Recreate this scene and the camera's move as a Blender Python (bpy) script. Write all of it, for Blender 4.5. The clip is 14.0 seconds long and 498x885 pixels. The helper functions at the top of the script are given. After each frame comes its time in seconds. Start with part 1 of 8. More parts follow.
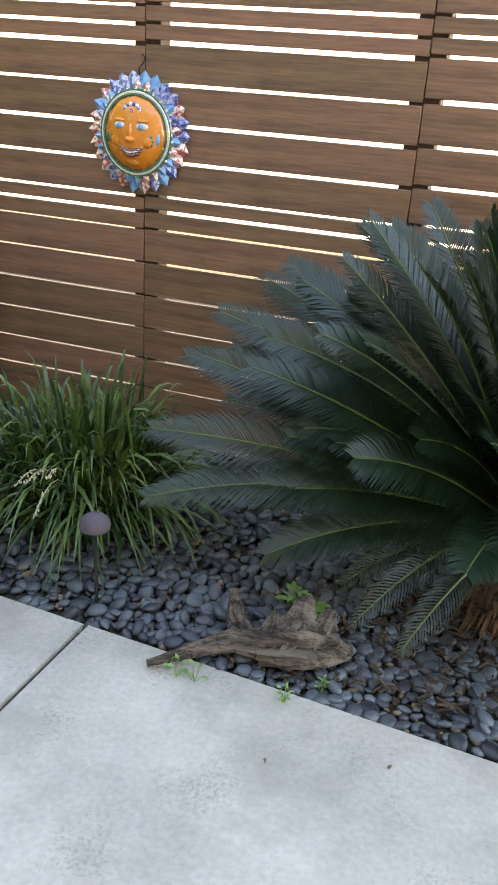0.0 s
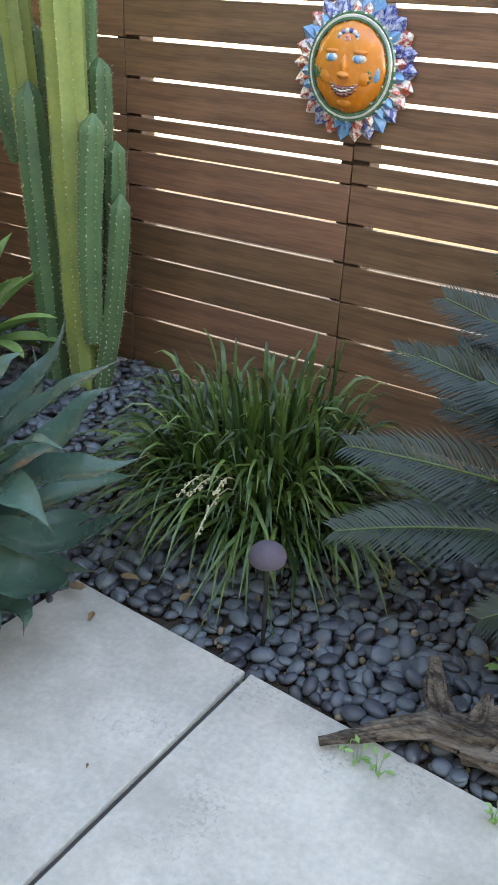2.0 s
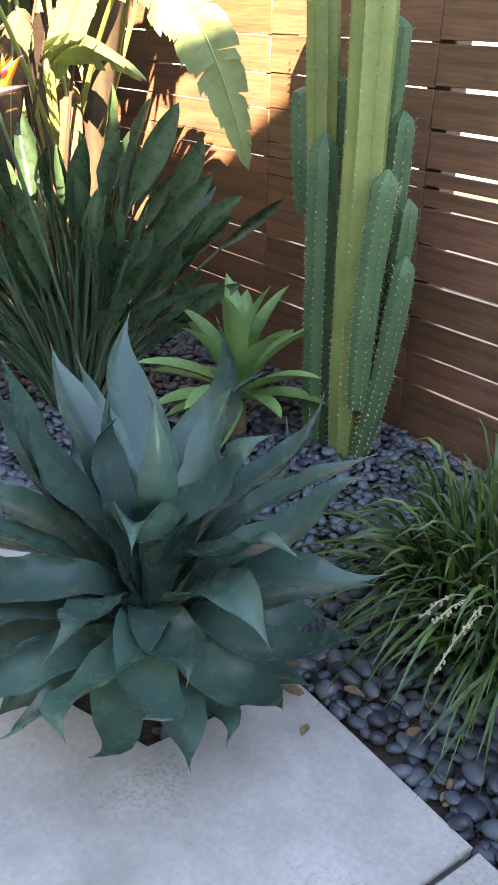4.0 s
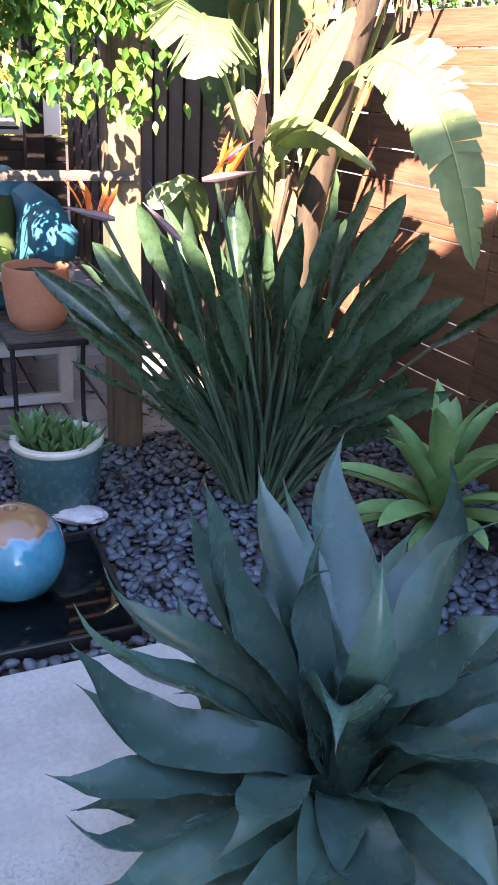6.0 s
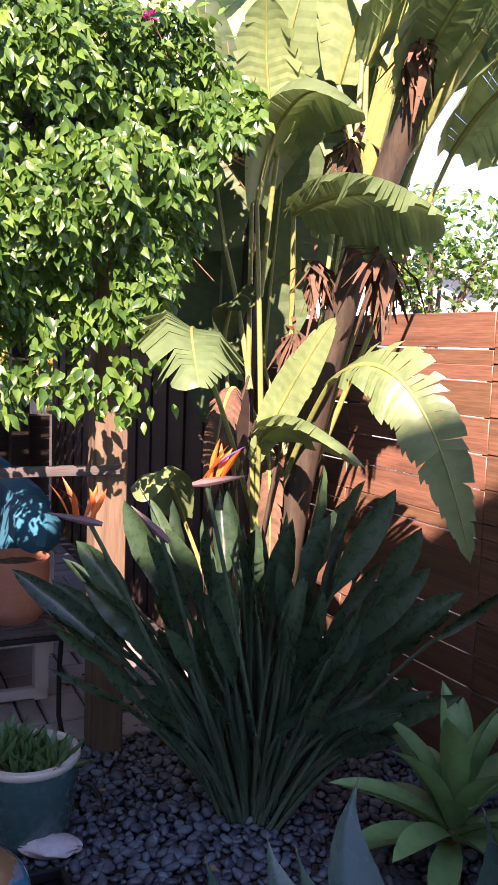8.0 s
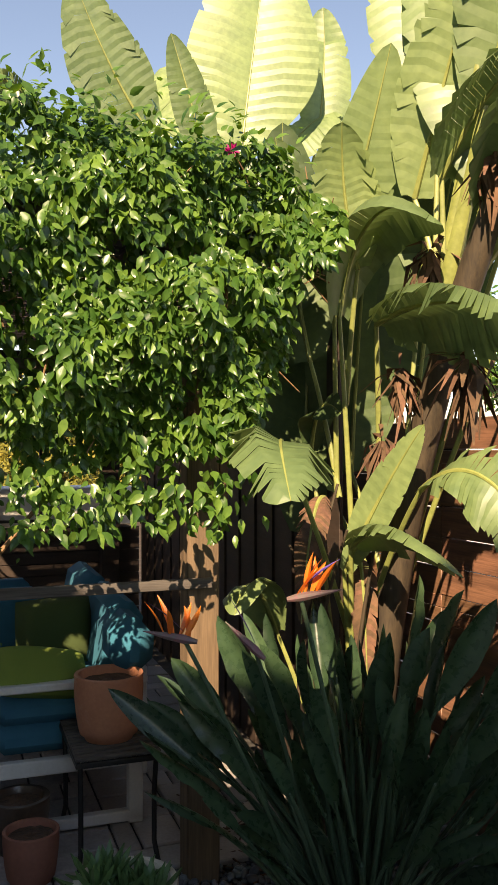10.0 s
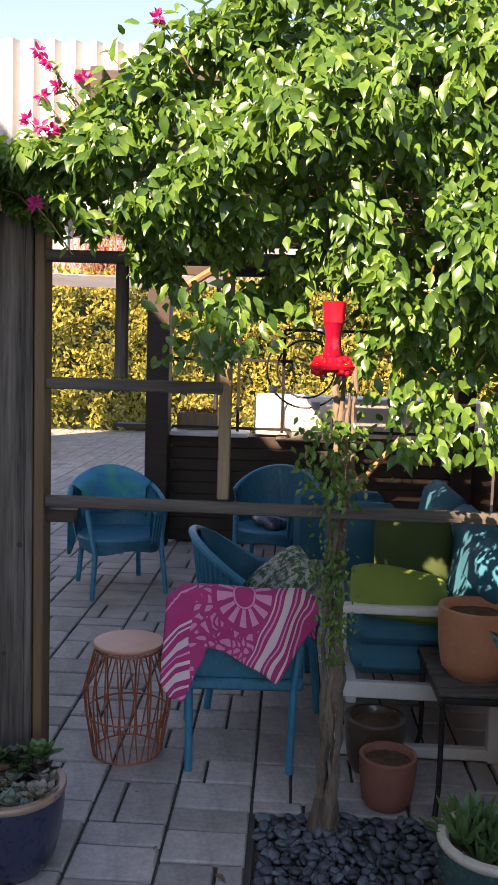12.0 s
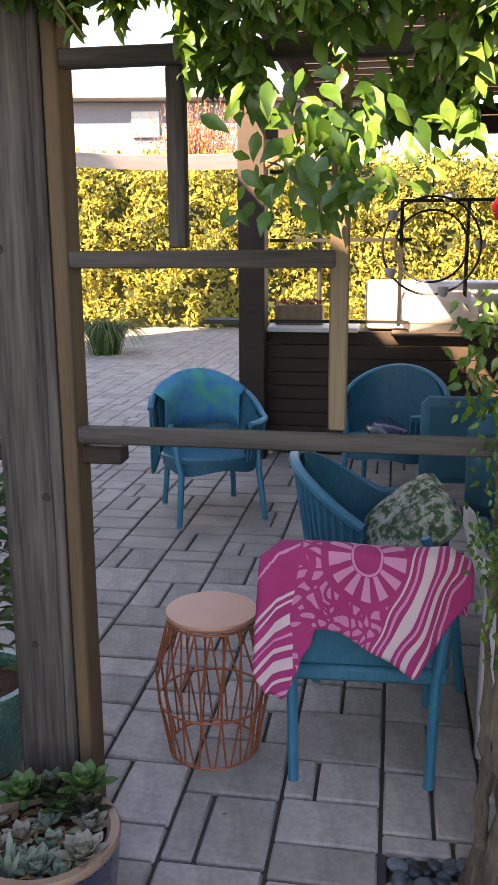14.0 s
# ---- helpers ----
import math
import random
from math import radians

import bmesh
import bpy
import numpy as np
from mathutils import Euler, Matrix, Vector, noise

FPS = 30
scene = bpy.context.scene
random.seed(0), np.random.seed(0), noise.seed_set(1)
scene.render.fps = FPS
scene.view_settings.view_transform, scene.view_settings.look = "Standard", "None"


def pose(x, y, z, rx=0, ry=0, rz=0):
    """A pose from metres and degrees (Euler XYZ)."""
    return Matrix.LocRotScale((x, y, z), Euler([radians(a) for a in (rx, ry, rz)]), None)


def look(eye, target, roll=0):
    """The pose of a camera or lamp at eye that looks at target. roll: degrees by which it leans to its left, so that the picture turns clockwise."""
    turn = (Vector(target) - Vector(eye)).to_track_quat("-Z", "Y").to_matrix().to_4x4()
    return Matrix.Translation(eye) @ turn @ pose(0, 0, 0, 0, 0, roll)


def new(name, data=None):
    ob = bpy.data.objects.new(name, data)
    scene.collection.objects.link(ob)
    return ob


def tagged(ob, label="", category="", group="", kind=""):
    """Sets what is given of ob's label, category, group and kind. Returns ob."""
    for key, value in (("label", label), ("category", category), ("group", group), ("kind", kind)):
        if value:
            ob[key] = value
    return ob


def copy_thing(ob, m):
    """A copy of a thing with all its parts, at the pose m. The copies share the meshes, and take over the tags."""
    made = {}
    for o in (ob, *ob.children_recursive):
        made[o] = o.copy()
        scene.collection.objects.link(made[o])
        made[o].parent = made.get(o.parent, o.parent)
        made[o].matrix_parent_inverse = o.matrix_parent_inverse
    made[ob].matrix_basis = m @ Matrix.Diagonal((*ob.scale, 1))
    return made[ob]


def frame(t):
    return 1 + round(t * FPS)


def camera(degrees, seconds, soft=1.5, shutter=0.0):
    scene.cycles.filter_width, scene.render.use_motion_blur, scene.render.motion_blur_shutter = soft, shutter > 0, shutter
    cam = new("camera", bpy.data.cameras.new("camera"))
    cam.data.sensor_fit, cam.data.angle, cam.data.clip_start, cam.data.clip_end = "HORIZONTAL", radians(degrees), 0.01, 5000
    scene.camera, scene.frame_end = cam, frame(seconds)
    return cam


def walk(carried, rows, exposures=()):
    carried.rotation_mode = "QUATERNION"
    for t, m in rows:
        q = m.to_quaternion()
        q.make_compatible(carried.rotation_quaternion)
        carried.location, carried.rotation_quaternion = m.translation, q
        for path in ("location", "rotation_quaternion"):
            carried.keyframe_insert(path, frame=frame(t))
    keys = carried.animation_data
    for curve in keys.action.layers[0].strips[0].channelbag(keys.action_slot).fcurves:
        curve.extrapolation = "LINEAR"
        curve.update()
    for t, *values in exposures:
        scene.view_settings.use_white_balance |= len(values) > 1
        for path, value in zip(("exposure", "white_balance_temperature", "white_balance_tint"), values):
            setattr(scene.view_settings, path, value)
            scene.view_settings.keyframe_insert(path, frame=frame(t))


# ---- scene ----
cam = camera(32.6, 14.0)
PATH = [
    (0, (0.432, 0.427, 1.601), (0.068, 2.204, 0.759), 3.6),
    (0.5, (0.403, 0.54, 1.568), (-0.023, 2.297, 0.713), 3.2),
    (1, (0.337, 0.687, 1.559), (-0.189, 2.412, 0.695), 1.9),
    (1.5, (0.251, 0.802, 1.534), (-0.358, 2.471, 0.616), 2.0),
    (2, (0.202, 0.927, 1.518), (-0.522, 2.524, 0.556), 2.3),
    (2.5, (0.159, 1.092, 1.517), (-0.751, 2.584, 0.545), 3.0),
    (3, (0.145, 1.16, 1.521), (-0.943, 2.533, 0.556), 2.0),
    (3.2, (0.14, 1.166, 1.523), (-0.992, 2.506, 0.562), 1.5),
    (5.3, (-0.198, 1.216, 1.544), (-1.572, 2.413, 0.72), 2.6),
    (5.5, (-0.223, 1.222, 1.541), (-1.631, 2.38, 0.717), 2.6),
    (6, (-0.295, 1.287, 1.561), (-1.809, 2.331, 0.773), 2.8),
    (6.5, (-0.395, 1.387, 1.587), (-2.001, 2.372, 0.916), 3.3),
    (7, (-0.437, 1.413, 1.622), (-2.071, 2.43, 1.08), 3.0),
    (7.5, (-0.482, 1.395, 1.667), (-2.107, 2.496, 1.285), 2.2),
    (7.7, (-0.462, 1.369, 1.672), (-2.08, 2.504, 1.371), 1.9),
    (9.8, (-0.494, 1.264, 1.723), (-2.16, 2.37, 1.732), 1.2),
    (10, (-0.478, 1.315, 1.712), (-2.213, 2.309, 1.727), -0.1),
    (10.5, (-0.527, 1.21, 1.756), (-2.313, 2.11, 1.737), 0.7),
    (11, (-0.555, 1.193, 1.736), (-2.412, 1.935, 1.678), 0.7),
    (11.5, (-0.66, 1.215, 1.708), (-2.589, 1.729, 1.584), 0.8),
    (11.9, (-0.776, 1.252, 1.713), (-2.742, 1.567, 1.528), 1.6),
    (12, (-0.817, 1.263, 1.709), (-2.789, 1.527, 1.507), 1.8),
    (12.5, (-1.019, 1.295, 1.667), (-2.994, 1.36, 1.354), 1.2),
    (13, (-1.296, 1.341, 1.651), (-3.261, 1.355, 1.28), -0.5),
    (13.5, (-1.576, 1.388, 1.636), (-3.537, 1.37, 1.241), 0.1),
    (14, (-1.818, 1.342, 1.621), (-3.768, 1.365, 1.174), -0.3),
]
EXPOSURES = [
    (0.0, 3.56, 11800, 17), (1.5, 3.54, 11300, 15), (3.0, 3.68, 10500, 18), (5.5, 3.3, 7300, 28), (6.5, 3.34, 6900, 36), (7.0, 3.04, 6600, 44), (7.5, 2.48, 6700, 48), (9.8, 1.12, 9300, 20), (11.0, 1.28, 9100, 22),
    (11.5, 1.58, 9200, 24), (12.0, 1.9, 9000, 26), (12.5, 2.18, 9200, 25), (13.0, 2.46, 9700, 25), (14.0, 2.6, 10100, 26),
]
walk(cam, [(t, look(eye, target, roll)) for t, eye, target, roll in PATH], EXPOSURES)

# ---- world, sun, exposure ----
world = bpy.data.worlds.new("sky")
scene.world = world
world.use_nodes = True
wn = world.node_tree.nodes
sky = wn.new("ShaderNodeTexSky")
sky.sky_type = "NISHITA"
sky.sun_disc = False
SUN_DIR = Vector((-0.60, 0.55, -0.60)).normalized()      # the way the sunlight travels
sky.sun_elevation = math.asin(-SUN_DIR.z)
sky.sun_rotation = math.atan2(-SUN_DIR.x, -SUN_DIR.y)
sky.air_density, sky.dust_density, sky.ozone_density = 1.0, 0.0, 3.4
wn["Background"].inputs["Strength"].default_value = 0.115
world.node_tree.links.new(sky.outputs["Color"], wn["Background"].inputs["Color"])

sun_data = bpy.data.lights.new("sun", "SUN")
sun_data.energy, sun_data.angle, sun_data.color = 5.0, radians(0.53), (1.0, 0.92, 0.78)
sun_lamp = new("sun", sun_data)
sun_lamp.matrix_world = look(Vector((0, 0, 20)) - SUN_DIR * 5, Vector((0, 0, 20)))

# ---- small geometry kit ----
Z = Vector((0, 0, 1))


class Geo:
    """Collects vertices and faces of one mesh."""

    def __init__(self):
        self.v, self.f, self.m = [], [], []

    def add(self, verts, faces, mi=0):
        n = len(self.v)
        self.v += [tuple(p) for p in verts]
        self.f += [tuple(i + n for i in f) for f in faces]
        self.m += [mi] * len(faces)
        return self

    def box(self, c, s, rot=None, bevel=0.004, mi=0):
        """A box of full size s about c with chamfered edges."""
        h = Vector(s) / 2
        b = min(bevel, h.x * 0.9, h.y * 0.9, h.z * 0.9)
        pts, faces, idx = [], [], {}
        for sx in (-1, 1):
            for sy in (-1, 1):
                for sz in (-1, 1):
                    for ax in range(3):
                        p = [sx * (h.x - b), sy * (h.y - b), sz * (h.z - b)]
                        p[ax] = (sx, sy, sz)[ax] * h[ax]
                        idx[(sx, sy, sz, ax)] = len(pts)
                        pts.append(Vector(p))
        for ax in range(3):
            o1, o2 = (ax + 1) % 3, (ax + 2) % 3
            for s0 in (-1, 1):
                loop = []
                for a, d in ((-1, -1), (1, -1), (1, 1), (-1, 1)):
                    k = [0, 0, 0]
                    k[ax], k[o1], k[o2] = s0, a, d
                    loop.append(idx[(*k, ax)])
                faces.append(loop if s0 > 0 else loop[::-1])
            for a in (-1, 1):
                for d in (-1, 1):
                    k = [0, 0, 0]
                    k[o1], k[o2] = a, d
                    k[ax] = -1
                    lo = tuple(k)
                    k[ax] = 1
                    hi = tuple(k)
                    q = [idx[(*lo, o1)], idx[(*hi, o1)], idx[(*hi, o2)], idx[(*lo, o2)]]
                    faces.append(q if a * d < 0 else q[::-1])
        for sx in (-1, 1):
            for sy in (-1, 1):
                for sz in (-1, 1):
                    t = [idx[(sx, sy, sz, 0)], idx[(sx, sy, sz, 1)], idx[(sx, sy, sz, 2)]]
                    faces.append(t if sx * sy * sz > 0 else t[::-1])
        if rot is not None:
            pts = [rot @ p for p in pts]
        return self.add([Vector(c) + p for p in pts], faces, mi)

    def tube(self, path, radii, sides=8, caps=True, mi=0, ribs=0.0, flat=1.0):
        path = [Vector(p) for p in path]
        if not hasattr(radii, "__len__"):
            radii = [radii] * len(path)
        pts, faces, side = [], [], None
        for i, p in enumerate(path):
            d = (path[min(i + 1, len(path) - 1)] - path[max(i - 1, 0)]).normalized()
            if side is None:
                side = d.orthogonal().normalized()
            side = (side - d * side.dot(d)).normalized()
            up = d.cross(side)
            for k in range(sides):
                a = 2 * math.pi * k / sides
                r = radii[i] * (1 - ribs * (k % 2))
                pts.append(p + side * math.cos(a) * r + up * math.sin(a) * r * flat)
        for i in range(len(path) - 1):
            for k in range(sides):
                k2 = (k + 1) % sides
                faces.append((i * sides + k, i * sides + k2, (i + 1) * sides + k2, (i + 1) * sides + k))
        if caps:
            faces.append(tuple(range(sides))[::-1])
            faces.append(tuple((len(path) - 1) * sides + k for k in range(sides)))
        return self.add(pts, faces, mi)

    def lathe(self, c, prof, sides=40, mi=0, squash=1.0):
        """Turned about the upright through c; prof: rows of radius, height."""
        c = Vector(c)
        pts, faces = [], []
        for r, z in prof:
            for k in range(sides):
                a = 2 * math.pi * k / sides
                pts.append(c + Vector((r * math.cos(a), r * math.sin(a) * squash, z)))
        for i in range(len(prof) - 1):
            for k in range(sides):
                k2 = (k + 1) % sides
                faces.append((i * sides + k, i * sides + k2, (i + 1) * sides + k2, (i + 1) * sides + k))
        closed = prof[0] == prof[-1]                 # a ring section needs no end caps
        if prof[0][0] > 1e-4 and not closed:
            faces.append(tuple(range(sides))[::-1])
        if prof[-1][0] > 1e-4 and not closed:
            faces.append(tuple((len(prof) - 1) * sides + k for k in range(sides)))
        return self.add(pts, faces, mi)

    def leaf(self, path, widths, sides, gutter=0.0, thick=0.0, wave=0.0, cross=5, mi=0, phase=0.0):
        """A blade along path; sides: the way across at each point; gutter lifts the edges; thick fattens the middle."""
        path = [Vector(p) for p in path]
        n, pts, faces = len(path), [], []
        for layer in ((0, 1) if thick else (0,)):
            for i, p in enumerate(path):
                d = (path[min(i + 1, n - 1)] - path[max(i - 1, 0)]).normalized()
                s = sides[i] if isinstance(sides, list) else sides
                s = (s - d * s.dot(d)).normalized()
                up = s.cross(d)
                for k in range(cross):
                    u = 2 * k / (cross - 1) - 1
                    lift = gutter * abs(u) ** 1.6 * widths[i]
                    lift += wave * math.sin(i * 1.7 + phase + 2 * u) * u * widths[i]
                    if layer:
                        lift -= thick * (1 - u * u) * (1 - 0.85 * i / n)
                    pts.append(p + s * u * widths[i] + up * lift)
        for layer in ((0, 1) if thick else (0,)):
            o = layer * n * cross
            for i in range(n - 1):
                for k in range(cross - 1):
                    q = (o + i * cross + k, o + i * cross + k + 1, o + (i + 1) * cross + k + 1, o + (i + 1) * cross + k)
                    faces.append(q[::-1] if layer else q)
        return self.add(pts, faces, mi)

    def mesh(self, name, mats, sharp=40):
        me = bpy.data.meshes.new(name)
        me.from_pydata(self.v, [], self.f)
        for m in (mats if isinstance(mats, (list, tuple)) else [mats]):
            me.materials.append(m)
        if any(self.m):
            me.polygons.foreach_set("material_index", self.m)
        me.shade_smooth()
        me.set_sharp_from_angle(angle=radians(sharp))
        return me


def at_world(ob):
    return (at_world(ob.parent) @ ob.matrix_parent_inverse if ob.parent else Matrix()) @ ob.matrix_basis


def thing(name, geo, mats, label, category, group="", kind="", sharp=40, at=(0, 0, 0)):
    """A top-level thing made of one mesh, or, without geo, an Empty at its base that carries its parts."""
    ob = new(name, geo.mesh(name, mats, sharp) if geo else None)
    ob.location = at
    return tagged(ob, label, category, group, kind)


def part(name, geo, mats, parent, label="", sharp=40):
    """One mesh under a thing or under a part."""
    ob = new(name, geo if isinstance(geo, bpy.types.Mesh) else geo.mesh(name, mats, sharp))
    ob.parent = parent
    ob.matrix_parent_inverse = at_world(parent).inverted()
    return tagged(ob, label) if label else ob


def bez(a, b, c, n):
    """n + 1 points of a curve from a to c pulled towards b."""
    a, b, c = Vector(a), Vector(b), Vector(c)
    return [a * (1 - t) ** 2 + b * 2 * t * (1 - t) + c * t * t for t in [i / n for i in range(n + 1)]]


# The house's own grid, turned against the fence.
E1, E2 = Vector((0.983, -0.18, 0)), Vector((0.18, 0.983, 0))
GRID = Matrix((E1, E2, Z)).transposed()


def G(a, b, z=0.0):
    return E1 * a + E2 * b + Z * z


rnd = random.Random(7)
U = rnd.uniform

# ---- materials ----
def mat(name, col, rough=0.6, col2=None, scale=8.0, fine=60.0, vary=0.35, bump=0.15, bump_scale=None, metal=0.0, stretch=(1, 1, 1),
        rand=0.0, island=False, spec=0.5, coat=0.0, translucent=0.0, stain=None, stain_at=0.62, specks=None):
    """Colour mottled at two scales between col and col2, with relief of the same grain."""
    m = bpy.data.materials.new(name)
    m.use_nodes = True
    nt = m.node_tree
    n, L = nt.nodes, nt.links
    bsdf, out = n["Principled BSDF"], n["Material Output"]
    col2 = col2 or tuple(c * 0.6 for c in col)
    tc = n.new("ShaderNodeTexCoord")
    mp = n.new("ShaderNodeMapping")
    mp.inputs["Scale"].default_value = stretch
    L.new(tc.outputs["Object"], mp.inputs["Vector"])
    big = n.new("ShaderNodeTexNoise")
    big.inputs["Scale"].default_value, big.inputs["Detail"].default_value = scale, 6
    small = n.new("ShaderNodeTexNoise")
    small.inputs["Scale"].default_value, small.inputs["Detail"].default_value = fine, 5
    for t in (big, small):
        L.new(mp.outputs["Vector"], t.inputs["Vector"])
    mixf = n.new("ShaderNodeMix")
    mixf.inputs["Factor"].default_value = 0.4
    L.new(big.outputs["Fac"], mixf.inputs["A"])
    L.new(small.outputs["Fac"], mixf.inputs["B"])
    ramp = n.new("ShaderNodeMapRange")
    ramp.inputs["From Min"].default_value, ramp.inputs["From Max"].default_value = 0.5 - vary / 2, 0.5 + vary / 2
    L.new(mixf.outputs["Result"], ramp.inputs["Value"])
    cm = n.new("ShaderNodeMix")
    cm.data_type = "RGBA"
    cm.inputs["A"].default_value, cm.inputs["B"].default_value = (*col2, 1), (*col, 1)
    L.new(ramp.outputs["Result"], cm.inputs["Factor"])
    colour = cm.outputs["Result"]
    if stain:
        st = n.new("ShaderNodeTexNoise")
        st.inputs["Scale"].default_value, st.inputs["Detail"].default_value, st.inputs["Roughness"].default_value = scale * 0.45, 9, 0.7
        L.new(tc.outputs["Object"], st.inputs["Vector"])
        sr = n.new("ShaderNodeMapRange")
        sr.inputs["From Min"].default_value, sr.inputs["From Max"].default_value = stain_at - 0.1, stain_at + 0.12
        L.new(st.outputs["Fac"], sr.inputs["Value"])
        sm = n.new("ShaderNodeMix")
        sm.data_type = "RGBA"
        sm.inputs["B"].default_value = (*stain, 1)
        L.new(sr.outputs["Result"], sm.inputs["Factor"])
        L.new(colour, sm.inputs["A"])
        colour = sm.outputs["Result"]
    if rand:
        src = n.new("ShaderNodeNewGeometry").outputs["Random Per Island"] if island else n.new("ShaderNodeObjectInfo").outputs["Random"]
        rr = n.new("ShaderNodeMapRange")
        rr.inputs["To Min"].default_value, rr.inputs["To Max"].default_value = 1 - rand, 1 + rand
        L.new(src, rr.inputs["Value"])
        hs = n.new("ShaderNodeHueSaturation")
        L.new(rr.outputs["Result"], hs.inputs["Value"])
        hr = n.new("ShaderNodeMapRange")
        hr.inputs["To Min"].default_value, hr.inputs["To Max"].default_value = 0.5 + rand * 0.05, 0.5 - rand * 0.05
        L.new(src, hr.inputs["Value"])
        L.new(hr.outputs["Result"], hs.inputs["Hue"])
        L.new(colour, hs.inputs["Color"])
        colour = hs.outputs["Color"]
    if specks:
        sk = n.new("ShaderNodeTexNoise")
        sk.inputs["Scale"].default_value, sk.inputs["Detail"].default_value = fine * 1.6, 3
        L.new(tc.outputs["Object"], sk.inputs["Vector"])
        patch = n.new("ShaderNodeTexNoise")
        patch.inputs["Scale"].default_value, patch.inputs["Detail"].default_value = scale * 1.3, 4
        L.new(tc.outputs["Object"], patch.inputs["Vector"])
        both = n.new("ShaderNodeMath")
        both.operation = "MULTIPLY"
        L.new(sk.outputs["Fac"], both.inputs[0])
        L.new(patch.outputs["Fac"], both.inputs[1])
        kr = n.new("ShaderNodeMapRange")
        kr.inputs["From Min"].default_value, kr.inputs["From Max"].default_value, kr.inputs["To Max"].default_value = 0.31, 0.44, 0.6
        L.new(both.outputs[0], kr.inputs["Value"])
        km = n.new("ShaderNodeMix")
        km.data_type = "RGBA"
        km.inputs["B"].default_value = (*specks, 1)
        L.new(kr.outputs["Result"], km.inputs["Factor"])
        L.new(colour, km.inputs["A"])
        colour = km.outputs["Result"]
    L.new(colour, bsdf.inputs["Base Color"])
    bsdf.inputs["Metallic"].default_value = metal
    bsdf.inputs["Specular IOR Level"].default_value = spec
    bsdf.inputs["Coat Weight"].default_value = coat
    bsdf.inputs["Coat Roughness"].default_value = 0.08
    rg = n.new("ShaderNodeMapRange")
    rg.inputs["To Min"].default_value, rg.inputs["To Max"].default_value = max(rough - 0.1, 0.02), min(rough + 0.12, 1)
    L.new(small.outputs["Fac"], rg.inputs["Value"])
    L.new(rg.outputs["Result"], bsdf.inputs["Roughness"])
    if bump:
        bp = n.new("ShaderNodeBump")
        bp.inputs["Strength"].default_value, bp.inputs["Distance"].default_value = bump, bump_scale or 0.01
        L.new(mixf.outputs["Result"], bp.inputs["Height"])
        L.new(bp.outputs["Normal"], bsdf.inputs["Normal"])
    if translucent:
        tr = n.new("ShaderNodeBsdfTranslucent")
        hs2 = n.new("ShaderNodeHueSaturation")
        hs2.inputs["Hue"].default_value, hs2.inputs["Saturation"].default_value, hs2.inputs["Value"].default_value = 0.485, 1.15, 1.5
        L.new(colour, hs2.inputs["Color"])
        L.new(hs2.outputs["Color"], tr.inputs["Color"])
        mx = n.new("ShaderNodeMixShader")
        mx.inputs["Fac"].default_value = translucent
        L.new(bsdf.outputs["BSDF"], mx.inputs[1])
        L.new(tr.outputs["BSDF"], mx.inputs[2])
        L.new(mx.outputs["Shader"], out.inputs["Surface"])
    return m


M = {}
M["litter"] = mat("leaf_litter", (0.085, 0.055, 0.035), 0.95, (0.03, 0.02, 0.014), 14, 70, bump=0.6, bump_scale=0.02)
M["soil"] = mat("soil", (0.085, 0.062, 0.045), 0.95, (0.03, 0.023, 0.018), 6, 90, bump=0.6, bump_scale=0.03)
M["mulch"] = mat("mulch", (0.17, 0.085, 0.045), 0.9, (0.05, 0.03, 0.02), 14, 70, bump=0.9, bump_scale=0.03)
M["concrete"] = mat("concrete", (0.56, 0.535, 0.49), 0.7, (0.38, 0.365, 0.335), 3.2, 60, vary=0.3, bump=0.12, bump_scale=0.004, stain=(0.3, 0.285, 0.255), stain_at=0.57, specks=(0.26, 0.25, 0.225))
M["joint"] = mat("joint", (0.075, 0.068, 0.06), 0.95)
M["pebble"] = mat("pebble", (0.1, 0.122, 0.15), 0.36, (0.045, 0.054, 0.07), 20, 160, rand=0.45, bump=0.06, bump_scale=0.003)
M["pebble_far"] = mat("pebble_mixed", (0.105, 0.124, 0.148), 0.38, (0.042, 0.052, 0.064), 20, 160, rand=0.6, island=True, bump=0.06, bump_scale=0.003)
M["gravel"] = mat("gravel", (0.26, 0.2, 0.14), 0.8, (0.1, 0.075, 0.05), 20, 120, rand=0.5, island=True)
M["fence"] = mat("stained_cedar", (0.315, 0.156, 0.09), 0.42, (0.1, 0.053, 0.035), 2.4, 20, vary=0.38, stretch=(0.5, 8, 9), rand=0.15, bump=0.35, bump_scale=0.006, stain=(0.045, 0.028, 0.022), stain_at=0.63)
M["fence_post"] = mat("fence_post_wood", (0.09, 0.045, 0.028), 0.7, stretch=(8, 8, 0.6))
M["grey_wood"] = mat("weathered_wood", (0.155, 0.132, 0.114), 0.8, (0.025, 0.02, 0.017), 2.6, 16, vary=0.26, stain=(0.07, 0.055, 0.045), stain_at=0.6, stretch=(7, 7, 0.35), bump=0.45, bump_scale=0.006)
M["brown_wood"] = mat("brown_wood", (0.19, 0.115, 0.06), 0.7, (0.1, 0.058, 0.032), 3.5, 22, stretch=(7, 7, 0.35), bump=0.3, bump_scale=0.005)
M["grey_rail"] = mat("weathered_rail", (0.13, 0.112, 0.098), 0.8, (0.045, 0.037, 0.032), 4, 26, vary=0.3, stretch=(8, 0.35, 8), bump=0.45, bump_scale=0.006)
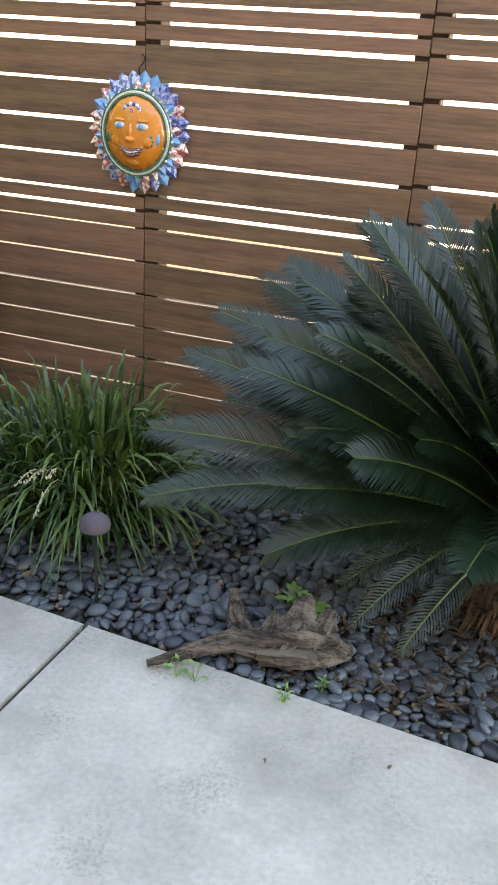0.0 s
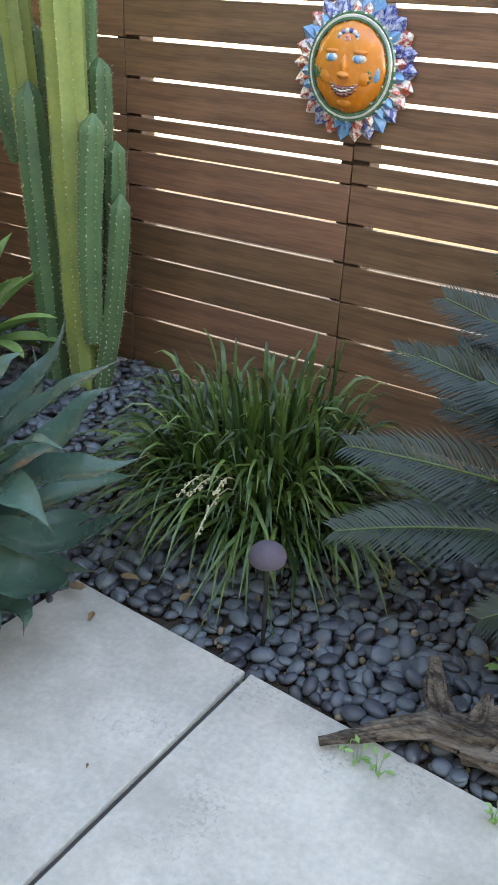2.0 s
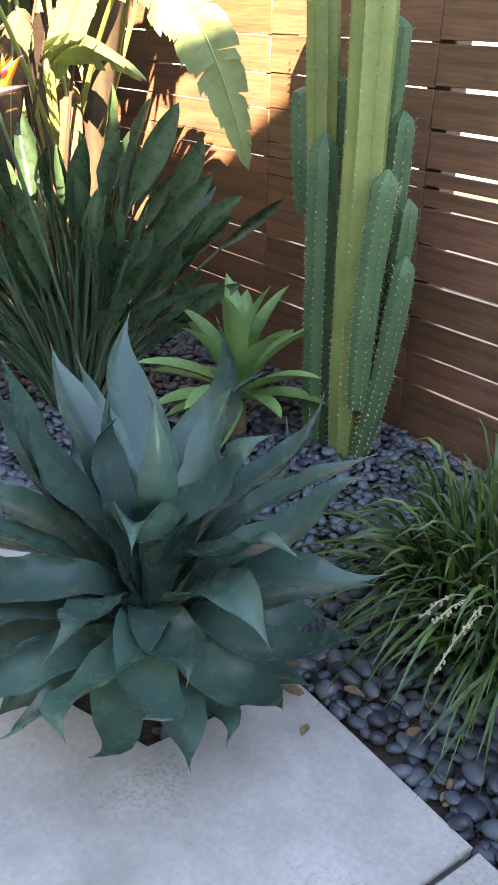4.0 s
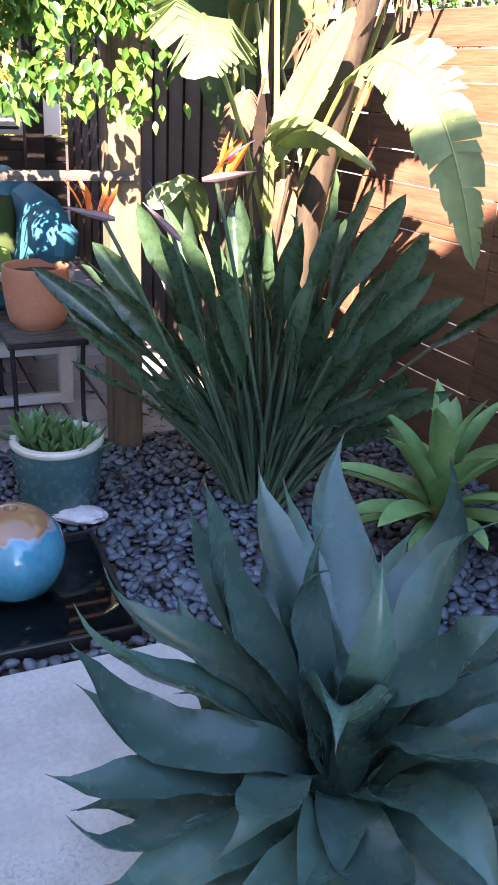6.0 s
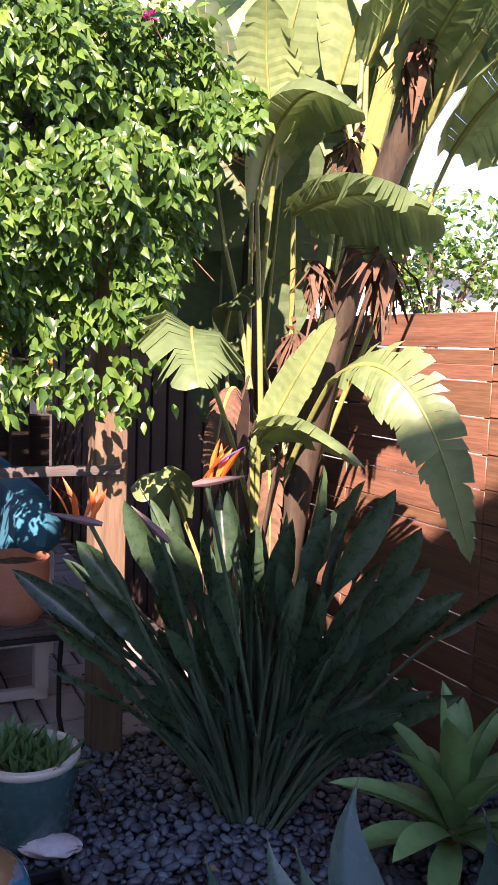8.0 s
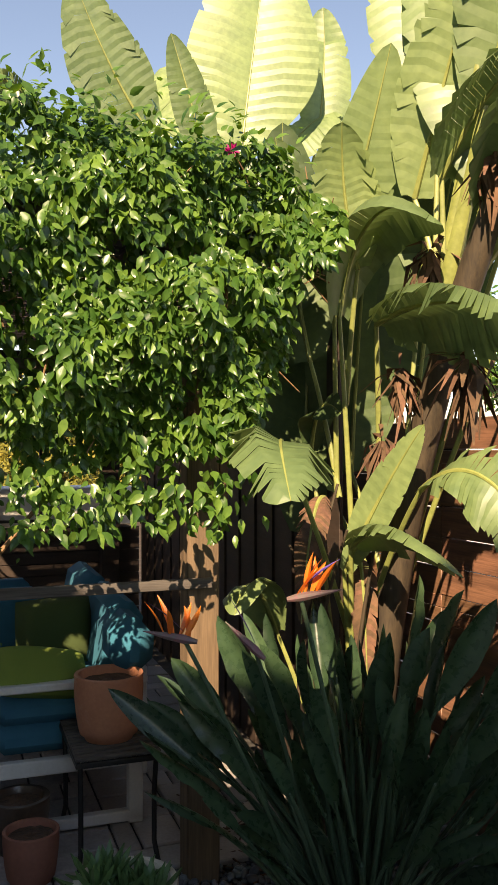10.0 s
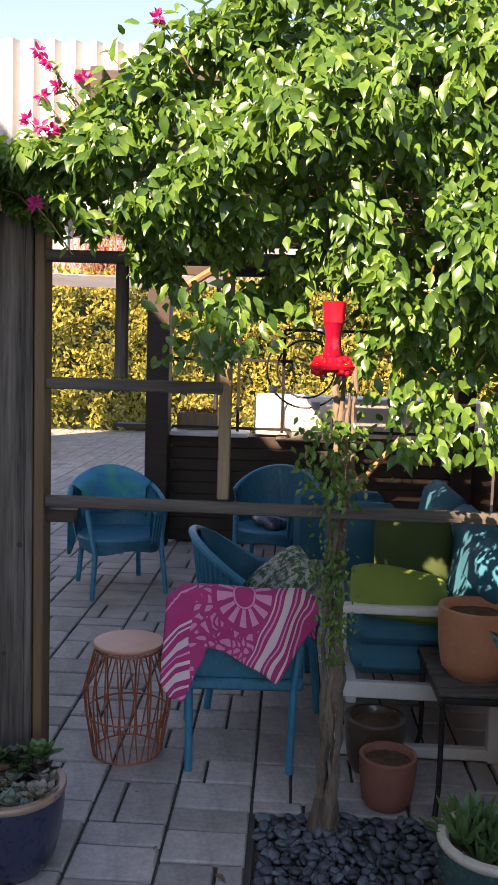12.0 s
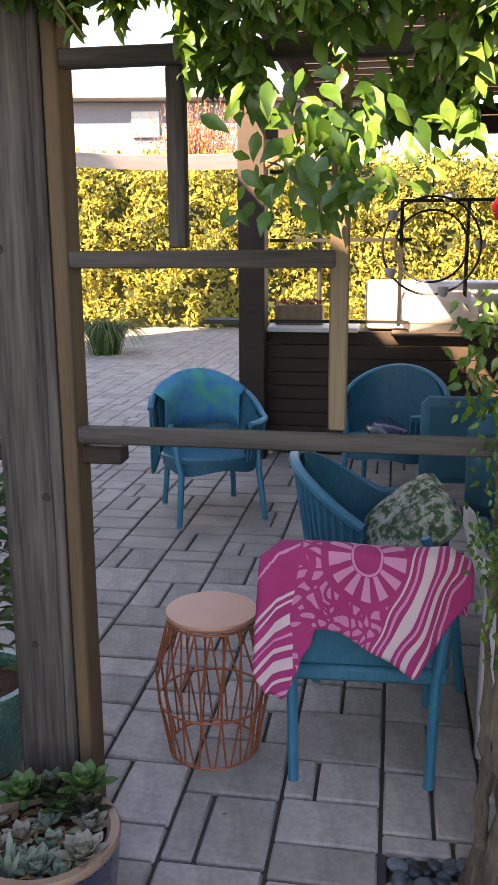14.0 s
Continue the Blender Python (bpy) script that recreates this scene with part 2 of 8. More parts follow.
M["pale_wood"] = mat("pale_wood", (0.32, 0.23, 0.135), 0.7, (0.18, 0.125, 0.075), 4, 26, vary=0.3, stretch=(7, 7, 0.4), bump=0.2, bump_scale=0.004)
M["post_wood"] = mat("tan_post_wood", (0.22, 0.145, 0.085), 0.75, (0.1, 0.066, 0.04), 4, 26, vary=0.3, stretch=(7, 7, 0.4), bump=0.3, bump_scale=0.005)
M["dark_wood"] = mat("dark_stained_wood", (0.055, 0.034, 0.024), 0.65, (0.028, 0.018, 0.013), 4, 26, stretch=(1, 1, 6), bump=0.2)
M["paver"] = mat("paver", (0.5, 0.45, 0.425), 0.66, (0.25, 0.225, 0.21), 5, 50, rand=0.22, bump=0.18, bump_scale=0.004, stain=(0.19, 0.17, 0.155), stain_at=0.64)
M["paver_far"] = mat("paver_joined", (0.42, 0.385, 0.36), 0.68, (0.26, 0.235, 0.22), 5, 70, rand=0.16, island=True, bump=0.18, bump_scale=0.004)
M["agave"] = mat("agave_leaf", (0.072, 0.148, 0.11), 0.25, (0.03, 0.07, 0.056), 4, 22, vary=0.8, rand=0.22, bump=0.03, translucent=0.05, spec=0.45)
M["agave_dead"] = mat("dry_leaf", (0.3, 0.19, 0.1), 0.85, (0.13, 0.075, 0.04), 14, 60)
M["agave_light"] = mat("light_agave_leaf", (0.25, 0.44, 0.16), 0.33, (0.13, 0.27, 0.095), 6, 40, rand=0.12, translucent=0.22)
M["grass"] = mat("strap_leaf", (0.085, 0.165, 0.038), 0.3, (0.02, 0.05, 0.016), 9, 40, rand=0.6, island=True, translucent=0.12, bump=0.0)
M["cycad"] = mat("cycad_leaf", (0.012, 0.036, 0.016), 0.36, (0.006, 0.019, 0.009), 9, 50, rand=0.3, island=True, bump=0.0, translucent=0.06, spec=0.6)
M["cycad_rib"] = mat("cycad_rib", (0.1, 0.15, 0.045), 0.4, (0.05, 0.085, 0.025))
M["cactus"] = mat("cactus_skin", (0.1, 0.2, 0.085), 0.5, (0.055, 0.125, 0.06), 7, 60, rand=0.15, bump=0.05)
M["cactus_pale"] = mat("pale_cactus_skin", (0.27, 0.32, 0.09), 0.5, (0.16, 0.22, 0.07), 7, 60, bump=0.05)
M["spine"] = mat("spine", (0.5, 0.45, 0.3), 0.7, bump=0)
M["strel"] = mat("strelitzia_leaf", (0.055, 0.108, 0.05), 0.28, (0.022, 0.052, 0.026), 5, 40, rand=0.3, bump=0.05, translucent=0.14, spec=0.55)
M["strel_stem"] = mat("strelitzia_stem", (0.09, 0.145, 0.08), 0.36, (0.045, 0.085, 0.046), rand=0.2)
M["citrus"] = mat("citrus_leaf", (0.075, 0.15, 0.035), 0.5, (0.035, 0.08, 0.02), 8, 40, rand=0.35, island=True, bump=0.0, translucent=0.2, spec=0.35)
# Darker copy of the giant leaf, with the rear leaves' shade in its colour
M["banana_shade"] = mat("giant_leaf_shaded", (0.085, 0.14, 0.05), 0.5, (0.04, 0.075, 0.03), 4, 30, rand=0.3, bump=0.05, translucent=0.1)
M["banana"] = mat("giant_leaf", (0.21, 0.295, 0.115), 0.44, (0.11, 0.175, 0.07), 4, 30, rand=0.35, bump=0.05, translucent=0.2, spec=0.6)
M["banana_rib"] = mat("giant_leaf_rib", (0.3, 0.33, 0.1), 0.4, (0.17, 0.2, 0.06))
M["banana_stem"] = mat("giant_stem", (0.085, 0.06, 0.034), 0.75, (0.028, 0.02, 0.013), 6, 30, stretch=(6, 6, 0.5))
M["dry"] = mat("dry_thatch", (0.19, 0.1, 0.055), 0.9, (0.06, 0.032, 0.02), 10, 50, rand=0.3, island=True)
M["vine"] = mat("vine_leaf", (0.108, 0.225, 0.042), 0.3, (0.042, 0.112, 0.022), 8, 40, rand=0.42, island=True, bump=0.0, translucent=0.3, spec=0.5)
M["bark"] = mat("vine_bark", (0.24, 0.18, 0.13), 0.9, (0.06, 0.045, 0.034), 9, 40, stretch=(3, 3, 0.6), bump=0.7, bump_scale=0.02)
M["twig"] = mat("twig", (0.33, 0.2, 0.1), 0.8, (0.18, 0.1, 0.05))
M["petal"] = mat("magenta_bract", (0.6, 0.03, 0.22), 0.5, (0.45, 0.02, 0.16), translucent=0.3)
M["orange_petal"] = mat("orange_petal", (0.85, 0.26, 0.03), 0.45, (0.75, 0.16, 0.03), translucent=0.25)
M["bract"] = mat("bract", (0.25, 0.07, 0.1), 0.45, (0.1, 0.13, 0.09), 6)
M["blue_petal"] = mat("blue_petal", (0.16, 0.1, 0.42), 0.4)
M["driftwood"] = mat("driftwood", (0.2, 0.155, 0.125), 0.9, (0.03, 0.022, 0.018), 6, 34, vary=0.2, stretch=(1, 5, 5), bump=0.8, bump_scale=0.02)
M["mauve"] = mat("mauve_glaze", (0.075, 0.06, 0.08), 0.75, (0.1, 0.078, 0.105), 20, 150, bump=0.2, bump_scale=0.003)
M["metal_dark"] = mat("dark_metal", (0.045, 0.042, 0.04), 0.5, metal=0.6, bump=0.1)
M["terracotta"] = mat("terracotta", (0.56, 0.235, 0.13), 0.8, (0.43, 0.165, 0.09), 6, 60, bump=0.1, bump_scale=0.004, stain=(0.62, 0.36, 0.25), stain_at=0.66)
M["old_terracotta"] = mat("old_terracotta", (0.36, 0.14, 0.09), 0.85, (0.24, 0.09, 0.06), 6, 60, stain=(0.4, 0.27, 0.2), stain_at=0.66)
M["green_glaze"] = mat("green_glaze", (0.055, 0.135, 0.125), 0.25, (0.035, 0.09, 0.085), 5, 40, coat=0.5)
M["cream_glaze"] = mat("cream_glaze", (0.68, 0.62, 0.5), 0.3, (0.55, 0.48, 0.37), coat=0.4)
M["navy_glaze"] = mat("navy_glaze", (0.025, 0.04, 0.095), 0.28, (0.014, 0.02, 0.05), 6, 40, coat=0.6)
M["rust_rim"] = mat("rust_rim", (0.42, 0.2, 0.12), 0.45, (0.3, 0.24, 0.19), 16, 60, coat=0.3)
M["jade_glaze"] = mat("jade_glaze", (0.05, 0.2, 0.16), 0.25, (0.03, 0.12, 0.1), coat=0.6)
M["brown_glaze"] = mat("brown_glaze", (0.1, 0.06, 0.04), 0.35, (0.05, 0.03, 0.02), coat=0.4)
M["pond"] = mat("pond_liner", (0.014, 0.014, 0.015), 0.4, bump=0.1)
M["shell"] = mat("shell", (0.66, 0.62, 0.6), 0.5, (0.45, 0.4, 0.4), 25, 120, bump=0.5, bump_scale=0.006)
M["teal"] = mat("teal_paint", (0.008, 0.26, 0.4), 0.4, (0.006, 0.18, 0.3), 8, 60)
M["teal_cloth"] = mat("teal_cushion_cloth", (0.016, 0.16, 0.235), 0.9, (0.011, 0.11, 0.17), 6, 300, bump=0.15, bump_scale=0.002)
M["green_cloth"] = mat("green_cushion_cloth", (0.21, 0.29, 0.05), 0.9, (0.16, 0.23, 0.04), 6, 300, bump=0.15, bump_scale=0.002)
M["olive_cloth"] = mat("olive_cushion_cloth", (0.055, 0.085, 0.022), 0.9, (0.04, 0.065, 0.018), 6, 300, bump=0.15, bump_scale=0.002)
M["white_paint"] = mat("white_paint", (0.72, 0.71, 0.68), 0.5, (0.6, 0.585, 0.55))
M["copper_paint"] = mat("coral_metal", (0.45, 0.13, 0.065), 0.4, (0.36, 0.095, 0.045), metal=0.2)
M["copper_top"] = mat("coral_top", (0.62, 0.3, 0.19), 0.35, (0.55, 0.25, 0.16), metal=0.15)
M["red_plastic"] = mat("red_plastic", (0.68, 0.012, 0.03), 0.22, (0.55, 0.01, 0.025), translucent=0.12, bump=0.02)
M["red_glass"] = mat("red_syrup_bottle", (0.35, 0.008, 0.03), 0.12, (0.26, 0.006, 0.02), translucent=0.2, bump=0.0)
M["yellow_plastic"] = mat("yellow_plastic", (0.8, 0.6, 0.04), 0.4)
M["purple_plastic"] = mat("purple_plastic", (0.085, 0.02, 0.3), 0.35, (0.065, 0.015, 0.24))
M["hedge"] = mat("hedge_leaf", (0.31, 0.27, 0.05), 0.8, (0.15, 0.165, 0.03), 1.1, 14, vary=0.3, rand=0.16, island=True, translucent=0.25, bump=0.0)
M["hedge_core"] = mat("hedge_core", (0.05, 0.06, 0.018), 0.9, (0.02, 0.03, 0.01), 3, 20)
M["stucco"] = mat("white_stucco", (0.8, 0.78, 0.74), 0.85, (0.72, 0.7, 0.66), 2, 120, bump=0.2, bump_scale=0.004)
M["house_wall"] = mat("house_stucco", (0.52, 0.48, 0.42), 0.9, (0.46, 0.42, 0.37), 2, 120, bump=0.2, bump_scale=0.004)
M["roof"] = mat("roof_shingle", (0.17, 0.15, 0.14), 0.9, (0.11, 0.1, 0.09), 4, 60)
M["grey_panel"] = mat("grey_siding", (0.27, 0.26, 0.3), 0.8, (0.22, 0.21, 0.25))
M["far_roof"] = mat("pale_roof", (0.5, 0.46, 0.42), 0.8, (0.4, 0.37, 0.34), 3, 40)
M["red_twig"] = mat("red_twig", (0.3, 0.13, 0.1), 0.8, (0.2, 0.09, 0.07))
M["red_leaf"] = mat("red_leaf", (0.5, 0.14, 0.06), 0.6, (0.4, 0.22, 0.05), rand=0.4, island=True, translucent=0.2, bump=0.0)
M["canvas"] = mat("white_canvas", (0.75, 0.74, 0.73), 0.9, (0.66, 0.65, 0.65), 3, 200, translucent=0.25)
M["white_metal"] = mat("white_ribbed_sheet", (0.6, 0.59, 0.58), 0.45, (0.5, 0.49, 0.48), 3, 40)
M["succulent"] = mat("succulent_leaf", (0.26, 0.32, 0.25), 0.5, (0.16, 0.22, 0.17), rand=0.25, island=True)
M["succulent_pink"] = mat("grey_pink_rosette", (0.36, 0.32, 0.27), 0.5, (0.25, 0.24, 0.18), rand=0.2, island=True)
M["dark_rosette"] = mat("dark_rosette_leaf", (0.05, 0.075, 0.03), 0.4, (0.035, 0.022, 0.026), 18, 60, rand=0.25)
M["aloe"] = mat("aloe_leaf", (0.09, 0.19, 0.06), 0.4, (0.05, 0.12, 0.04), rand=0.25, island=True)
M["orange_plaster"] = mat("orange_glaze", (0.8, 0.26, 0.035), 0.25, (0.72, 0.2, 0.025), 6, 40, coat=0.6, bump=0.03)
M["sun_blue"] = mat("sky_blue_glaze", (0.16, 0.42, 0.66), 0.25, (0.1, 0.3, 0.6), 40, 120, coat=0.6)
M["sun_navy"] = mat("navy_painted_glaze", (0.04, 0.06, 0.3), 0.25, (0.45, 0.5, 0.65), 45, 90, vary=0.12, coat=0.6)
M["sun_red"] = mat("red_dotted_glaze", (0.62, 0.1, 0.06), 0.25, (0.8, 0.75, 0.7), 60, 90, vary=0.1, coat=0.6)
M["sun_white"] = mat("white_glaze", (0.8, 0.78, 0.72), 0.25, coat=0.6)
M["sun_green"] = mat("green_line_glaze", (0.07, 0.2, 0.1), 0.25, coat=0.6)
M["sun_lip"] = mat("brown_lip_glaze", (0.3, 0.1, 0.09), 0.25, coat=0.6)
M["cushion_print"] = mat("leaf_print_cloth", (0.48, 0.5, 0.44), 0.9, (0.06, 0.14, 0.06), 22, 50, vary=0.09, bump=0.05, stain=(0.03, 0.035, 0.035), stain_at=0.56)
M["tie_dye"] = mat("tie_dyed_cloth", (0.008, 0.42, 0.33), 0.9, (0.006, 0.2, 0.55), 7, 16, vary=0.25, bump=0.05)



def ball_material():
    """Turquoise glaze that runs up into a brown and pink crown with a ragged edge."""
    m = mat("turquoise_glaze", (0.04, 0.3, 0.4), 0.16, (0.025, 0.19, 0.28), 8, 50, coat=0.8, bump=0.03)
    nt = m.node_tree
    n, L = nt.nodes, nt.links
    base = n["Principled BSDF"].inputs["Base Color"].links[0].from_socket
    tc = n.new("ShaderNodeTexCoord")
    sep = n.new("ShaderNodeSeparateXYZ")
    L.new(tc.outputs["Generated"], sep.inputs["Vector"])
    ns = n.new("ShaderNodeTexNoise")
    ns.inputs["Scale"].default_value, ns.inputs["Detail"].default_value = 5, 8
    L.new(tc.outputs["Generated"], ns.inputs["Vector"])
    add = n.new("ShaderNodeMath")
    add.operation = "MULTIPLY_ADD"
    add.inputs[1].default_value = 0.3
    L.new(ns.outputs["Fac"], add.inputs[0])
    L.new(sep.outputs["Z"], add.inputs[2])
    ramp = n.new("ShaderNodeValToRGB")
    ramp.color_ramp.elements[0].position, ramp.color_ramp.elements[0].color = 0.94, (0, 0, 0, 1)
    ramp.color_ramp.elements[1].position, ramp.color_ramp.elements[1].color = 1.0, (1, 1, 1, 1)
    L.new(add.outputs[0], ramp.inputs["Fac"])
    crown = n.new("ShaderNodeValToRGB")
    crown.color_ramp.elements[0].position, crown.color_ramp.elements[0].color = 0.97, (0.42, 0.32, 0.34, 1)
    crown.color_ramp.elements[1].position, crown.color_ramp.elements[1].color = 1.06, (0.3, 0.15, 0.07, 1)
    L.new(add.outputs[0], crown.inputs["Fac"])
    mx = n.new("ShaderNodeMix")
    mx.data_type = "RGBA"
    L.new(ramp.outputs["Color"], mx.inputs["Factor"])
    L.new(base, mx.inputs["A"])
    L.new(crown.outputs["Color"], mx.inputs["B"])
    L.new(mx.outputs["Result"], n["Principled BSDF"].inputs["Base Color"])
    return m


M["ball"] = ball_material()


def water_material():
    m = bpy.data.materials.new("still_water")
    m.use_nodes = True
    b = m.node_tree.nodes["Principled BSDF"]
    b.inputs["Base Color"].default_value = (0.02, 0.025, 0.03, 1)
    b.inputs["Roughness"].default_value = 0.03
    b.inputs["Transmission Weight"].default_value = 0.85
    b.inputs["IOR"].default_value = 1.33
    return m


M["water"] = water_material()

# ---- large structure ----
def slab(geo, outline, top, thick, mi=0, bevel=0.006):
    """An upright prism over an outline that runs anticlockwise."""
    n = len(outline)
    c = sum((Vector((p[0], p[1], 0)) for p in outline), Vector()) / n
    pts = []
    for p in outline:
        q = Vector((p[0], p[1], 0))
        pts.append(q + (c - q).normalized() * bevel + Z * top)
    pts += [Vector((p[0], p[1], top - bevel)) for p in outline] + [Vector((p[0], p[1], top - thick)) for p in outline]
    faces = [tuple(range(n)), tuple(range(2 * n, 3 * n))[::-1]]
    for r in (0, 1):
        for i in range(n):
            j = (i + 1) % n
            faces.append((r * n + j, r * n + i, (r + 1) * n + i, (r + 1) * n + j))
    return geo.add(pts, faces, mi)


g = Geo()
xs = [-700, -200, -60] + [-26 + 2.4 * i for i in range(14)] + [40, 200, 700]
ys = [-700, -200, -60] + [-12 + 2.4 * i for i in range(14)] + [60, 200, 700]
g.add([(x, y, -0.055 + (U(-0.006, 0.006) if abs(x) < 40 else 0)) for y in ys for x in xs],
      [(j * len(xs) + i, j * len(xs) + i + 1, (j + 1) * len(xs) + i + 1, (j + 1) * len(xs) + i) for j in range(len(ys) - 1) for i in range(len(xs) - 1)])
ground = thing("ground", g, M["soil"], "dark bare garden soil under the beds", "ground", kind="structure")

# Concrete terrace: two slabs with an open joint, and a notch for the big agave.
BED, JOINT_A, LEFT_A = 2.262, -0.855, -2.535
terrace = thing("pavement", None, None, "pale worn concrete terrace in broad slabs", "pavement", kind="structure")
g = Geo()
slab(g, [G(JOINT_A + 0.007, -2.4), G(6.0, -2.4), G(6.0, BED), G(JOINT_A + 0.007, BED)], 0.0, 0.1)
part("slab", g, M["concrete"], terrace)
g = Geo()
slab(g, [G(LEFT_A, -2.4), G(JOINT_A - 0.007, -2.4), G(JOINT_A - 0.007, BED), G(-1.45, BED), G(-1.47, 1.84), G(-1.72, 1.74), G(-1.95, 1.84), G(-2.0, 1.93), G(LEFT_A, 1.93)], 0.0, 0.1)
part("slab", g, M["concrete"], terrace)
g = Geo()
g.box(G(JOINT_A, -0.07, -0.05), (0.014, 4.6, 0.07), GRID, 0.001)
part("joint_filler", g, M["joint"], terrace, "dark dirt in the joint")

# Bed floors
g = Geo()
slab(g, [(-3.95, 1.2), (-2.2, 1.2), (-1.0, 1.9), (3.2, 1.7), (3.2, 3.28), (-3.9, 4.15)], -0.03, 0.03)
bed = thing("planting_bed", g, M["soil"], "dark soil bed covered in rounded pebbles", "bed", kind="structure")
g = Geo()
for i in range(260):
    c = Vector((U(-4.3, -3.3), U(2.95, 3.95), U(-0.02, 0.02)))
    g.box(c, (U(0.02, 0.06), U(0.006, 0.016), U(0.003, 0.008)), Euler((U(-0.5, 0.5), U(-0.5, 0.5), U(0, 3))).to_matrix(), 0.001)
thing("bark_mulch", g, M["mulch"], "reddish brown bark chips by the post", "mulch", kind="stuff")
g = Geo()
for i in range(420):
    c = Vector((U(0.22, 1.3), U(2.3, 2.85), U(-0.01, 0.03)))
    if c.dot(E2) > 2.29:
        g.box(c, (U(0.015, 0.05), U(0.005, 0.012), U(0.003, 0.007)), Euler((U(-0.5, 0.5), U(-0.5, 0.5), U(0, 3))).to_matrix(), 0.001)
thing("leaf_litter", g, M["litter"], "dark brown litter under the cycad", "litter", kind="stuff")

# Slatted fence on its own line, turned a little against the house
F1, F2, FB = Vector((0.9925, -0.1219, 0)), Vector((0.1219, 0.9925, 0)), 3.683
FENCE_TURN = Matrix((F1, F2, Z)).transposed()


def on_fence(a, z, out=0.0):
    """A point on the fence's face; out: towards the terrace."""
    return F1 * a + F2 * (FB - out) + Z * z


def fence_y(x):
    return (FB - F2.x * x) / F2.y


POSTS_A = [0.93, -0.14, -1.215, -2.205, -3.1, -4.05, -5.05, -6.05, -7.05]
SLOTS = [1.722, 1.657, 1.592, 1.449, 1.303, 1.165, 1.028, 0.967, 0.895, 0.757, 0.616, 0.473, 0.332, 0.20]
fence = thing("fence", None, None, "dark stained horizontal board fence with open gaps", "fence", kind="structure")
edges = [1.868] + SLOTS + [-0.03]
bounds = [1.98] + POSTS_A[1:] + [-8.1]
board_rnd = random.Random(3)
for r in range(len(edges) - 1):
    gap = 0.0065 if edges[r] > 0.9 else 0.0042
    top, low = edges[r] - gap, edges[r + 1] + (0.0065 if edges[r + 1] > 0.9 else 0.0042)
    for i in range(len(bounds) - 1):
        x0, x1 = bounds[i + 1] + 0.0015, bounds[i] - 0.0015
        tight = (0.005 if r < 9 else 0.0012) if x1 < -2.1 else 0.0
        dz = board_rnd.uniform(-0.0025, 0.0025) + 0.006 * (1.2 + (x0 + x1) / 2) * (r < 10)
        g = Geo()
        g.box((0, 0, 0), (x1 - x0, 0.019, top - low + 2 * min(tight, gap - 0.0009)), Euler((board_rnd.uniform(-0.012, 0.012), board_rnd.uniform(-0.0022, 0.0010), 0)).to_matrix(), 0.0025)
        b = part("board", g, M["fence"], fence)
        b.matrix_basis = Matrix.Translation(on_fence((x0 + x1) / 2, (top + low) / 2 + dz, -0.0095)) @ FENCE_TURN.to_4x4()
for x in POSTS_A + [-8.05, 1.95]:
    g = Geo()
    g.box(on_fence(x, 0.88, -0.066), (0.11, 0.089, 1.86), FENCE_TURN, 0.004)
    part("post", g, M["fence_post"], fence)

# White wall added to brighten the fence gaps, then the neighbour's low gable
g = Geo()
g.box((-2, 9.0, 1.0), (16, 0.25, 2.3), None, 0.01)
nb = thing("garden_wall", g, M["stucco"], "plain white wall added behind the fence gaps", "wall", kind="structure")
house = thing("neighbour_house", None, None, "white neighbouring house with a low gable", "house", at=(-12.05, 16, 0))
g = Geo()
g.add([(-13.1, 14, 0), (-11.0, 14, 0), (-11.0, 14, 2.98), (-12.05, 14, 3.4), (-13.1, 14, 2.98), (-13.1, 19, 0), (-11.0, 19, 0), (-11.0, 19, 2.98), (-12.05, 19, 3.4), (-13.1, 19, 2.98)],
      [(0, 1, 2, 3, 4), (9, 8, 7, 6, 5), (1, 6, 7, 2), (5, 0, 4, 9), (0, 5, 6, 1)])
part("wall", g, M["stucco"], house)
for sx in (-1, 1):
    g = Geo()
    g.box((-12.05 + sx * 0.6, 16.4, 3.2), (1.32, 5.3, 0.08), Matrix.Rotation(sx * math.atan2(0.42, 1.05), 3, "Y"), 0.01)
    part("roof", g, M["far_roof"], house)

# Unseen house behind the camera; its roofline is shaped to shade the garden
g = Geo()
roof = [(-10.5, 5.35), (-3.9, 5.35), (-3.4, 5.8), (-2.1, 5.8), (-1.85, 5.14), (-0.6, 4.98), (0.0, 5.2), (0.7, 5.5), (1.25, 5.42), (2.2, 5.95), (2.93, 6.85), (3.45, 7.25), (3.9, 7.5), (5.2, 8.7), (9, 8.7)]
n = len(roof)
front = [(x, -1.6, z) for x, z in roof] + [(9, -1.6, -0.05), (-10.5, -1.6, -0.05)]
back = [(x, -1.9, z) for x, z in roof] + [(9, -1.9, -0.05), (-10.5, -1.9, -0.05)]
k = len(front)
g.add(front + back, [tuple(range(k))[::-1], tuple(range(k, 2 * k))] + [(i, (i + 1) % k, k + (i + 1) % k, k + i) for i in range(k)])
thing("wall_south", g, M["house_wall"], "plain beige wall of an unseen house, outlined to shade the garden", "wall", kind="structure")
# Unseen tall wall, added to keep sun off the far pavers
g = Geo()
g.box((-3.2, -8.2, 5.5), (12.6, 0.4, 11.2), None, 0.02)
thing("wall_far_south", g, M["house_wall"], "plain beige wall added out of view to shade the paving", "wall", kind="structure")

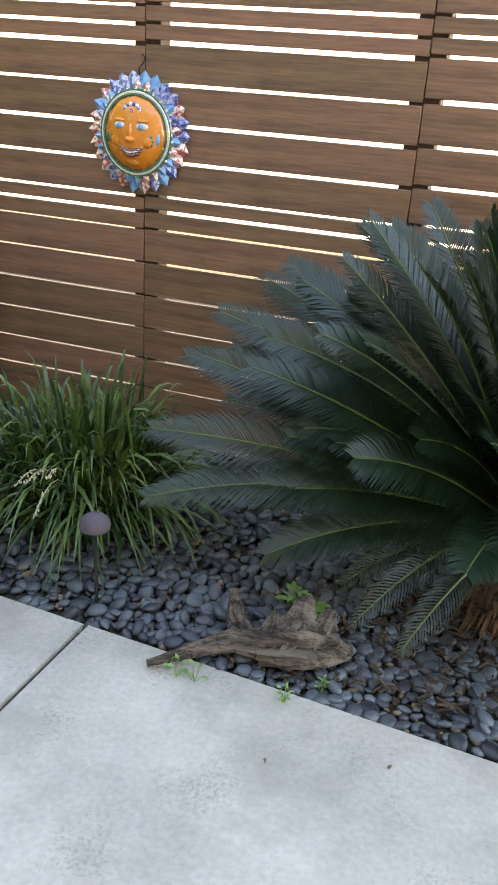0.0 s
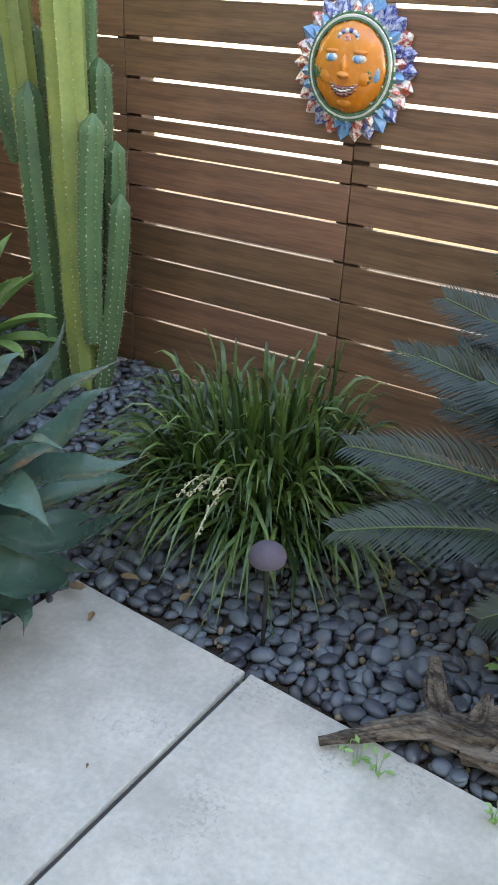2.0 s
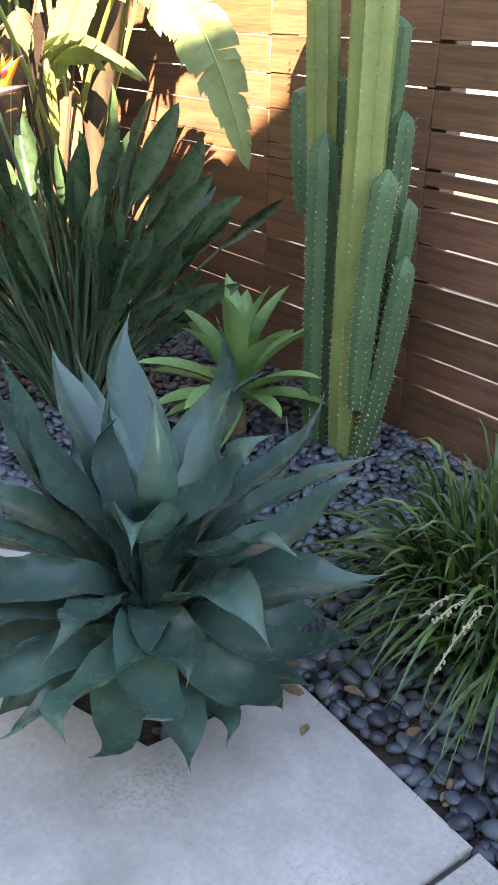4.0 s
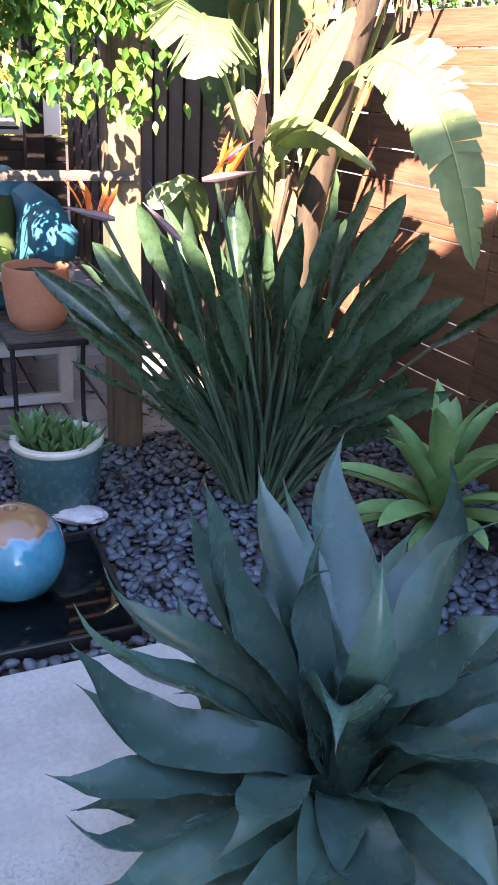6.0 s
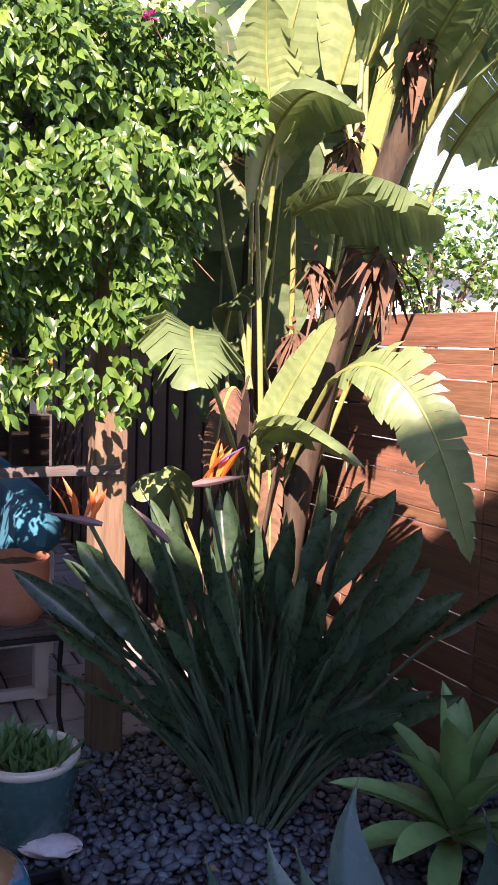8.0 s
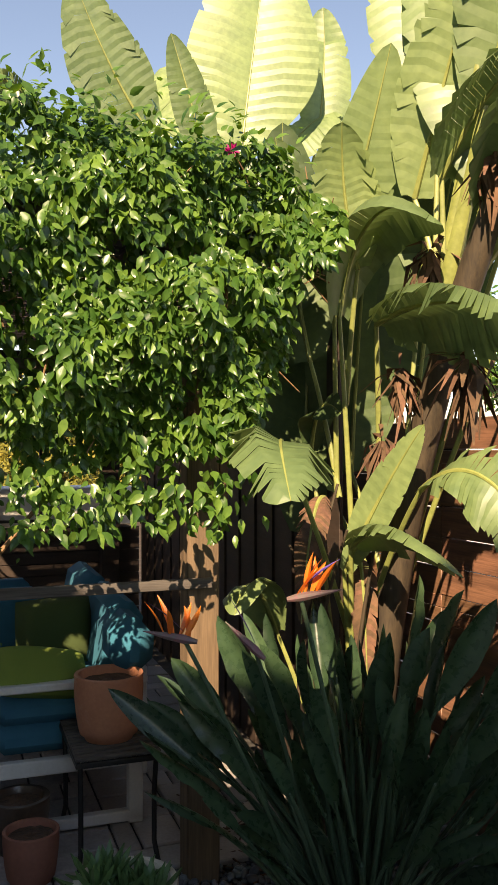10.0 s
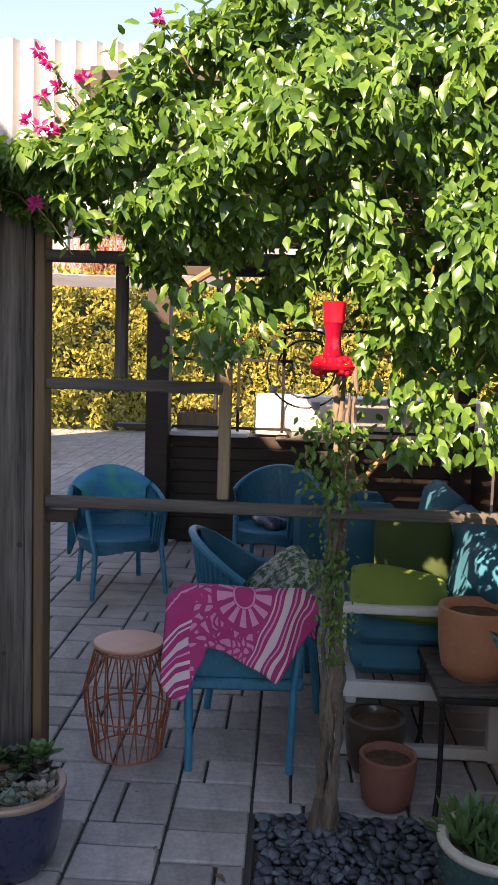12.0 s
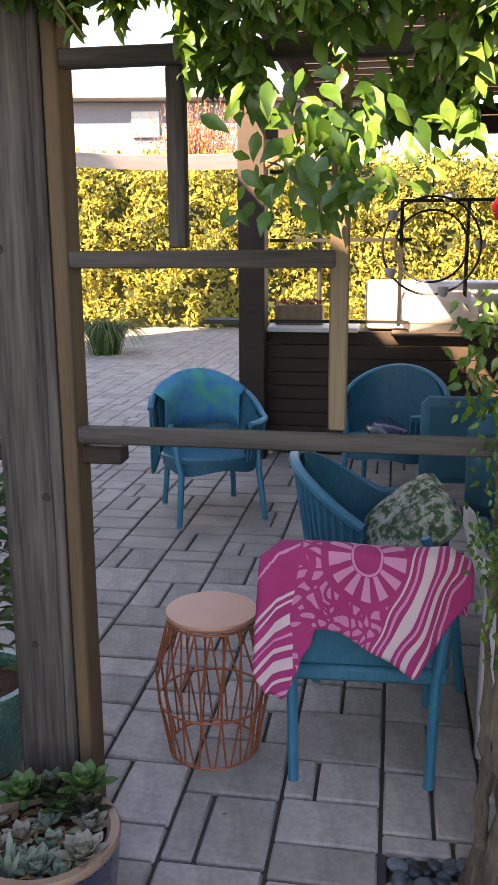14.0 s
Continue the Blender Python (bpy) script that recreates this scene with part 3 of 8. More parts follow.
# ---- pond basin ----
PA, PB, PH = -2.927, 1.51, 0.307
pond = thing("fountain_basin", None, None, "square black water basin sunk in pebbles", "basin", at=G(PA, PB))
for da, db, la, lb in ((-PH, 0, 0.018, 2 * PH + 0.018), (PH, 0, 0.018, 2 * PH + 0.018), (0, -PH, 2 * PH - 0.018, 0.018), (0, PH, 2 * PH - 0.018, 0.018)):
    g = Geo()
    g.box(G(PA + da, PB + db, -0.02), (la, lb, 0.075), GRID, 0.004)
    part("rim", g, M["pond"], pond)
g = Geo()
g.box(G(PA, PB, -0.05), (2 * PH - 0.02, 2 * PH - 0.02, 0.012), GRID, 0.002)
part("liner", g, M["pond"], pond)
g = Geo()
w = PH - 0.012
g.add([G(PA - w, PB - w, -0.012), G(PA + w, PB - w, -0.012), G(PA + w, PB + w, -0.012), G(PA - w, PB + w, -0.012)], [(0, 1, 2, 3)])
part("water", g, M["water"], pond, "dark still water")
g = Geo()
g.box(G(PA - 0.0, PB - 0.24, 0.0), (0.2, 0.1, 0.06), GRID, 0.01)
part("stone_block", g, M["house_wall"], pond, "pale stone block in the water")

R = 0.162
g = Geo()
prof = [(R * math.sin(a), R - R * math.cos(a)) for a in [math.pi * i / 28 for i in range(29)]]
prof = [(r, z) for r, z in prof if z < 2 * R - 0.004] + [(0.022, 2 * R - 0.004), (0.015, 2 * R - 0.02)]
g.lathe(G(-2.97, 1.51, -0.03), prof, 48)
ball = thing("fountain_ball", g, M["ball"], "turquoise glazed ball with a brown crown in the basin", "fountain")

# ---- plants ----
def leaf_profile(n, peak, base=0.3, sharp=1.0):
    """Half-widths from 0 to 1 along a blade, widest at peak."""
    out = []
    for i in range(n + 1):
        t = i / n
        if t < peak:
            out.append(base + (1 - base) * math.sin(t / peak * math.pi / 2))
        else:
            out.append(max(math.cos((t - peak) / (1 - peak) * math.pi / 2) ** sharp, 0.0))
    return out


def across(direction, lean=0.0):
    """A level vector at right angles to a direction, tipped by lean radians round it."""
    d = Vector(direction).normalized()
    s = d.cross(Z)
    s = s.normalized() if s.length > 1e-3 else Vector((1, 0, 0))
    return Matrix.Rotation(lean, 3, d) @ s


# Big blue agave
AG = Vector((-1.25, 2.21, 0.0))
HEART = AG + Z * 0.33
agave = thing("agave", None, None, "large blue-grey agave with broad curling leaves at the terrace edge", "agave", at=AG)
ag_rnd = random.Random(11)
g = Geo()
g.tube([AG + Vector((0, 0, -0.05)), AG + Vector((0, 0, 0.12)), AG + Vector((0, 0, 0.27))], [0.06, 0.065, 0.035], 14)
part("stem", g, M["agave"], agave)
AG_PROF = [0.62, 0.60, 0.63, 0.69, 0.76, 0.84, 0.91, 0.96, 0.99, 1.0, 0.99, 0.96, 0.89, 0.78, 0.62, 0.40, 0.15, 0.01]


def agave_leaf(az, el, chord, half, bow, hook, fold=0.22):
    """A leaf from the heart towards a compass angle and elevation; bow arches it, hook bends its tip."""
    az, el = radians(az), radians(el)
    h = Vector((math.cos(az), math.sin(az), 0))
    way = h * math.cos(el) + Z * math.sin(el)
    out = Z * math.cos(el) - h * math.sin(el)
    low = 1 - max(el, 0) / (math.pi / 2)
    base = HEART + h * (0.012 + 0.03 * low) - Z * (0.02 + 0.10 * low)
    tip = HEART + way * chord
    sway = ag_rnd.uniform(-0.05, 0.05)
    half *= 1.12
    side0 = across(h, ag_rnd.uniform(-0.2, 0.2))
    wavy = ag_rnd.uniform(-0.02, 0.09)
    n = len(AG_PROF) - 1
    path = []
    for j in range(n + 1):
        t = j / n
        q = base.lerp(tip, t) + out * chord * (bow * math.sin(math.pi * t ** 0.85) + wavy * math.sin(2.3 * math.pi * t))
        k = max(0.0, t - 0.72) / 0.28
        q = q + out * chord * hook * k * k - way * chord * 0.35 * abs(hook) * k * k + side0 * sway * math.sin(t * 5.2) + side0 * sway * 0.9 * k * k
        q.z = max(q.z, 0.025 + 0.03 * t)
        path.append(q)
    twist = ag_rnd.uniform(-0.7, 0.7)
    late = ag_rnd.uniform(-0.9, 0.9)
    sides = [Matrix.Rotation(twist * (j / n) ** 2 + late * max(0, j / n - 0.7) * 2, 3, way) @ side0 for j in range(n + 1)]
    g = Geo()
    g.leaf(path, [w * half for w in AG_PROF], sides, gutter=fold * ag_rnd.uniform(0.9, 1.7), thick=0.014, wave=0.09, cross=9, phase=ag_rnd.uniform(0, 6))
    leaf_ob = part("leaf", g, M["agave"], agave, sharp=80)
    g = Geo()
    e = (path[-1] - path[-2]).normalized()
    g.tube([path[-1] - e * 0.008, path[-1] + e * 0.006, path[-1] + e * 0.016], [0.0018, 0.0011, 0.0003], 5)
    part("spine", g, M["bark"], leaf_ob, "dark pointed tip")


# the heart: a rolled young leaf with a folded tip, and narrow inner blades
agave_leaf(-47, 60, 0.40, 0.074, 0.12, -0.3, 0.6)
agave_leaf(75, 86, 0.47, 0.024, 0.0, 0.0, 0.7)
agave_leaf(178, 70, 0.47, 0.024, 0.0, 0.0, 0.75)
for row in ((-150, 66, 0.44, 0.056, 0.06, 0.24), (-29, 70, 0.54, 0.042, 0.03, 0.12), (38, 63, 0.51, 0.058, 0.08, -0.18), (3, 41, 0.53, 0.056, 0.10, -0.2),
            (146, 42, 0.70, 0.056, 0.08, 0.05), (113, 45, 0.66, 0.060, 0.05, 0.1), (99, 48, 0.59, 0.056, 0.08, -0.1), (-177, 55, 0.60, 0.058, 0.06, 0.04)):
    agave_leaf(*row)
for row in ((170, 50, 0.57, 0.056, 0.06, 0.05), (-156, 48, 0.62, 0.056, 0.06, 0.06), (-163, 36, 0.60, 0.054, 0.07, 0.1), (-146, 46, 0.50, 0.046, 0.06, 0.14),
            (-147, 24, 0.62, 0.056, 0.08, 0.05), (-128, 24, 0.62, 0.056, 0.08, 0.09), (-119, 18, 0.60, 0.058, 0.08, 0.1), (-106, 6, 0.58, 0.056, 0.09, 0.06)):
    agave_leaf(*row)
for row in ((-97, 0, 0.57, 0.054, 0.08, 0.12), (-86, -4, 0.54, 0.052, 0.08, 0.1), (-73, 20, 0.41, 0.056, 0.12, -0.24), (-57, 6, 0.55, 0.060, 0.09, -0.08),
            (-41, 6, 0.57, 0.056, 0.08, 0.03), (-31, 15, 0.47, 0.054, 0.10, -0.12), (-6, -12, 0.47, 0.056, 0.08, 0.05), (-12, 26, 0.51, 0.058, 0.10, -0.14)):
    agave_leaf(*row)
# the outer skirt
for az, el, chord in ((20, 20, 0.58), (47, 36, 0.60), (62, 18, 0.58), (80, 30, 0.62), (96, 12, 0.58), (122, 24, 0.60), (140, 8, 0.58), (165, 20, 0.60), (-174, 4, 0.58), (-155, 6, 0.58), (-135, 0, 0.56), (8, 4, 0.54), (36, 2, 0.52), (76, 0, 0.52),
                      (110, -8, 0.5), (150, -12, 0.5), (-165, -14, 0.5), (-118, -16, 0.54), (-78, -20, 0.50), (-58, -22, 0.46), (-34, -20, 0.46), (-16, -26, 0.42), (14, -22, 0.44), (48, -20, 0.44), (-140, -22, 0.46), (-98, -26, 0.46)):
    agave_leaf(az + ag_rnd.uniform(-4, 4), el, chord, ag_rnd.uniform(0.048, 0.056), ag_rnd.uniform(0.05, 0.1), ag_rnd.uniform(-0.1, 0.14), ag_rnd.uniform(0.15, 0.3))
for az in (1.3, 2.2):
    h = Vector((math.cos(az), math.sin(az), 0))
    b = AG + h * 0.1 + Z * 0.10
    g = Geo()
    g.leaf(bez(b, b + h * 0.14 + Z * 0.02, b + h * ag_rnd.uniform(0.24, 0.3) - Z * 0.085, 7), [0.02, 0.026, 0.024, 0.028, 0.024, 0.02, 0.010, 0.0], across(h, ag_rnd.uniform(-0.8, 0.8)), gutter=0.7, wave=0.3, cross=5)
    part("dry_leaf", g, M["agave_dead"], agave, "dry brown curled leaf")

# Light green agave beside the cactus
AL = Vector((-2.14, 3.38, 0.0))
agave_l = thing("agave", None, None, "small light green agave rosette among pebbles", "agave", at=AL)
g = Geo()
g.tube([AL - Z * 0.04, AL + Z * 0.08, AL + Z * 0.2], [0.035, 0.035, 0.02], 10)
part("stem", g, M["agave_dead"], agave_l, "dry brown stem")
for i in range(26):
    f = i / 25
    az = i * 2.39996 + 0.4
    el = radians(76 - 90 * f ** 0.85 + ag_rnd.uniform(-7, 7))
    h = Vector((math.cos(az), math.sin(az), 0))
    base = AL + h * (0.012 + 0.02 * f) + Z * (0.24 - 0.1 * f)
    L = ag_rnd.uniform(0.38, 0.46) * (0.95 - 0.15 * f)
    way = h * math.cos(el) + Z * math.sin(el)
    lift = Z * math.cos(el) - h * math.sin(el)
    g = Geo()
    g.leaf(bez(base, base + way * L * 0.5 + lift * L * 0.12, base + way * L - lift * L * 0.05, 10), [w * 0.048 for w in leaf_profile(10, 0.5, 0.5, 0.75)], across(h, ag_rnd.uniform(-0.3, 0.3)), gutter=0.4, thick=0.01, cross=5)
    part("leaf", g, M["agave_light"], agave_l, sharp=75)

# Column cactus cluster
cactus = thing("cactus", None, None, "tall ribbed column cactus cluster in front of the fence", "cactus", at=(-1.78, 3.58, 0))


def column(base, top, r, material, curve=(0, 0, 0), name="column"):
    base, top = Vector(base), Vector(top)
    g = Geo()
    steps = 22
    path, radii = [], []
    mid = (base + top) / 2 + Vector(curve)
    for i in range(steps + 1):
        t = i / steps
        path.append(base * (1 - t) ** 2 + mid * 2 * t * (1 - t) + top * t * t)
        radii.append(r * min(1.0, 0.78 + t * 1.2) * math.sqrt(max(1 - max((t - 0.93) / 0.07, 0) ** 2, 0.02)) * (1 + 0.03 * math.sin(t * 19)))
    g.tube(path, radii, 18, ribs=0.16)
    col = part(name, g, material, cactus)
    s = Geo()
    length = (top - base).length
    for k in range(0, 18, 2):
        a = 2 * math.pi * k / 18
        d = (path[1] - path[0]).normalized()
        side = d.orthogonal().normalized()
        for j in range(int(length / 0.026)):
            t = (j + 0.5) * 0.026 / length
            i = min(int(t * steps), steps - 1)
            q = path[i].lerp(path[i + 1], t * steps - i)
            dd = (path[i + 1] - path[i]).normalized()
            sd = (side - dd * side.dot(dd)).normalized()
            out = sd * math.cos(a) + dd.cross(sd) * math.sin(a)
            q = q + out * radii[i] * 1.0
            for m in range(2):
                e = (out + Vector((U(-1, 1), U(-1, 1), U(-1, 1))) * 0.8).normalized() * 0.013
                w = e.cross(dd).normalized() * 0.0034
                s.add([q - w, q + w, q + e], [(0, 1, 2)])
    part("spines", s, M["spine"], col, "short pale spines")


column((-1.77, 3.60, -0.03), (-1.78, 3.60, 2.05), 0.076, M["cactus_pale"])
column((-1.96, 3.68, -0.03), (-2.10, 3.72, 1.72), 0.062, M["cactus_pale"])
column((-1.91, 3.59, -0.03), (-1.965, 3.62, 1.15), 0.06, M["cactus"])
column((-1.70, 3.57, 0.2), (-1.635, 3.55, 1.075), 0.047, M["cactus"], (-0.03, 0, 0))
column((-1.70, 3.60, -0.03), (-1.58, 3.62, 0.79), 0.042, M["cactus"], (0.03, 0, -0.05))
column((-2.09, 3.70, 0.84), (-2.12, 3.69, 1.29), 0.058, M["cactus"], (-0.02, 0, 0))
column((-2.03, 3.76, 0.6), (-2.04, 3.75, 1.34), 0.047, M["cactus"])
column((-1.72, 3.70, 0.5), (-1.70, 3.70, 1.24), 0.045, M["cactus"])
column((-1.78, 3.70, 0.9), (-1.74, 3.69, 1.52), 0.045, M["cactus"])
column((-1.66, 3.66, 0.3), (-1.62, 3.66, 0.97), 0.04, M["cactus"])

# Strap-leaved clump
LI = Vector((-0.70, 2.98, -0.02))
clump = thing("liriope_clump", None, None, "dense clump of dark green strap leaves over the pebbles", "grass clump", at=LI)
gr = random.Random(5)
g = Geo()
for i in range(1000):
    az = gr.uniform(0, 2 * math.pi)
    r0 = 0.17 * math.sqrt(gr.random())
    h = Vector((math.cos(az), math.sin(az), 0))
    az2 = az + gr.gauss(0, 0.85)
    h2 = Vector((math.cos(az2), math.sin(az2), 0))
    base = LI + Vector((h.x * r0 * 1.5, h.y * r0, 0))
    L = gr.uniform(0.36, 0.76)
    spread = gr.betavariate(1.5, 1.35)
    up = L * (0.92 - 0.42 * spread)
    reach = L * (0.12 + 0.68 * spread)
    mid = base + h2 * reach * 0.36 + Z * up * 1.0
    tip = base + h2 * reach + Z * max(up * (1.0 - 0.78 * spread), 0.03)
    tip.y = min(tip.y, fence_y(tip.x) - 0.03 - 0.05 * gr.random())
    mid.y = min(mid.y, fence_y(mid.x) - 0.05)
    w = gr.uniform(0.0045, 0.0092)
    g.leaf(bez(base, mid, tip, 7), [w * q for q in (0.8, 1, 1, 1, 0.95, 0.8, 0.5, 0.05)], across(h2, gr.uniform(-0.7, 0.7)), gutter=0.3, cross=3)
tagged(part("blades", g, M["grass"], clump, sharp=80), kind="stuff")
g = Geo()
for tip, b in (((-0.68, 2.52, 0.36), 0.0), ((-0.6, 2.5, 0.4), 0.03), ((-0.73, 2.55, 0.33), -0.03), ((-0.64, 2.48, 0.27), 0.02)):
    path = bez(LI + Vector((b, -0.1, 0.1)), LI + Vector((b, -0.22, 0.4)), tip, 6)
    g.tube(path, [0.002] * 7, 5)
    for j in range(9):
        q = path[-1].lerp(path[4], j / 9) + Vector((U(-1, 1), U(-1, 1), U(-1, 1))) * 0.006
        g.tube([q, q + Z * 0.007], [0.004, 0.003], 6)
part("seed_head", g, M["spine"], clump, "pale dry seed stalks")

# Cycad
CY = Vector((0.82, 2.82, 0.0))
cycad = thing("cycad", None, None, "dark green sago cycad with stiff feathered fronds", "cycad", at=CY)
cy = random.Random(21)
g = Geo()
g.tube([CY - Z * 0.05, CY + Z * 0.1, CY + Z * 0.24, CY + Z * 0.32], [0.13, 0.15, 0.14, 0.07], 16)
trunk = part("trunk", g, M["mulch"], cycad, "shaggy brown trunk")
g = Geo()
for i in range(260):
    az, z = cy.uniform(0, 6.28), cy.uniform(0.0, 0.3)
    h = Vector((math.cos(az), math.sin(az), 0))
    b = CY + h * 0.13 + Z * z
    g.leaf([b, b + h * 0.05 + Z * 0.02, b + h * cy.uniform(0.06, 0.11) - Z * cy.uniform(0, 0.06)], [0.007, 0.006, 0.001], across(h), cross=3)
part("leaf_bases", g, M["dry"], trunk, "dry brown leaf bases")


def frond(tip, lift=0.16, half=0.132, droop=0.07, pairs=96):
    base = CY + Vector((cy.uniform(-0.04, 0.04), cy.uniform(-0.04, 0.04), 0.3))
    tip = Vector(tip)
    mid = (base + tip) / 2 + Z * lift
    path = bez(base, mid, tip, 24)
    d0 = (tip - base).normalized()
    s = across(d0, 0.75 * d0.x + cy.uniform(-0.25, 0.25))
    rib = Geo()
    rib.tube(path, [0.0075 - 0.0052 * i / 24 for i in range(25)], 5)
    ob = part("frond", rib, M["cycad_rib"], cycad)
    g = Geo()
    for j in range(pairs):
        t = 0.13 + 0.87 * j / (pairs - 1)
        k = min(int(t * 24), 23)
        p = path[k].lerp(path[k + 1], t * 24 - k)
        d = (path[k + 1] - path[k]).normalized()
        sd = (s - d * s.dot(d)).normalized()
        up = sd.cross(d)
        L = half * (min(1, 0.35 + t * 3.2) if t < 0.3 else 1.0 if t < 0.72 else max(1 - ((t - 0.72) / 0.3) ** 1.6 * 0.75, 0.22)) * cy.uniform(0.93, 1.07)
        for q in (-1, 1):
            out = (sd * q + d * (0.5 + 0.6 * t) + up * (0.26 + cy.uniform(-0.1, 0.1))).normalized()
            m1 = p + out * L * 0.55
            e = p + out * L + d * L * 0.08 - Z * L * droop * 3 * cy.uniform(0.4, 1)
            w = (d - out * d.dot(out)).normalized() * 0.0032
            g.add([p - w * 0.7, p + w * 0.7, m1 + w, m1 - w, e], [(0, 1, 2, 3), (3, 2, 4)])
    tagged(part("leaflets", g, M["cycad"], ob, sharp=80), kind="stuff")


TIPS = [(-0.30, 2.60, 0.57), (-0.29, 2.90, 0.70), (-0.11, 3.2, 0.9), (0.19, 3.2, 1.1), (0.40, 3.1, 1.2), (0.62, 3.0, 1.25), (-0.28, 2.5, 0.40),
        (0.07, 2.55, 0.24), (0.0, 2.72, 0.85), (0.22, 2.8, 1.0), (0.5, 2.75, 1.12), (-0.16, 2.95, 0.55), (0.1, 2.62, 0.6),
        (0.05, 2.95, 0.97), (0.3, 2.5, 0.62), (0.55, 2.5, 0.85), (0.36, 3.3, 1.05), (0.75, 2.7, 1.25), (0.85, 3.1, 1.27), (0.62, 2.3, 0.45), (-0.05, 3.1, 0.62), (0.25, 3.3, 0.8),
        (-0.2, 2.75, 0.76), (-0.02, 2.6, 0.8), (0.4, 2.6, 1.12), (0.18, 2.5, 0.95), (0.62, 2.5, 1.2), (-0.2, 2.95, 0.84), (0.0, 3.0, 1.0), (0.3, 2.9, 1.16), (0.55, 2.7, 1.26)]
for t in TIPS:
    frond(t, cy.uniform(0.1, 0.2))
    if t[2] < 0.3:
        continue
    t2 = Vector(t).lerp(CY + Z * 0.3, cy.uniform(0.05, 0.3)) + Vector((cy.uniform(-0.12, 0.12), cy.uniform(-0.1, 0.1), cy.uniform(-0.12, 0.12)))
    t2.z = max(t2.z + 0.05, 0.2)
    frond(t2, cy.uniform(0.08, 0.2), half=0.128)
# Fronds added beyond the view's right edge to shade the pebbles
for tip in ((0.95, 2.1, 0.8), (1.15, 2.15, 0.7), (1.3, 2.3, 0.8), (0.92, 2.25, 1.1), (1.1, 2.2, 1.05), (0.8, 2.25, 0.7), (0.85, 2.15, 0.5)):
    frond(tip, 0.2, pairs=60)
for tip in ((0.36, 2.5, 0.10), (0.5, 2.42, 0.09), (0.3, 2.62, 0.14)):
    frond(tip, 0.14, half=0.075, pairs=46)
for i in range(20):
    az = radians(-62 + 130 * i / 19)
    r = cy.uniform(0.6, 1.0)
    y = min(CY.y + math.sin(az) * r, 3.45)
    frond((CY.x + math.cos(az) * r, y, cy.uniform(0.2, 1.15)), cy.uniform(0.1, 0.25), pairs=40)

# Bird of paradise clump
ST = Vector((-2.86, 3.12, -0.02))
strel = thing("bird_of_paradise", None, None, "dense bird of paradise clump with paddle leaves and orange flowers", "plant", at=ST)
sr = random.Random(31)
VIEW_R = Vector((0.62, 0.78, 0)).normalized()     # across the clump's broad side
VIEW_D = Vector((0.78, -0.62, 0)).normalized()


def paddle(base, tip, half, blade, turned=1.5):
    """A stalk with a paddle blade on its upper part; blade: the blade's length."""
    base, tip = Vector(base), Vector(tip)
    mid = (base + tip) / 2 + Z * 0.16 + Vector((sr.gauss(0, 0.05), sr.gauss(0, 0.05), 0)) - (tip - base) * 0.03
    path = bez(base, mid, tip, 20)
    total = (tip - base).length
    cut = int(20 * (1 - blade / total))
    g = Geo()
    g.tube(path[:cut + 2], [0.011 - 0.005 * i / (cut + 2) for i in range(cut + 2)], 7)
    stalk = part("stalk", g, M["strel_stem"], strel)
    g = Geo()
    bl = path[cut:]
    n = len(bl) - 1
    d = (bl[-1] - bl[0]).normalized()
    facing = sr.uniform(-turned, turned)
    side = Matrix.Rotation(facing, 3, d) @ (VIEW_R - d * VIEW_R.dot(d)).normalized()
    fine = []
    for i in range(n):
        fine += [bl[i], (bl[i] + bl[i + 1]) / 2]
    fine.append(bl[-1])
    g.leaf(fine, [w * half for w in leaf_profile(2 * n, 0.5, 0.15, 0.7)], side, gutter=0.5, wave=0.09, cross=7, phase=sr.uniform(0, 6))
    part("leaf", g, M["strel"], stalk, sharp=75)


for i in range(78):
    f = max(-0.85, min(0.85, sr.gauss(0, 0.42)))
    ang = f * radians(50)
    reach = 1.2 - 0.10 * abs(f) + sr.uniform(-0.5, 0.08)
    dep = sr.gauss(0, 0.2)
    base = ST + VIEW_R * f * 0.10 + VIEW_D * sr.uniform(-0.12, 0.12)
    tip = base + VIEW_R * math.sin(ang) * reach + Z * math.cos(ang) * reach * 0.98 + VIEW_D * dep
    tip.y = min(tip.y, fence_y(tip.x) - 0.08)
    tip.z = max(tip.z, 0.72)
    paddle(base, tip, sr.uniform(0.026, 0.042), sr.uniform(0.28, 0.42))
for i in range(30):
    f = sr.uniform(-0.9, 0.9)
    base = ST + VIEW_R * f * 0.1 + VIEW_D * sr.uniform(0.0, 0.14)
    reach = sr.uniform(0.55, 0.9)
    tip = base + VIEW_R * math.sin(f * 0.85) * reach + Z * math.cos(f * 0.85) * reach + VIEW_D * sr.uniform(0.05, 0.4)
    tip.y = min(tip.y, fence_y(tip.x) - 0.08)
    paddle(base, tip, sr.uniform(0.024, 0.036), sr.uniform(0.24, 0.34))
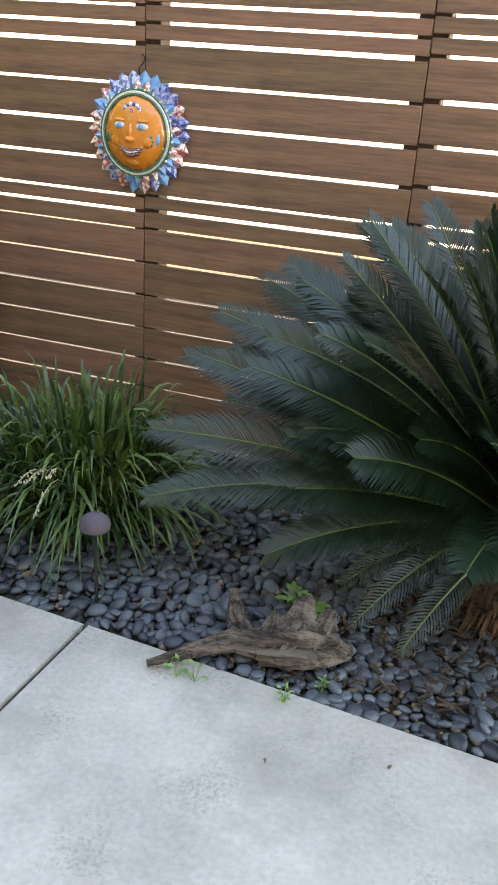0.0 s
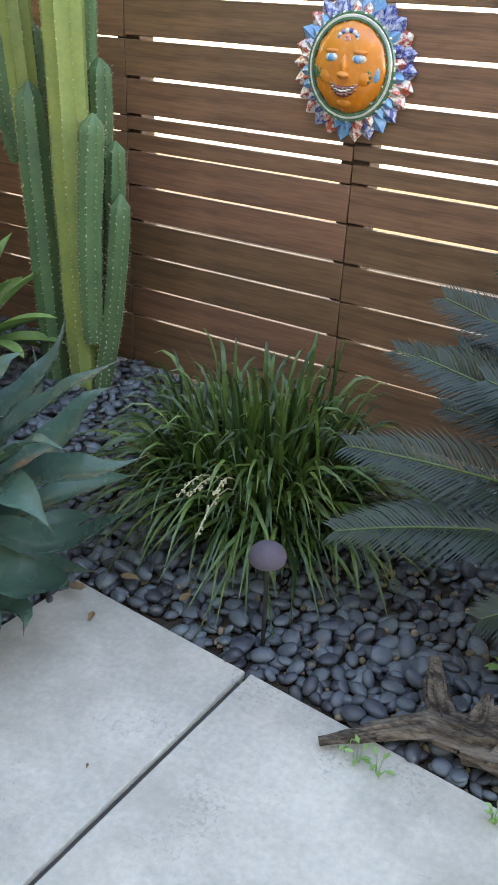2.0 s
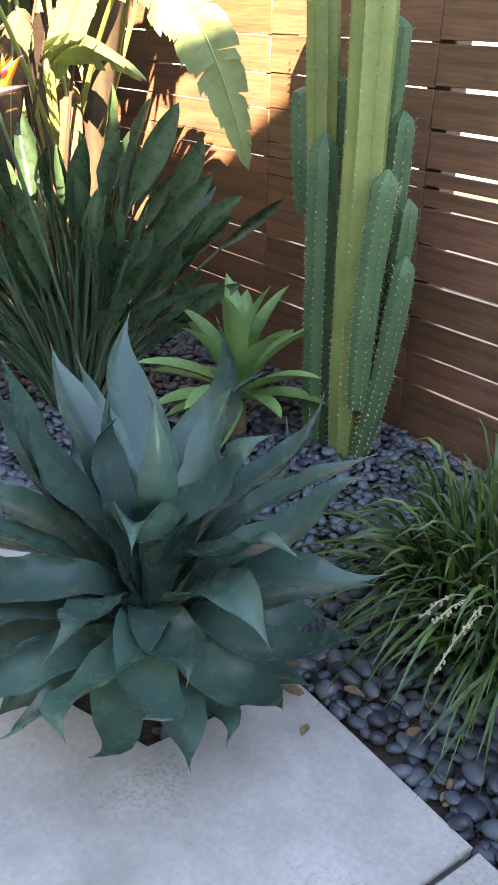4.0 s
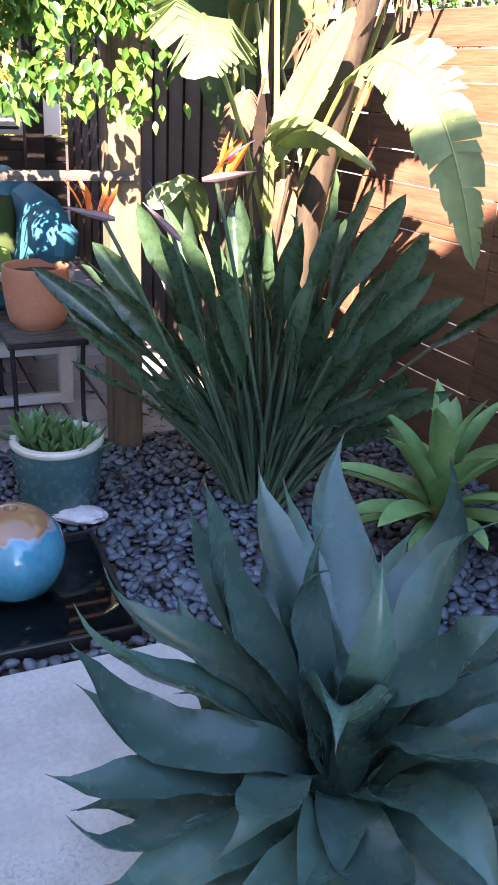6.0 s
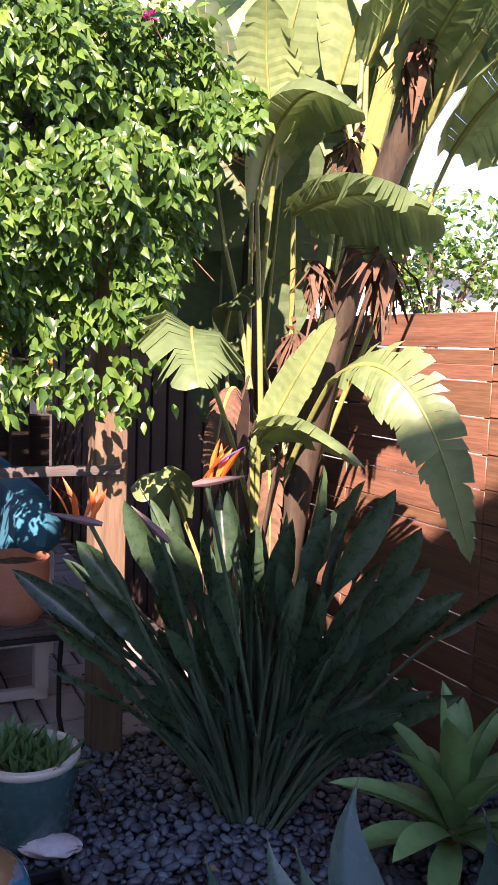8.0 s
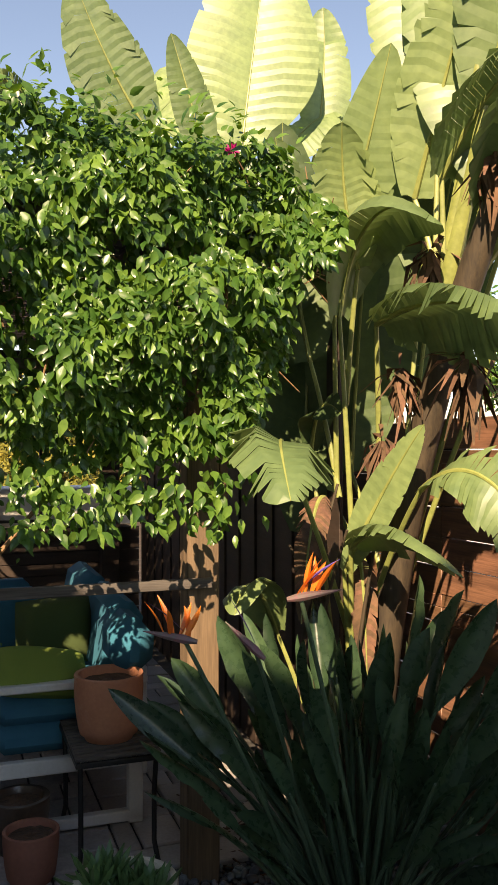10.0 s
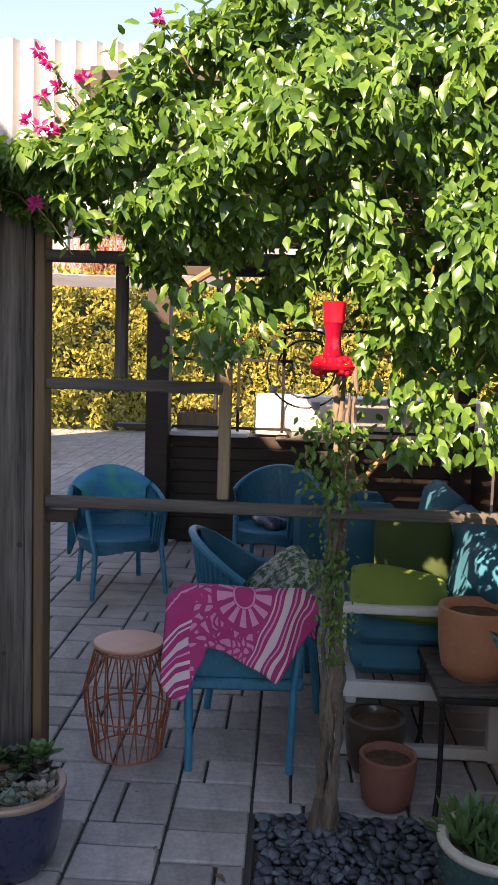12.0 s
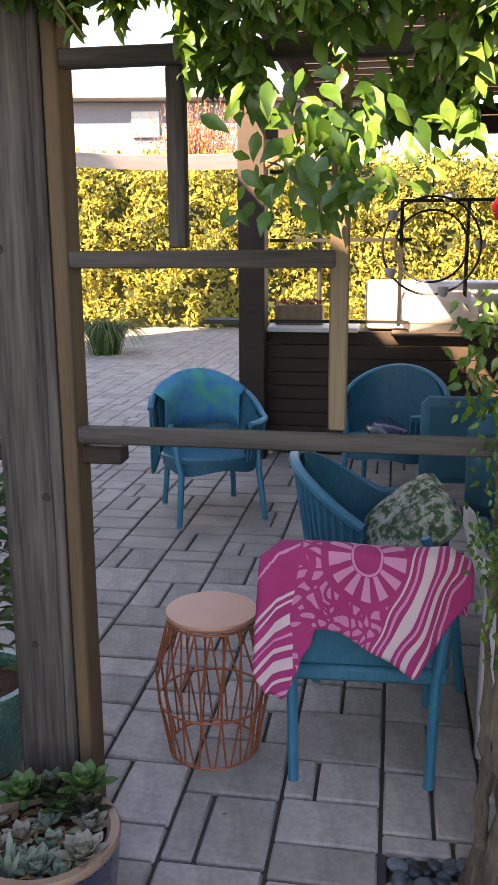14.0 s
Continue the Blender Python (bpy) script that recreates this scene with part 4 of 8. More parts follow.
for tip in ((-3.13, 2.3, 0.93), (-3.06, 2.38, 0.77), (-3.08, 2.53, 0.87), (-2.73, 3.28, 1.28), (-2.64, 3.4, 1.23), (-2.5, 3.41, 1.22), (-2.41, 3.45, 1.1), (-2.35, 3.44, 0.98), (-2.28, 3.53, 0.9),
            (-2.45, 3.23, 0.79), (-2.33, 3.38, 0.85), (-2.64, 3.07, 1.1), (-2.6, 3.21, 1.13), (-2.9, 2.74, 1.07), (-3.08, 2.68, 1.14), (-3.14, 2.53, 1.0), (-2.7, 2.92, 1.11), (-2.73, 2.8, 0.97)):
    paddle(ST + Vector((sr.uniform(-0.06, 0.06), sr.uniform(-0.06, 0.06), 0)), tip, sr.uniform(0.042, 0.052), sr.uniform(0.34, 0.46), 1.25)


def flower(base, head, way, bloom=6):
    """A crane-head flower: beak bract, orange sepals and a blue tongue."""
    base, head = Vector(base), Vector(head)
    way = Vector(way).normalized()
    g = Geo()
    g.tube(bez(base, (base + head) / 2 + Z * 0.1, head, 10), 0.007, 7)
    stalk = part("flower_stalk", g, M["strel_stem"], strel)
    g = Geo()
    g.tube([head - way * 0.04, head, head + way * 0.06, head + way * 0.125], [0.007, 0.014, 0.010, 0.001], 8)
    part("beak", g, M["bract"], stalk, "purple and green pointed bract")
    for k in range(bloom):
        up = (Z * 1.0 + way * sr.uniform(-1.1, 0.9) + way.cross(Z) * sr.uniform(-0.8, 0.8)).normalized()
        g = Geo()
        b = head + way * 0.015 * (k - 1)
        g.leaf(bez(b, b + up * 0.07, b + up * sr.uniform(0.10, 0.15) + way * 0.015, 6), [w * 0.0095 for w in leaf_profile(6, 0.4, 0.3)], across(up + way * 0.2, sr.uniform(-1, 1)), gutter=0.5, cross=3)
        part("sepal", g, M["orange_petal"], stalk, "pointed orange sepal")
    g = Geo()
    b = head + Z * 0.02
    g.leaf(bez(b, b + way * 0.05 + Z * 0.05, b + way * 0.12 + Z * 0.07, 5), [0.003, 0.005, 0.008, 0.007, 0.003, 0], across(way, 0.5), cross=3)
    part("tongue", g, M["blue_petal"], stalk, "blue pointed petal")


flower(ST + Vector((0.03, -0.15, 0)), (-2.76, 2.40, 1.15), (-0.5, -0.8, 0.18))
flower(ST + Vector((0.1, 0, 0)), (-2.56, 2.68, 1.28), (0.62, 0.75, 0.2))
flower(ST + Vector((0, -0.1, 0)), (-2.72, 2.62, 1.10), (-0.5, -0.6, 0.7), 0)

# Giant bird of paradise behind the clump
giant = thing("giant_bird_of_paradise", None, None, "tall giant bird of paradise with torn banana-like leaves", "plant", at=(-3.3, 3.5, -0.03))
bn = random.Random(41)


def giant_leaf(a, b, c, half, side, torn=0.3, droop=0.25, stalk=None, material="banana", n=34):
    """A leaf on a rib from a over b to c; side: across the blade; torn: how often the blade is split."""
    path = bez(a, b, c, n)
    g = Geo()
    if stalk:
        g.tube(bez(stalk, (Vector(stalk) + Vector(a)) / 2 + Z * 0.08, a, 10), [0.013 - 0.0004 * i for i in range(11)], 8, flat=0.7)
    g.tube(path, [0.012 - 0.0105 * i / n for i in range(n + 1)], 7)
    rib = part("rib", g, M["banana_rib"], giant)
    prof = [w * half for w in leaf_profile(n, 0.38, 0.35, 0.62)]
    side = Vector(side).normalized()
    g = Geo()
    for q in (-1, 1):
        slope, gap0, last = droop, 0.0, None
        for i in range(n):
            d = (path[i + 1] - path[i]).normalized()
            s = (side - d * side.dot(d)).normalized()
            up = s.cross(d)
            if up.z < 0:
                up = -up
            tear = bn.random() < torn
            if tear:
                slope = droop + bn.uniform(-0.15, 0.4) * (0.3 + torn)
                last = None
            rows = []
            for j, p in ((0, path[i]), (1, path[i + 1])):
                w = prof[i + j]
                fwd = d * w * (0.22 + 0.1 * torn)
                shrink = 0.86 if tear and j == 0 else 1.0
                crease = up * w * 0.007 * (1 if (i + j) % 2 else -1)
                m = p + s * q * w * 0.5 + fwd * 0.5 + up * w * 0.10 + crease
                e = p + (s * q * w + fwd) * shrink + up * w * 0.05 - Z * w * slope + crease
                e = e + (d * w * -0.1 if tear and j == 0 else Vector((0, 0, 0)))
                rows.append((p, m, e))
            if last is not None:
                rows[0] = last
            last = rows[1]
            (p0, m0, e0), (p1, m1, e1) = rows
            g.add([p0, m0, e0, p1, m1, e1], [(0, 1, 4, 3), (1, 2, 5, 4)] if q > 0 else [(3, 4, 1, 0), (4, 5, 2, 1)])
    part("leaf", g, M[material], rib, sharp=80)
    return rib


BASE = Vector((-3.35, 3.52, -0.03))
# leaning trunk with thatch
g = Geo()
g.tube(bez(BASE, (-3.3, 3.55, 1.4), (-2.70, 3.62, 2.6), 16), [0.085 - 0.0022 * i for i in range(17)], 12)
giant_trunk = part("trunk", g, M["banana_stem"], giant, "brown scarred leaning trunk")
for c, r, count in (((-2.75, 3.53, 2.05), 0.10, 80), ((-3.06, 3.48, 2.02), 0.09, 60), ((-2.98, 3.56, 2.48), 0.09, 60), ((-3.15, 3.46, 1.75), 0.07, 50), ((-2.66, 3.55, 2.75), 0.08, 50)):
    g = Geo()
    for i in range(count):
        v = Vector((bn.gauss(0, 0.6), bn.gauss(0, 0.6), bn.gauss(-1.1, 0.7))).normalized()
        b = Vector(c) + v * r * 0.25
        e = b + v * r * bn.uniform(0.4, 1.9) - Z * bn.uniform(0, 0.16)
        e.y = min(e.y, fence_y(e.x) - 0.02)
        g.leaf([b, (b + e) / 2 + Vector((bn.gauss(0, 0.02), bn.gauss(0, 0.02), 0.02)), e], [0.004, bn.uniform(0.006, 0.02), 0.003], across(v), cross=3)
    part("dry_leaf_tuft", g, M["dry"], giant_trunk, "tangle of dry brown leaf shreds")

VR = Vector((0.72, 0.69, 0))
for stalk in (((-2.95, 3.58, 2.25), (-2.79, 3.6, 2.7), (-2.72, 3.6, 3.05)), ((-2.88, 3.6, 2.25), (-2.74, 3.62, 2.56), (-2.62, 3.62, 2.9)), ((-3.02, 3.63, 2.3), (-2.88, 3.66, 2.78), (-2.82, 3.66, 3.2)), ((-2.9, 3.64, 2.3), (-2.70, 3.66, 2.5), (-2.45, 3.66, 2.75))):
    g = Geo()
    g.tube(bez(*stalk, 12), [0.036 - 0.0014 * i for i in range(13)], 9, flat=0.8)
    part("leaf_stalk", g, M["banana_rib"], giant, "thick pale yellow-green leaf stalk")
giant_leaf((-3.12, 3.6, 2.72), (-2.94, 3.6, 3.14), (-2.74, 3.6, 3.6), 0.19, VR, 0.3, 0.05, (-3.0, 3.63, 2.3))
giant_leaf((-2.8, 3.68, 2.7), (-2.86, 3.68, 3.2), (-3.2, 3.66, 3.75), 0.2, VR, 0.25, 0.1, (-2.88, 3.64, 2.3))
giant_leaf((-2.94, 3.58, 2.75), (-2.67, 3.58, 3.1), (-2.35, 3.56, 3.05), 0.17, (0.2, -0.8, 0.5), 0.6, 0.5, (-2.95, 3.6, 2.3))
giant_leaf((-3.47, 3.45, 2.44), (-3.26, 3.45, 2.85), (-3.08, 3.45, 3.30), 0.15, (0.72, 0.5, 0.2), 0.03, 0.0, (-3.52, 3.5, 1.5))
giant_leaf((-3.36, 3.4, 2.26), (-3.21, 3.4, 2.86), (-2.74, 3.4, 2.50), 0.17, (0.3, -0.9, 0.2), 0.15, 0.5, (-3.4, 3.5, 1.2))
giant_leaf((-2.82, 3.68, 2.95), (-2.68, 3.7, 3.5), (-2.35, 3.62, 3.95), 0.21, VR, 0.45, 0.1, (-2.95, 3.66, 2.3))
giant_leaf((-3.05, 3.66, 2.9), (-3.12, 3.68, 3.5), (-3.35, 3.6, 4.0), 0.2, VR, 0.35, 0.1, (-3.05, 3.64, 2.2))
giant_leaf((-2.72, 3.6, 2.6), (-2.45, 3.55, 2.95), (-2.1, 3.4, 2.85), 0.2, (0.1, -0.9, 0.3), 0.5, 0.6, (-2.9, 3.6, 2.2))
giant_leaf((-3.14, 3.42, 2.2), (-2.76, 3.38, 2.3), (-2.3, 3.35, 2.1), 0.18, (0.2, -0.8, 0.5), 0.75, 0.55, (-3.25, 3.52, 1.7))
giant_leaf((-3.2, 3.05, 1.66), (-2.92, 2.8, 1.86), (-2.58, 2.66, 1.56), 0.19, (-0.75, -0.55, 0.3), 0.55, 0.35, (-3.35, 3.45, 0.9))
giant_leaf((-3.22, 3.32, 1.22), (-3.05, 3.36, 1.55), (-2.84, 3.4, 1.80), 0.085, (0.5, 0.2, -0.6), 0.12, 0.0, (-3.35, 3.45, 0.5))
giant_leaf((-3.15, 3.3, 1.33), (-2.9, 3.28, 1.50), (-2.50, 3.26, 1.30), 0.11, (0.1, -0.9, 0.45), 0.3, 0.35, (-3.35, 3.45, 0.6))
giant_leaf((-2.88, 3.42, 1.56), (-2.38, 3.34, 1.86), (-2.32, 3.60, 0.98), 0.125, (0.72, 0.69, 0.8), 0.55, 0.05, (-3.3, 3.5, 1.0))
# Rear leaves mostly take the darkened colour, which stands in for shade
giant_leaf((-3.9, 3.6, 1.3), (-3.95, 3.6, 2.0), (-3.82, 3.6, 2.75), 0.24, VR, 0.1, 0.0, (-3.6, 3.5, 0.1), "banana_shade")
giant_leaf((-3.72, 3.5, 1.7), (-3.6, 3.45, 2.0), (-3.42, 3.45, 1.86), 0.09, (0.5, 0.3, 0.6), 0.05, 0.1, (-3.5, 3.5, 0.5), "banana_shade")
giant_leaf((-3.7, 3.3, 0.9), (-3.6, 3.1, 1.3), (-3.45, 2.95, 1.05), 0.12, (0.5, 0.6, 0.3), 0.1, 0.3, (-3.5, 3.5, 0.1))
giant_leaf((-3.5, 3.42, 1.5), (-3.42, 3.3, 1.55), (-3.38, 3.22, 1.0), 0.07, VR, 0.4, 0.3, None, "dry")
giant_leaf((-3.3, 3.45, 1.25), (-3.2, 3.4, 1.3), (-3.15, 3.38, 0.75), 0.06, VR, 0.4, 0.3, None, "dry")
giant_leaf((-3.65, 3.45, 2.1), (-3.75, 3.4, 2.6), (-3.7, 3.3, 3.1), 0.2, VR, 0.2, 0.1, (-3.5, 3.5, 1.5), "banana_shade")
giant_leaf((-3.3, 3.45, 2.45), (-3.35, 3.4, 2.75), (-3.2, 3.3, 3.0), 0.16, VR, 0.3, 0.2, (-3.45, 3.5, 1.9))
for a, b, c, half, torn, droop in (((-3.75, 3.75, 1.6), (-3.7, 3.75, 2.3), (-3.5, 3.7, 3.0), 0.26, 0.15, 0.05), ((-4.2, 3.7, 1.8), (-4.3, 3.7, 2.6), (-4.2, 3.65, 3.4), 0.28, 0.2, 0.05), ((-3.4, 3.85, 1.9), (-3.3, 3.85, 2.5), (-3.05, 3.8, 3.05), 0.24, 0.3, 0.1),
                                  ((-3.3, 3.8, 2.5), (-3.2, 3.8, 3.2), (-2.95, 3.75, 3.8), 0.27, 0.35, 0.1), ((-2.65, 3.75, 2.4), (-2.35, 3.7, 2.7), (-1.95, 3.6, 2.55), 0.19, 0.55, 0.6), ((-2.75, 3.8, 2.7), (-2.5, 3.85, 3.3), (-2.15, 3.85, 3.6), 0.24, 0.4, 0.2)):
    giant_leaf(a, b, c, half, VR if droop < 0.5 else Vector((0.2, -0.8, 0.5)), torn, droop, BASE + Vector((0, 0.15, 1.0)) if a[2] > 1.4 else BASE, "banana_shade" if a[0] < -3.35 else "banana")
for i in range(6):
    b = BASE + Vector((U(-0.3, 0.2), U(-0.2, 0.1), 0))
    g = Geo()
    g.tube(bez(b, b + Vector((U(-0.1, 0.2), U(-0.2, 0.0), 0.8)), b + Vector((U(-0.35, 0.5), U(-0.35, 0.1), U(1.3, 1.9))), 10), [0.013 - 0.0007 * j for j in range(11)], 7)
    part("stalk", g, M["banana_stem"], giant)

# Far tops of more giant leaves behind the vine
far_giant = thing("giant_bird_of_paradise", None, None, "far giant leaves rising over the vine against the sky", "plant", at=(-6.2, 4.6, -0.03))
near_giant, giant = giant, far_giant
FAR_BASE = Vector((-6.1, 4.6, 2.2))
giant_leaf((-6.0, 4.42, 3.95), (-6.0, 4.5, 4.6), (-5.95, 4.62, 5.5), 0.5, (0.45, 0.89, 0), 0.12, 0.05, FAR_BASE)
giant_leaf((-6.0, 3.7, 3.9), (-6.0, 3.36, 4.3), (-6.0, 3.12, 4.9), 0.27, (0.4, 0.89, 0.2), 0.25, 0.1, FAR_BASE)
giant_leaf((-5.95, 4.12, 3.75), (-5.95, 3.98, 4.2), (-5.95, 3.82, 4.65), 0.15, (0.6, 0.7, 0), 0.05, 0.0, FAR_BASE)
giant_leaf((-6.0, 2.95, 3.9), (-6.0, 2.64, 4.25), (-6.0, 2.3, 3.98), 0.13, (0.8, 0.2, 0.5), 0.6, 0.5, FAR_BASE)
giant_leaf((-6.0, 4.75, 3.9), (-6.0, 5.0, 4.3), (-6.0, 5.35, 4.45), 0.18, (0.45, 0.89, 0.3), 0.5, 0.3, FAR_BASE)
giant_leaf((-6.0, 5.1, 4.1), (-6.0, 5.2, 4.7), (-6.0, 5.16, 5.2), 0.22, (0.45, 0.89, 0), 0.2, 0.1, FAR_BASE)
giant_leaf((-6.4, 4.5, 4.0), (-6.7, 4.5, 4.8), (-7.4, 4.4, 5.1), 0.42, VR, 0.3, 0.1, FAR_BASE)
giant_leaf((-6.3, 4.5, 3.7), (-6.8, 4.45, 4.15), (-7.4, 4.4, 4.05), 0.33, (0.3, -0.8, 0.4), 0.5, 0.3, FAR_BASE)
giant_leaf((-6.7, 4.6, 3.7), (-7.4, 4.6, 4.2), (-8.3, 4.5, 4.1), 0.35, (0.3, -0.8, 0.4), 0.5, 0.3, FAR_BASE)
g = Geo()
g.tube([(-6.2, 4.6, -0.05), (-6.15, 4.6, 1.2), FAR_BASE], [0.12, 0.11, 0.09], 10)
part("trunk", g, M["banana_stem"], far_giant, "brown trunk")

# Bougainvillea over the trellis
vine = thing("bougainvillea", None, None, "dense green bougainvillea trained over a wooden trellis", "vine", at=(-3.72, 1.97, -0.02))
vr = random.Random(51)
g = Geo()
TB = Vector((-3.72, 1.97, -0.04))
g.tube([TB, TB + Vector((0.0, 0, 0.07)), TB + Vector((0.01, 0.0, 0.16))], [0.075, 0.052, 0.034], 14, ribs=0.12)
part("root_flare", g, M["bark"], vine, "knobbly foot of the trunk")
for k in range(4):
    strand, girth = [], []
    for i in range(41):
        z = 0.03 + i * 0.0435
        turn_k = k * 1.2566 + z * (2.6 if k < 3 else -1.8)
        reach = (0.03 if z < 0.5 else 0.026) * (1 + 0.35 * math.sin(z * 5 + k * 2))
        strand.append(TB + Vector((-0.03 * z + reach * math.cos(turn_k), 0.02 * z + reach * math.sin(turn_k), z)) + Vector((vr.gauss(0, 0.003), vr.gauss(0, 0.003), 0)))
        girth.append((0.027 - 0.007 * z) * (0.8 + 0.25 * math.sin(z * 13 + k) + vr.uniform(-0.1, 0.1)) * (1.0, 0.8, 0.7, 0.9, 0.55)[k])
    g = Geo()
    g.tube(strand, girth, 9, ribs=0.1)
    part("trunk", g, M["bark"], vine, "pale peeling twisted trunk")
for a, b, c in (((-3.75, 2.2, 1.75), (-3.7, 2.3, 2.0), (-3.6, 2.5, 2.3)), ((-3.77, 2.0, 1.2), (-3.7, 2.25, 1.5), (-3.6, 2.35, 1.7))):
    g = Geo()
    g.tube(bez(a, b, c, 10), [0.011 - 0.0006 * i for i in range(11)], 7)
    part("branch", g, M["twig"], vine)


def bumpy(b):
    """Lower and upper edge of the foliage at b along the trellis."""
    low = np.interp(b, [0.05, 0.22, 0.31, 0.45, 0.6, 0.76, 0.89, 1.0, 1.1, 1.3, 1.4, 1.6, 1.75, 2.0, 2.15, 2.35, 2.6, 2.8], [2.30, 2.26, 2.18, 2.08, 2.06, 1.98, 1.9, 1.98, 1.95, 1.85, 1.7, 1.57, 1.55, 1.62, 1.6, 1.85, 2.15, 2.5])
    top = np.interp(b, [0.0, 0.18, 0.36, 0.55, 0.9, 1.4, 2.0, 2.7, 2.9], [2.31, 2.34, 2.42, 2.58, 2.86, 2.98, 2.9, 2.85, 2.7])
    return low, top


def vine_leaf(g, p, way, face, L):
    """A pointed oval leaf, folded a little on its rib and curled at the tip."""
    d = way.normalized()
    s = d.cross(face)
    s = s.normalized() if s.length > 1e-4 else d.orthogonal().normalized()
    u = s.cross(d)
    w = L * 0.25
    a, m, t = p, p + d * L * 0.42 - u * w * 0.18, p + d * L + u * L * -0.16
    k = p + d * L * 0.8 - u * w * 0.16
    g.add([a, a + d * L * 0.16 + s * w * 0.72, m + s * w + u * w * 0.34, k + s * w * 0.42 + u * w * 0.14, t, k - s * w * 0.42 + u * w * 0.14, m - s * w + u * w * 0.34, a + d * L * 0.16 - s * w * 0.72, m, k],
          [(0, 1, 2, 8), (8, 2, 3, 9), (9, 3, 4), (0, 8, 6, 7), (8, 9, 5, 6), (9, 4, 5)])


crown = Geo()
count = 0
while count < 23500:
    b = vr.uniform(0.02, 2.85)
    low, top = bumpy(b)
    z = vr.uniform(low - 0.1, top)
    f = (z - low) / (top - low)
    bulge = 0.30 * math.sin(math.pi * min(max(f, 0), 1) ** 0.8) + 0.05 * math.sin(b * 9 + z * 4) + 0.06 * math.sin(z * 11 - b * 5) + 0.03 * math.sin(b * 23 + z * 17)
    front = -3.80 + bulge
    shell = vr.random()
    if shell < 0.58:
        a = front - abs(vr.gauss(0, 0.07))
    elif shell < 0.72:
        a, z = vr.uniform(-5.0, front), top - abs(vr.gauss(0, 0.08)) + vr.gauss(0, 0.03)
    else:
        a, z = vr.uniform(-4.5, front - 0.1), vr.uniform(low + 0.1, top - 0.1)
    if a < -4.0 and b < 0.95:
        continue
    if b > np.interp(z, [1.5, 1.7, 1.9, 2.2, 2.5, 2.7, 2.95], [2.14, 2.2, 2.36, 2.42, 2.52, 2.55, 2.3]) + 0.07 * noise.noise(Vector((z * 5, 4, 2))):
        continue
    if noise.noise(Vector((a * 5, b * 5.2, z * 5.2))) < (-0.24 if shell < 0.58 else -0.5):
        continue
    if f < 0.06 and noise.noise(Vector((3, b * 7, 1))) < 0.0:
        continue
    p = G(a, b, z)
    out = Vector((0.85, -0.3, 0.25)) + Vector((vr.gauss(0, 0.45), vr.gauss(0, 0.55), vr.gauss(0, 0.35)))
    if shell >= 0.58:
        out = out + Z * (0.9 if shell < 0.72 else 0.0)
    way = Vector((vr.gauss(0.25, 0.4), vr.gauss(0, 0.55), vr.gauss(-0.75, 0.35)))
    if 0.58 <= shell < 0.72:
        way = way + Z * 0.8
    vine_leaf(crown, p, way, out, vr.uniform(0.034, 0.072))
    count += 1
# hanging sprays
for b, a, z0, z1 in ((0.78, -3.74, 1.95, 1.66), (1.62, -3.66, 1.6, 1.42), (1.95, -3.64, 1.6, 1.44), (2.12, -3.62, 1.65, 1.4), (1.45, -3.72, 1.66, 1.4), (1.2, -3.92, 1.54, 1.25), (1.28, -3.92, 1.5, 1.2), (1.24, -3.96, 1.3, 0.95), (1.29, -3.97, 1.05, 0.75), (1.24, -3.98, 1.0, 0.85), (1.27, -3.99, 0.85, 0.62), (0.9, -3.68, 1.9, 1.72)):
    for i in range(75 if z0 > 1.55 else 110):
        t = vr.random()
        k = 1.0 if z0 > 1.55 else 0.7 if z0 > 1.3 else 0.5
        p = G(a + vr.gauss(0, 0.05 * k), b + vr.gauss(0, 0.065 * k), z0 + (z1 - z0) * t)
        vine_leaf(crown, p, Vector((vr.gauss(0.3, 0.4), vr.gauss(0, 0.5), vr.gauss(-0.7, 0.3))), Vector((0.9, -0.2, 0.3)) + Vector((vr.gauss(0, 0.4), vr.gauss(0, 0.4), vr.gauss(0, 0.3))), vr.uniform(0.036, 0.07) * (1 if z0 > 1.55 else 0.6 if z0 > 1.3 else 0.4))
tagged(part("crown", crown, M["vine"], vine, "glossy pointed green leaves", sharp=80), kind="stuff")
g = Geo()
for i in range(160):
    b = vr.uniform(0.1, 2.7)
    low, top = bumpy(b)
    p = G(vr.uniform(-4.3, -3.7), b, vr.uniform(low + 0.1, top - 0.2))
    e = p + Vector((vr.gauss(0.03, 0.06), vr.gauss(0, 0.12), vr.gauss(0.05, 0.1)))
    g.tube([p, (p + e) / 2 + Z * 0.02, e], [0.004, 0.003, 0.002], 5)
tagged(part("twigs", g, M["twig"], vine, "thin orange-brown twigs"), kind="stuff")
# upward shoots and blossoms
shoots = Geo()
for b, z in ((1.25, 2.98), (1.28, 3.0), (1.7, 2.95), (2.05, 2.92), (2.3, 2.9), (0.9, 2.9), (1.5, 2.98)):
    base = G(-3.85 + vr.uniform(-0.2, 0.1), b, z - 0.08)
    tip = base + Vector((vr.uniform(-0.05, 0.1), vr.uniform(-0.1, 0.1), vr.uniform(0.14, 0.26)))
    for i in range(14):
        p = base.lerp(tip, i / 13)
        vine_leaf(shoots, p, Vector((vr.gauss(0, 0.6), vr.gauss(0, 0.6), 0.3)), Vector((vr.gauss(0.4, 0.4), vr.gauss(0, 0.4), 0.6)), vr.uniform(0.03, 0.05))
tagged(part("shoots", shoots, M["vine"], vine, "young upright shoots", sharp=80), kind="stuff")
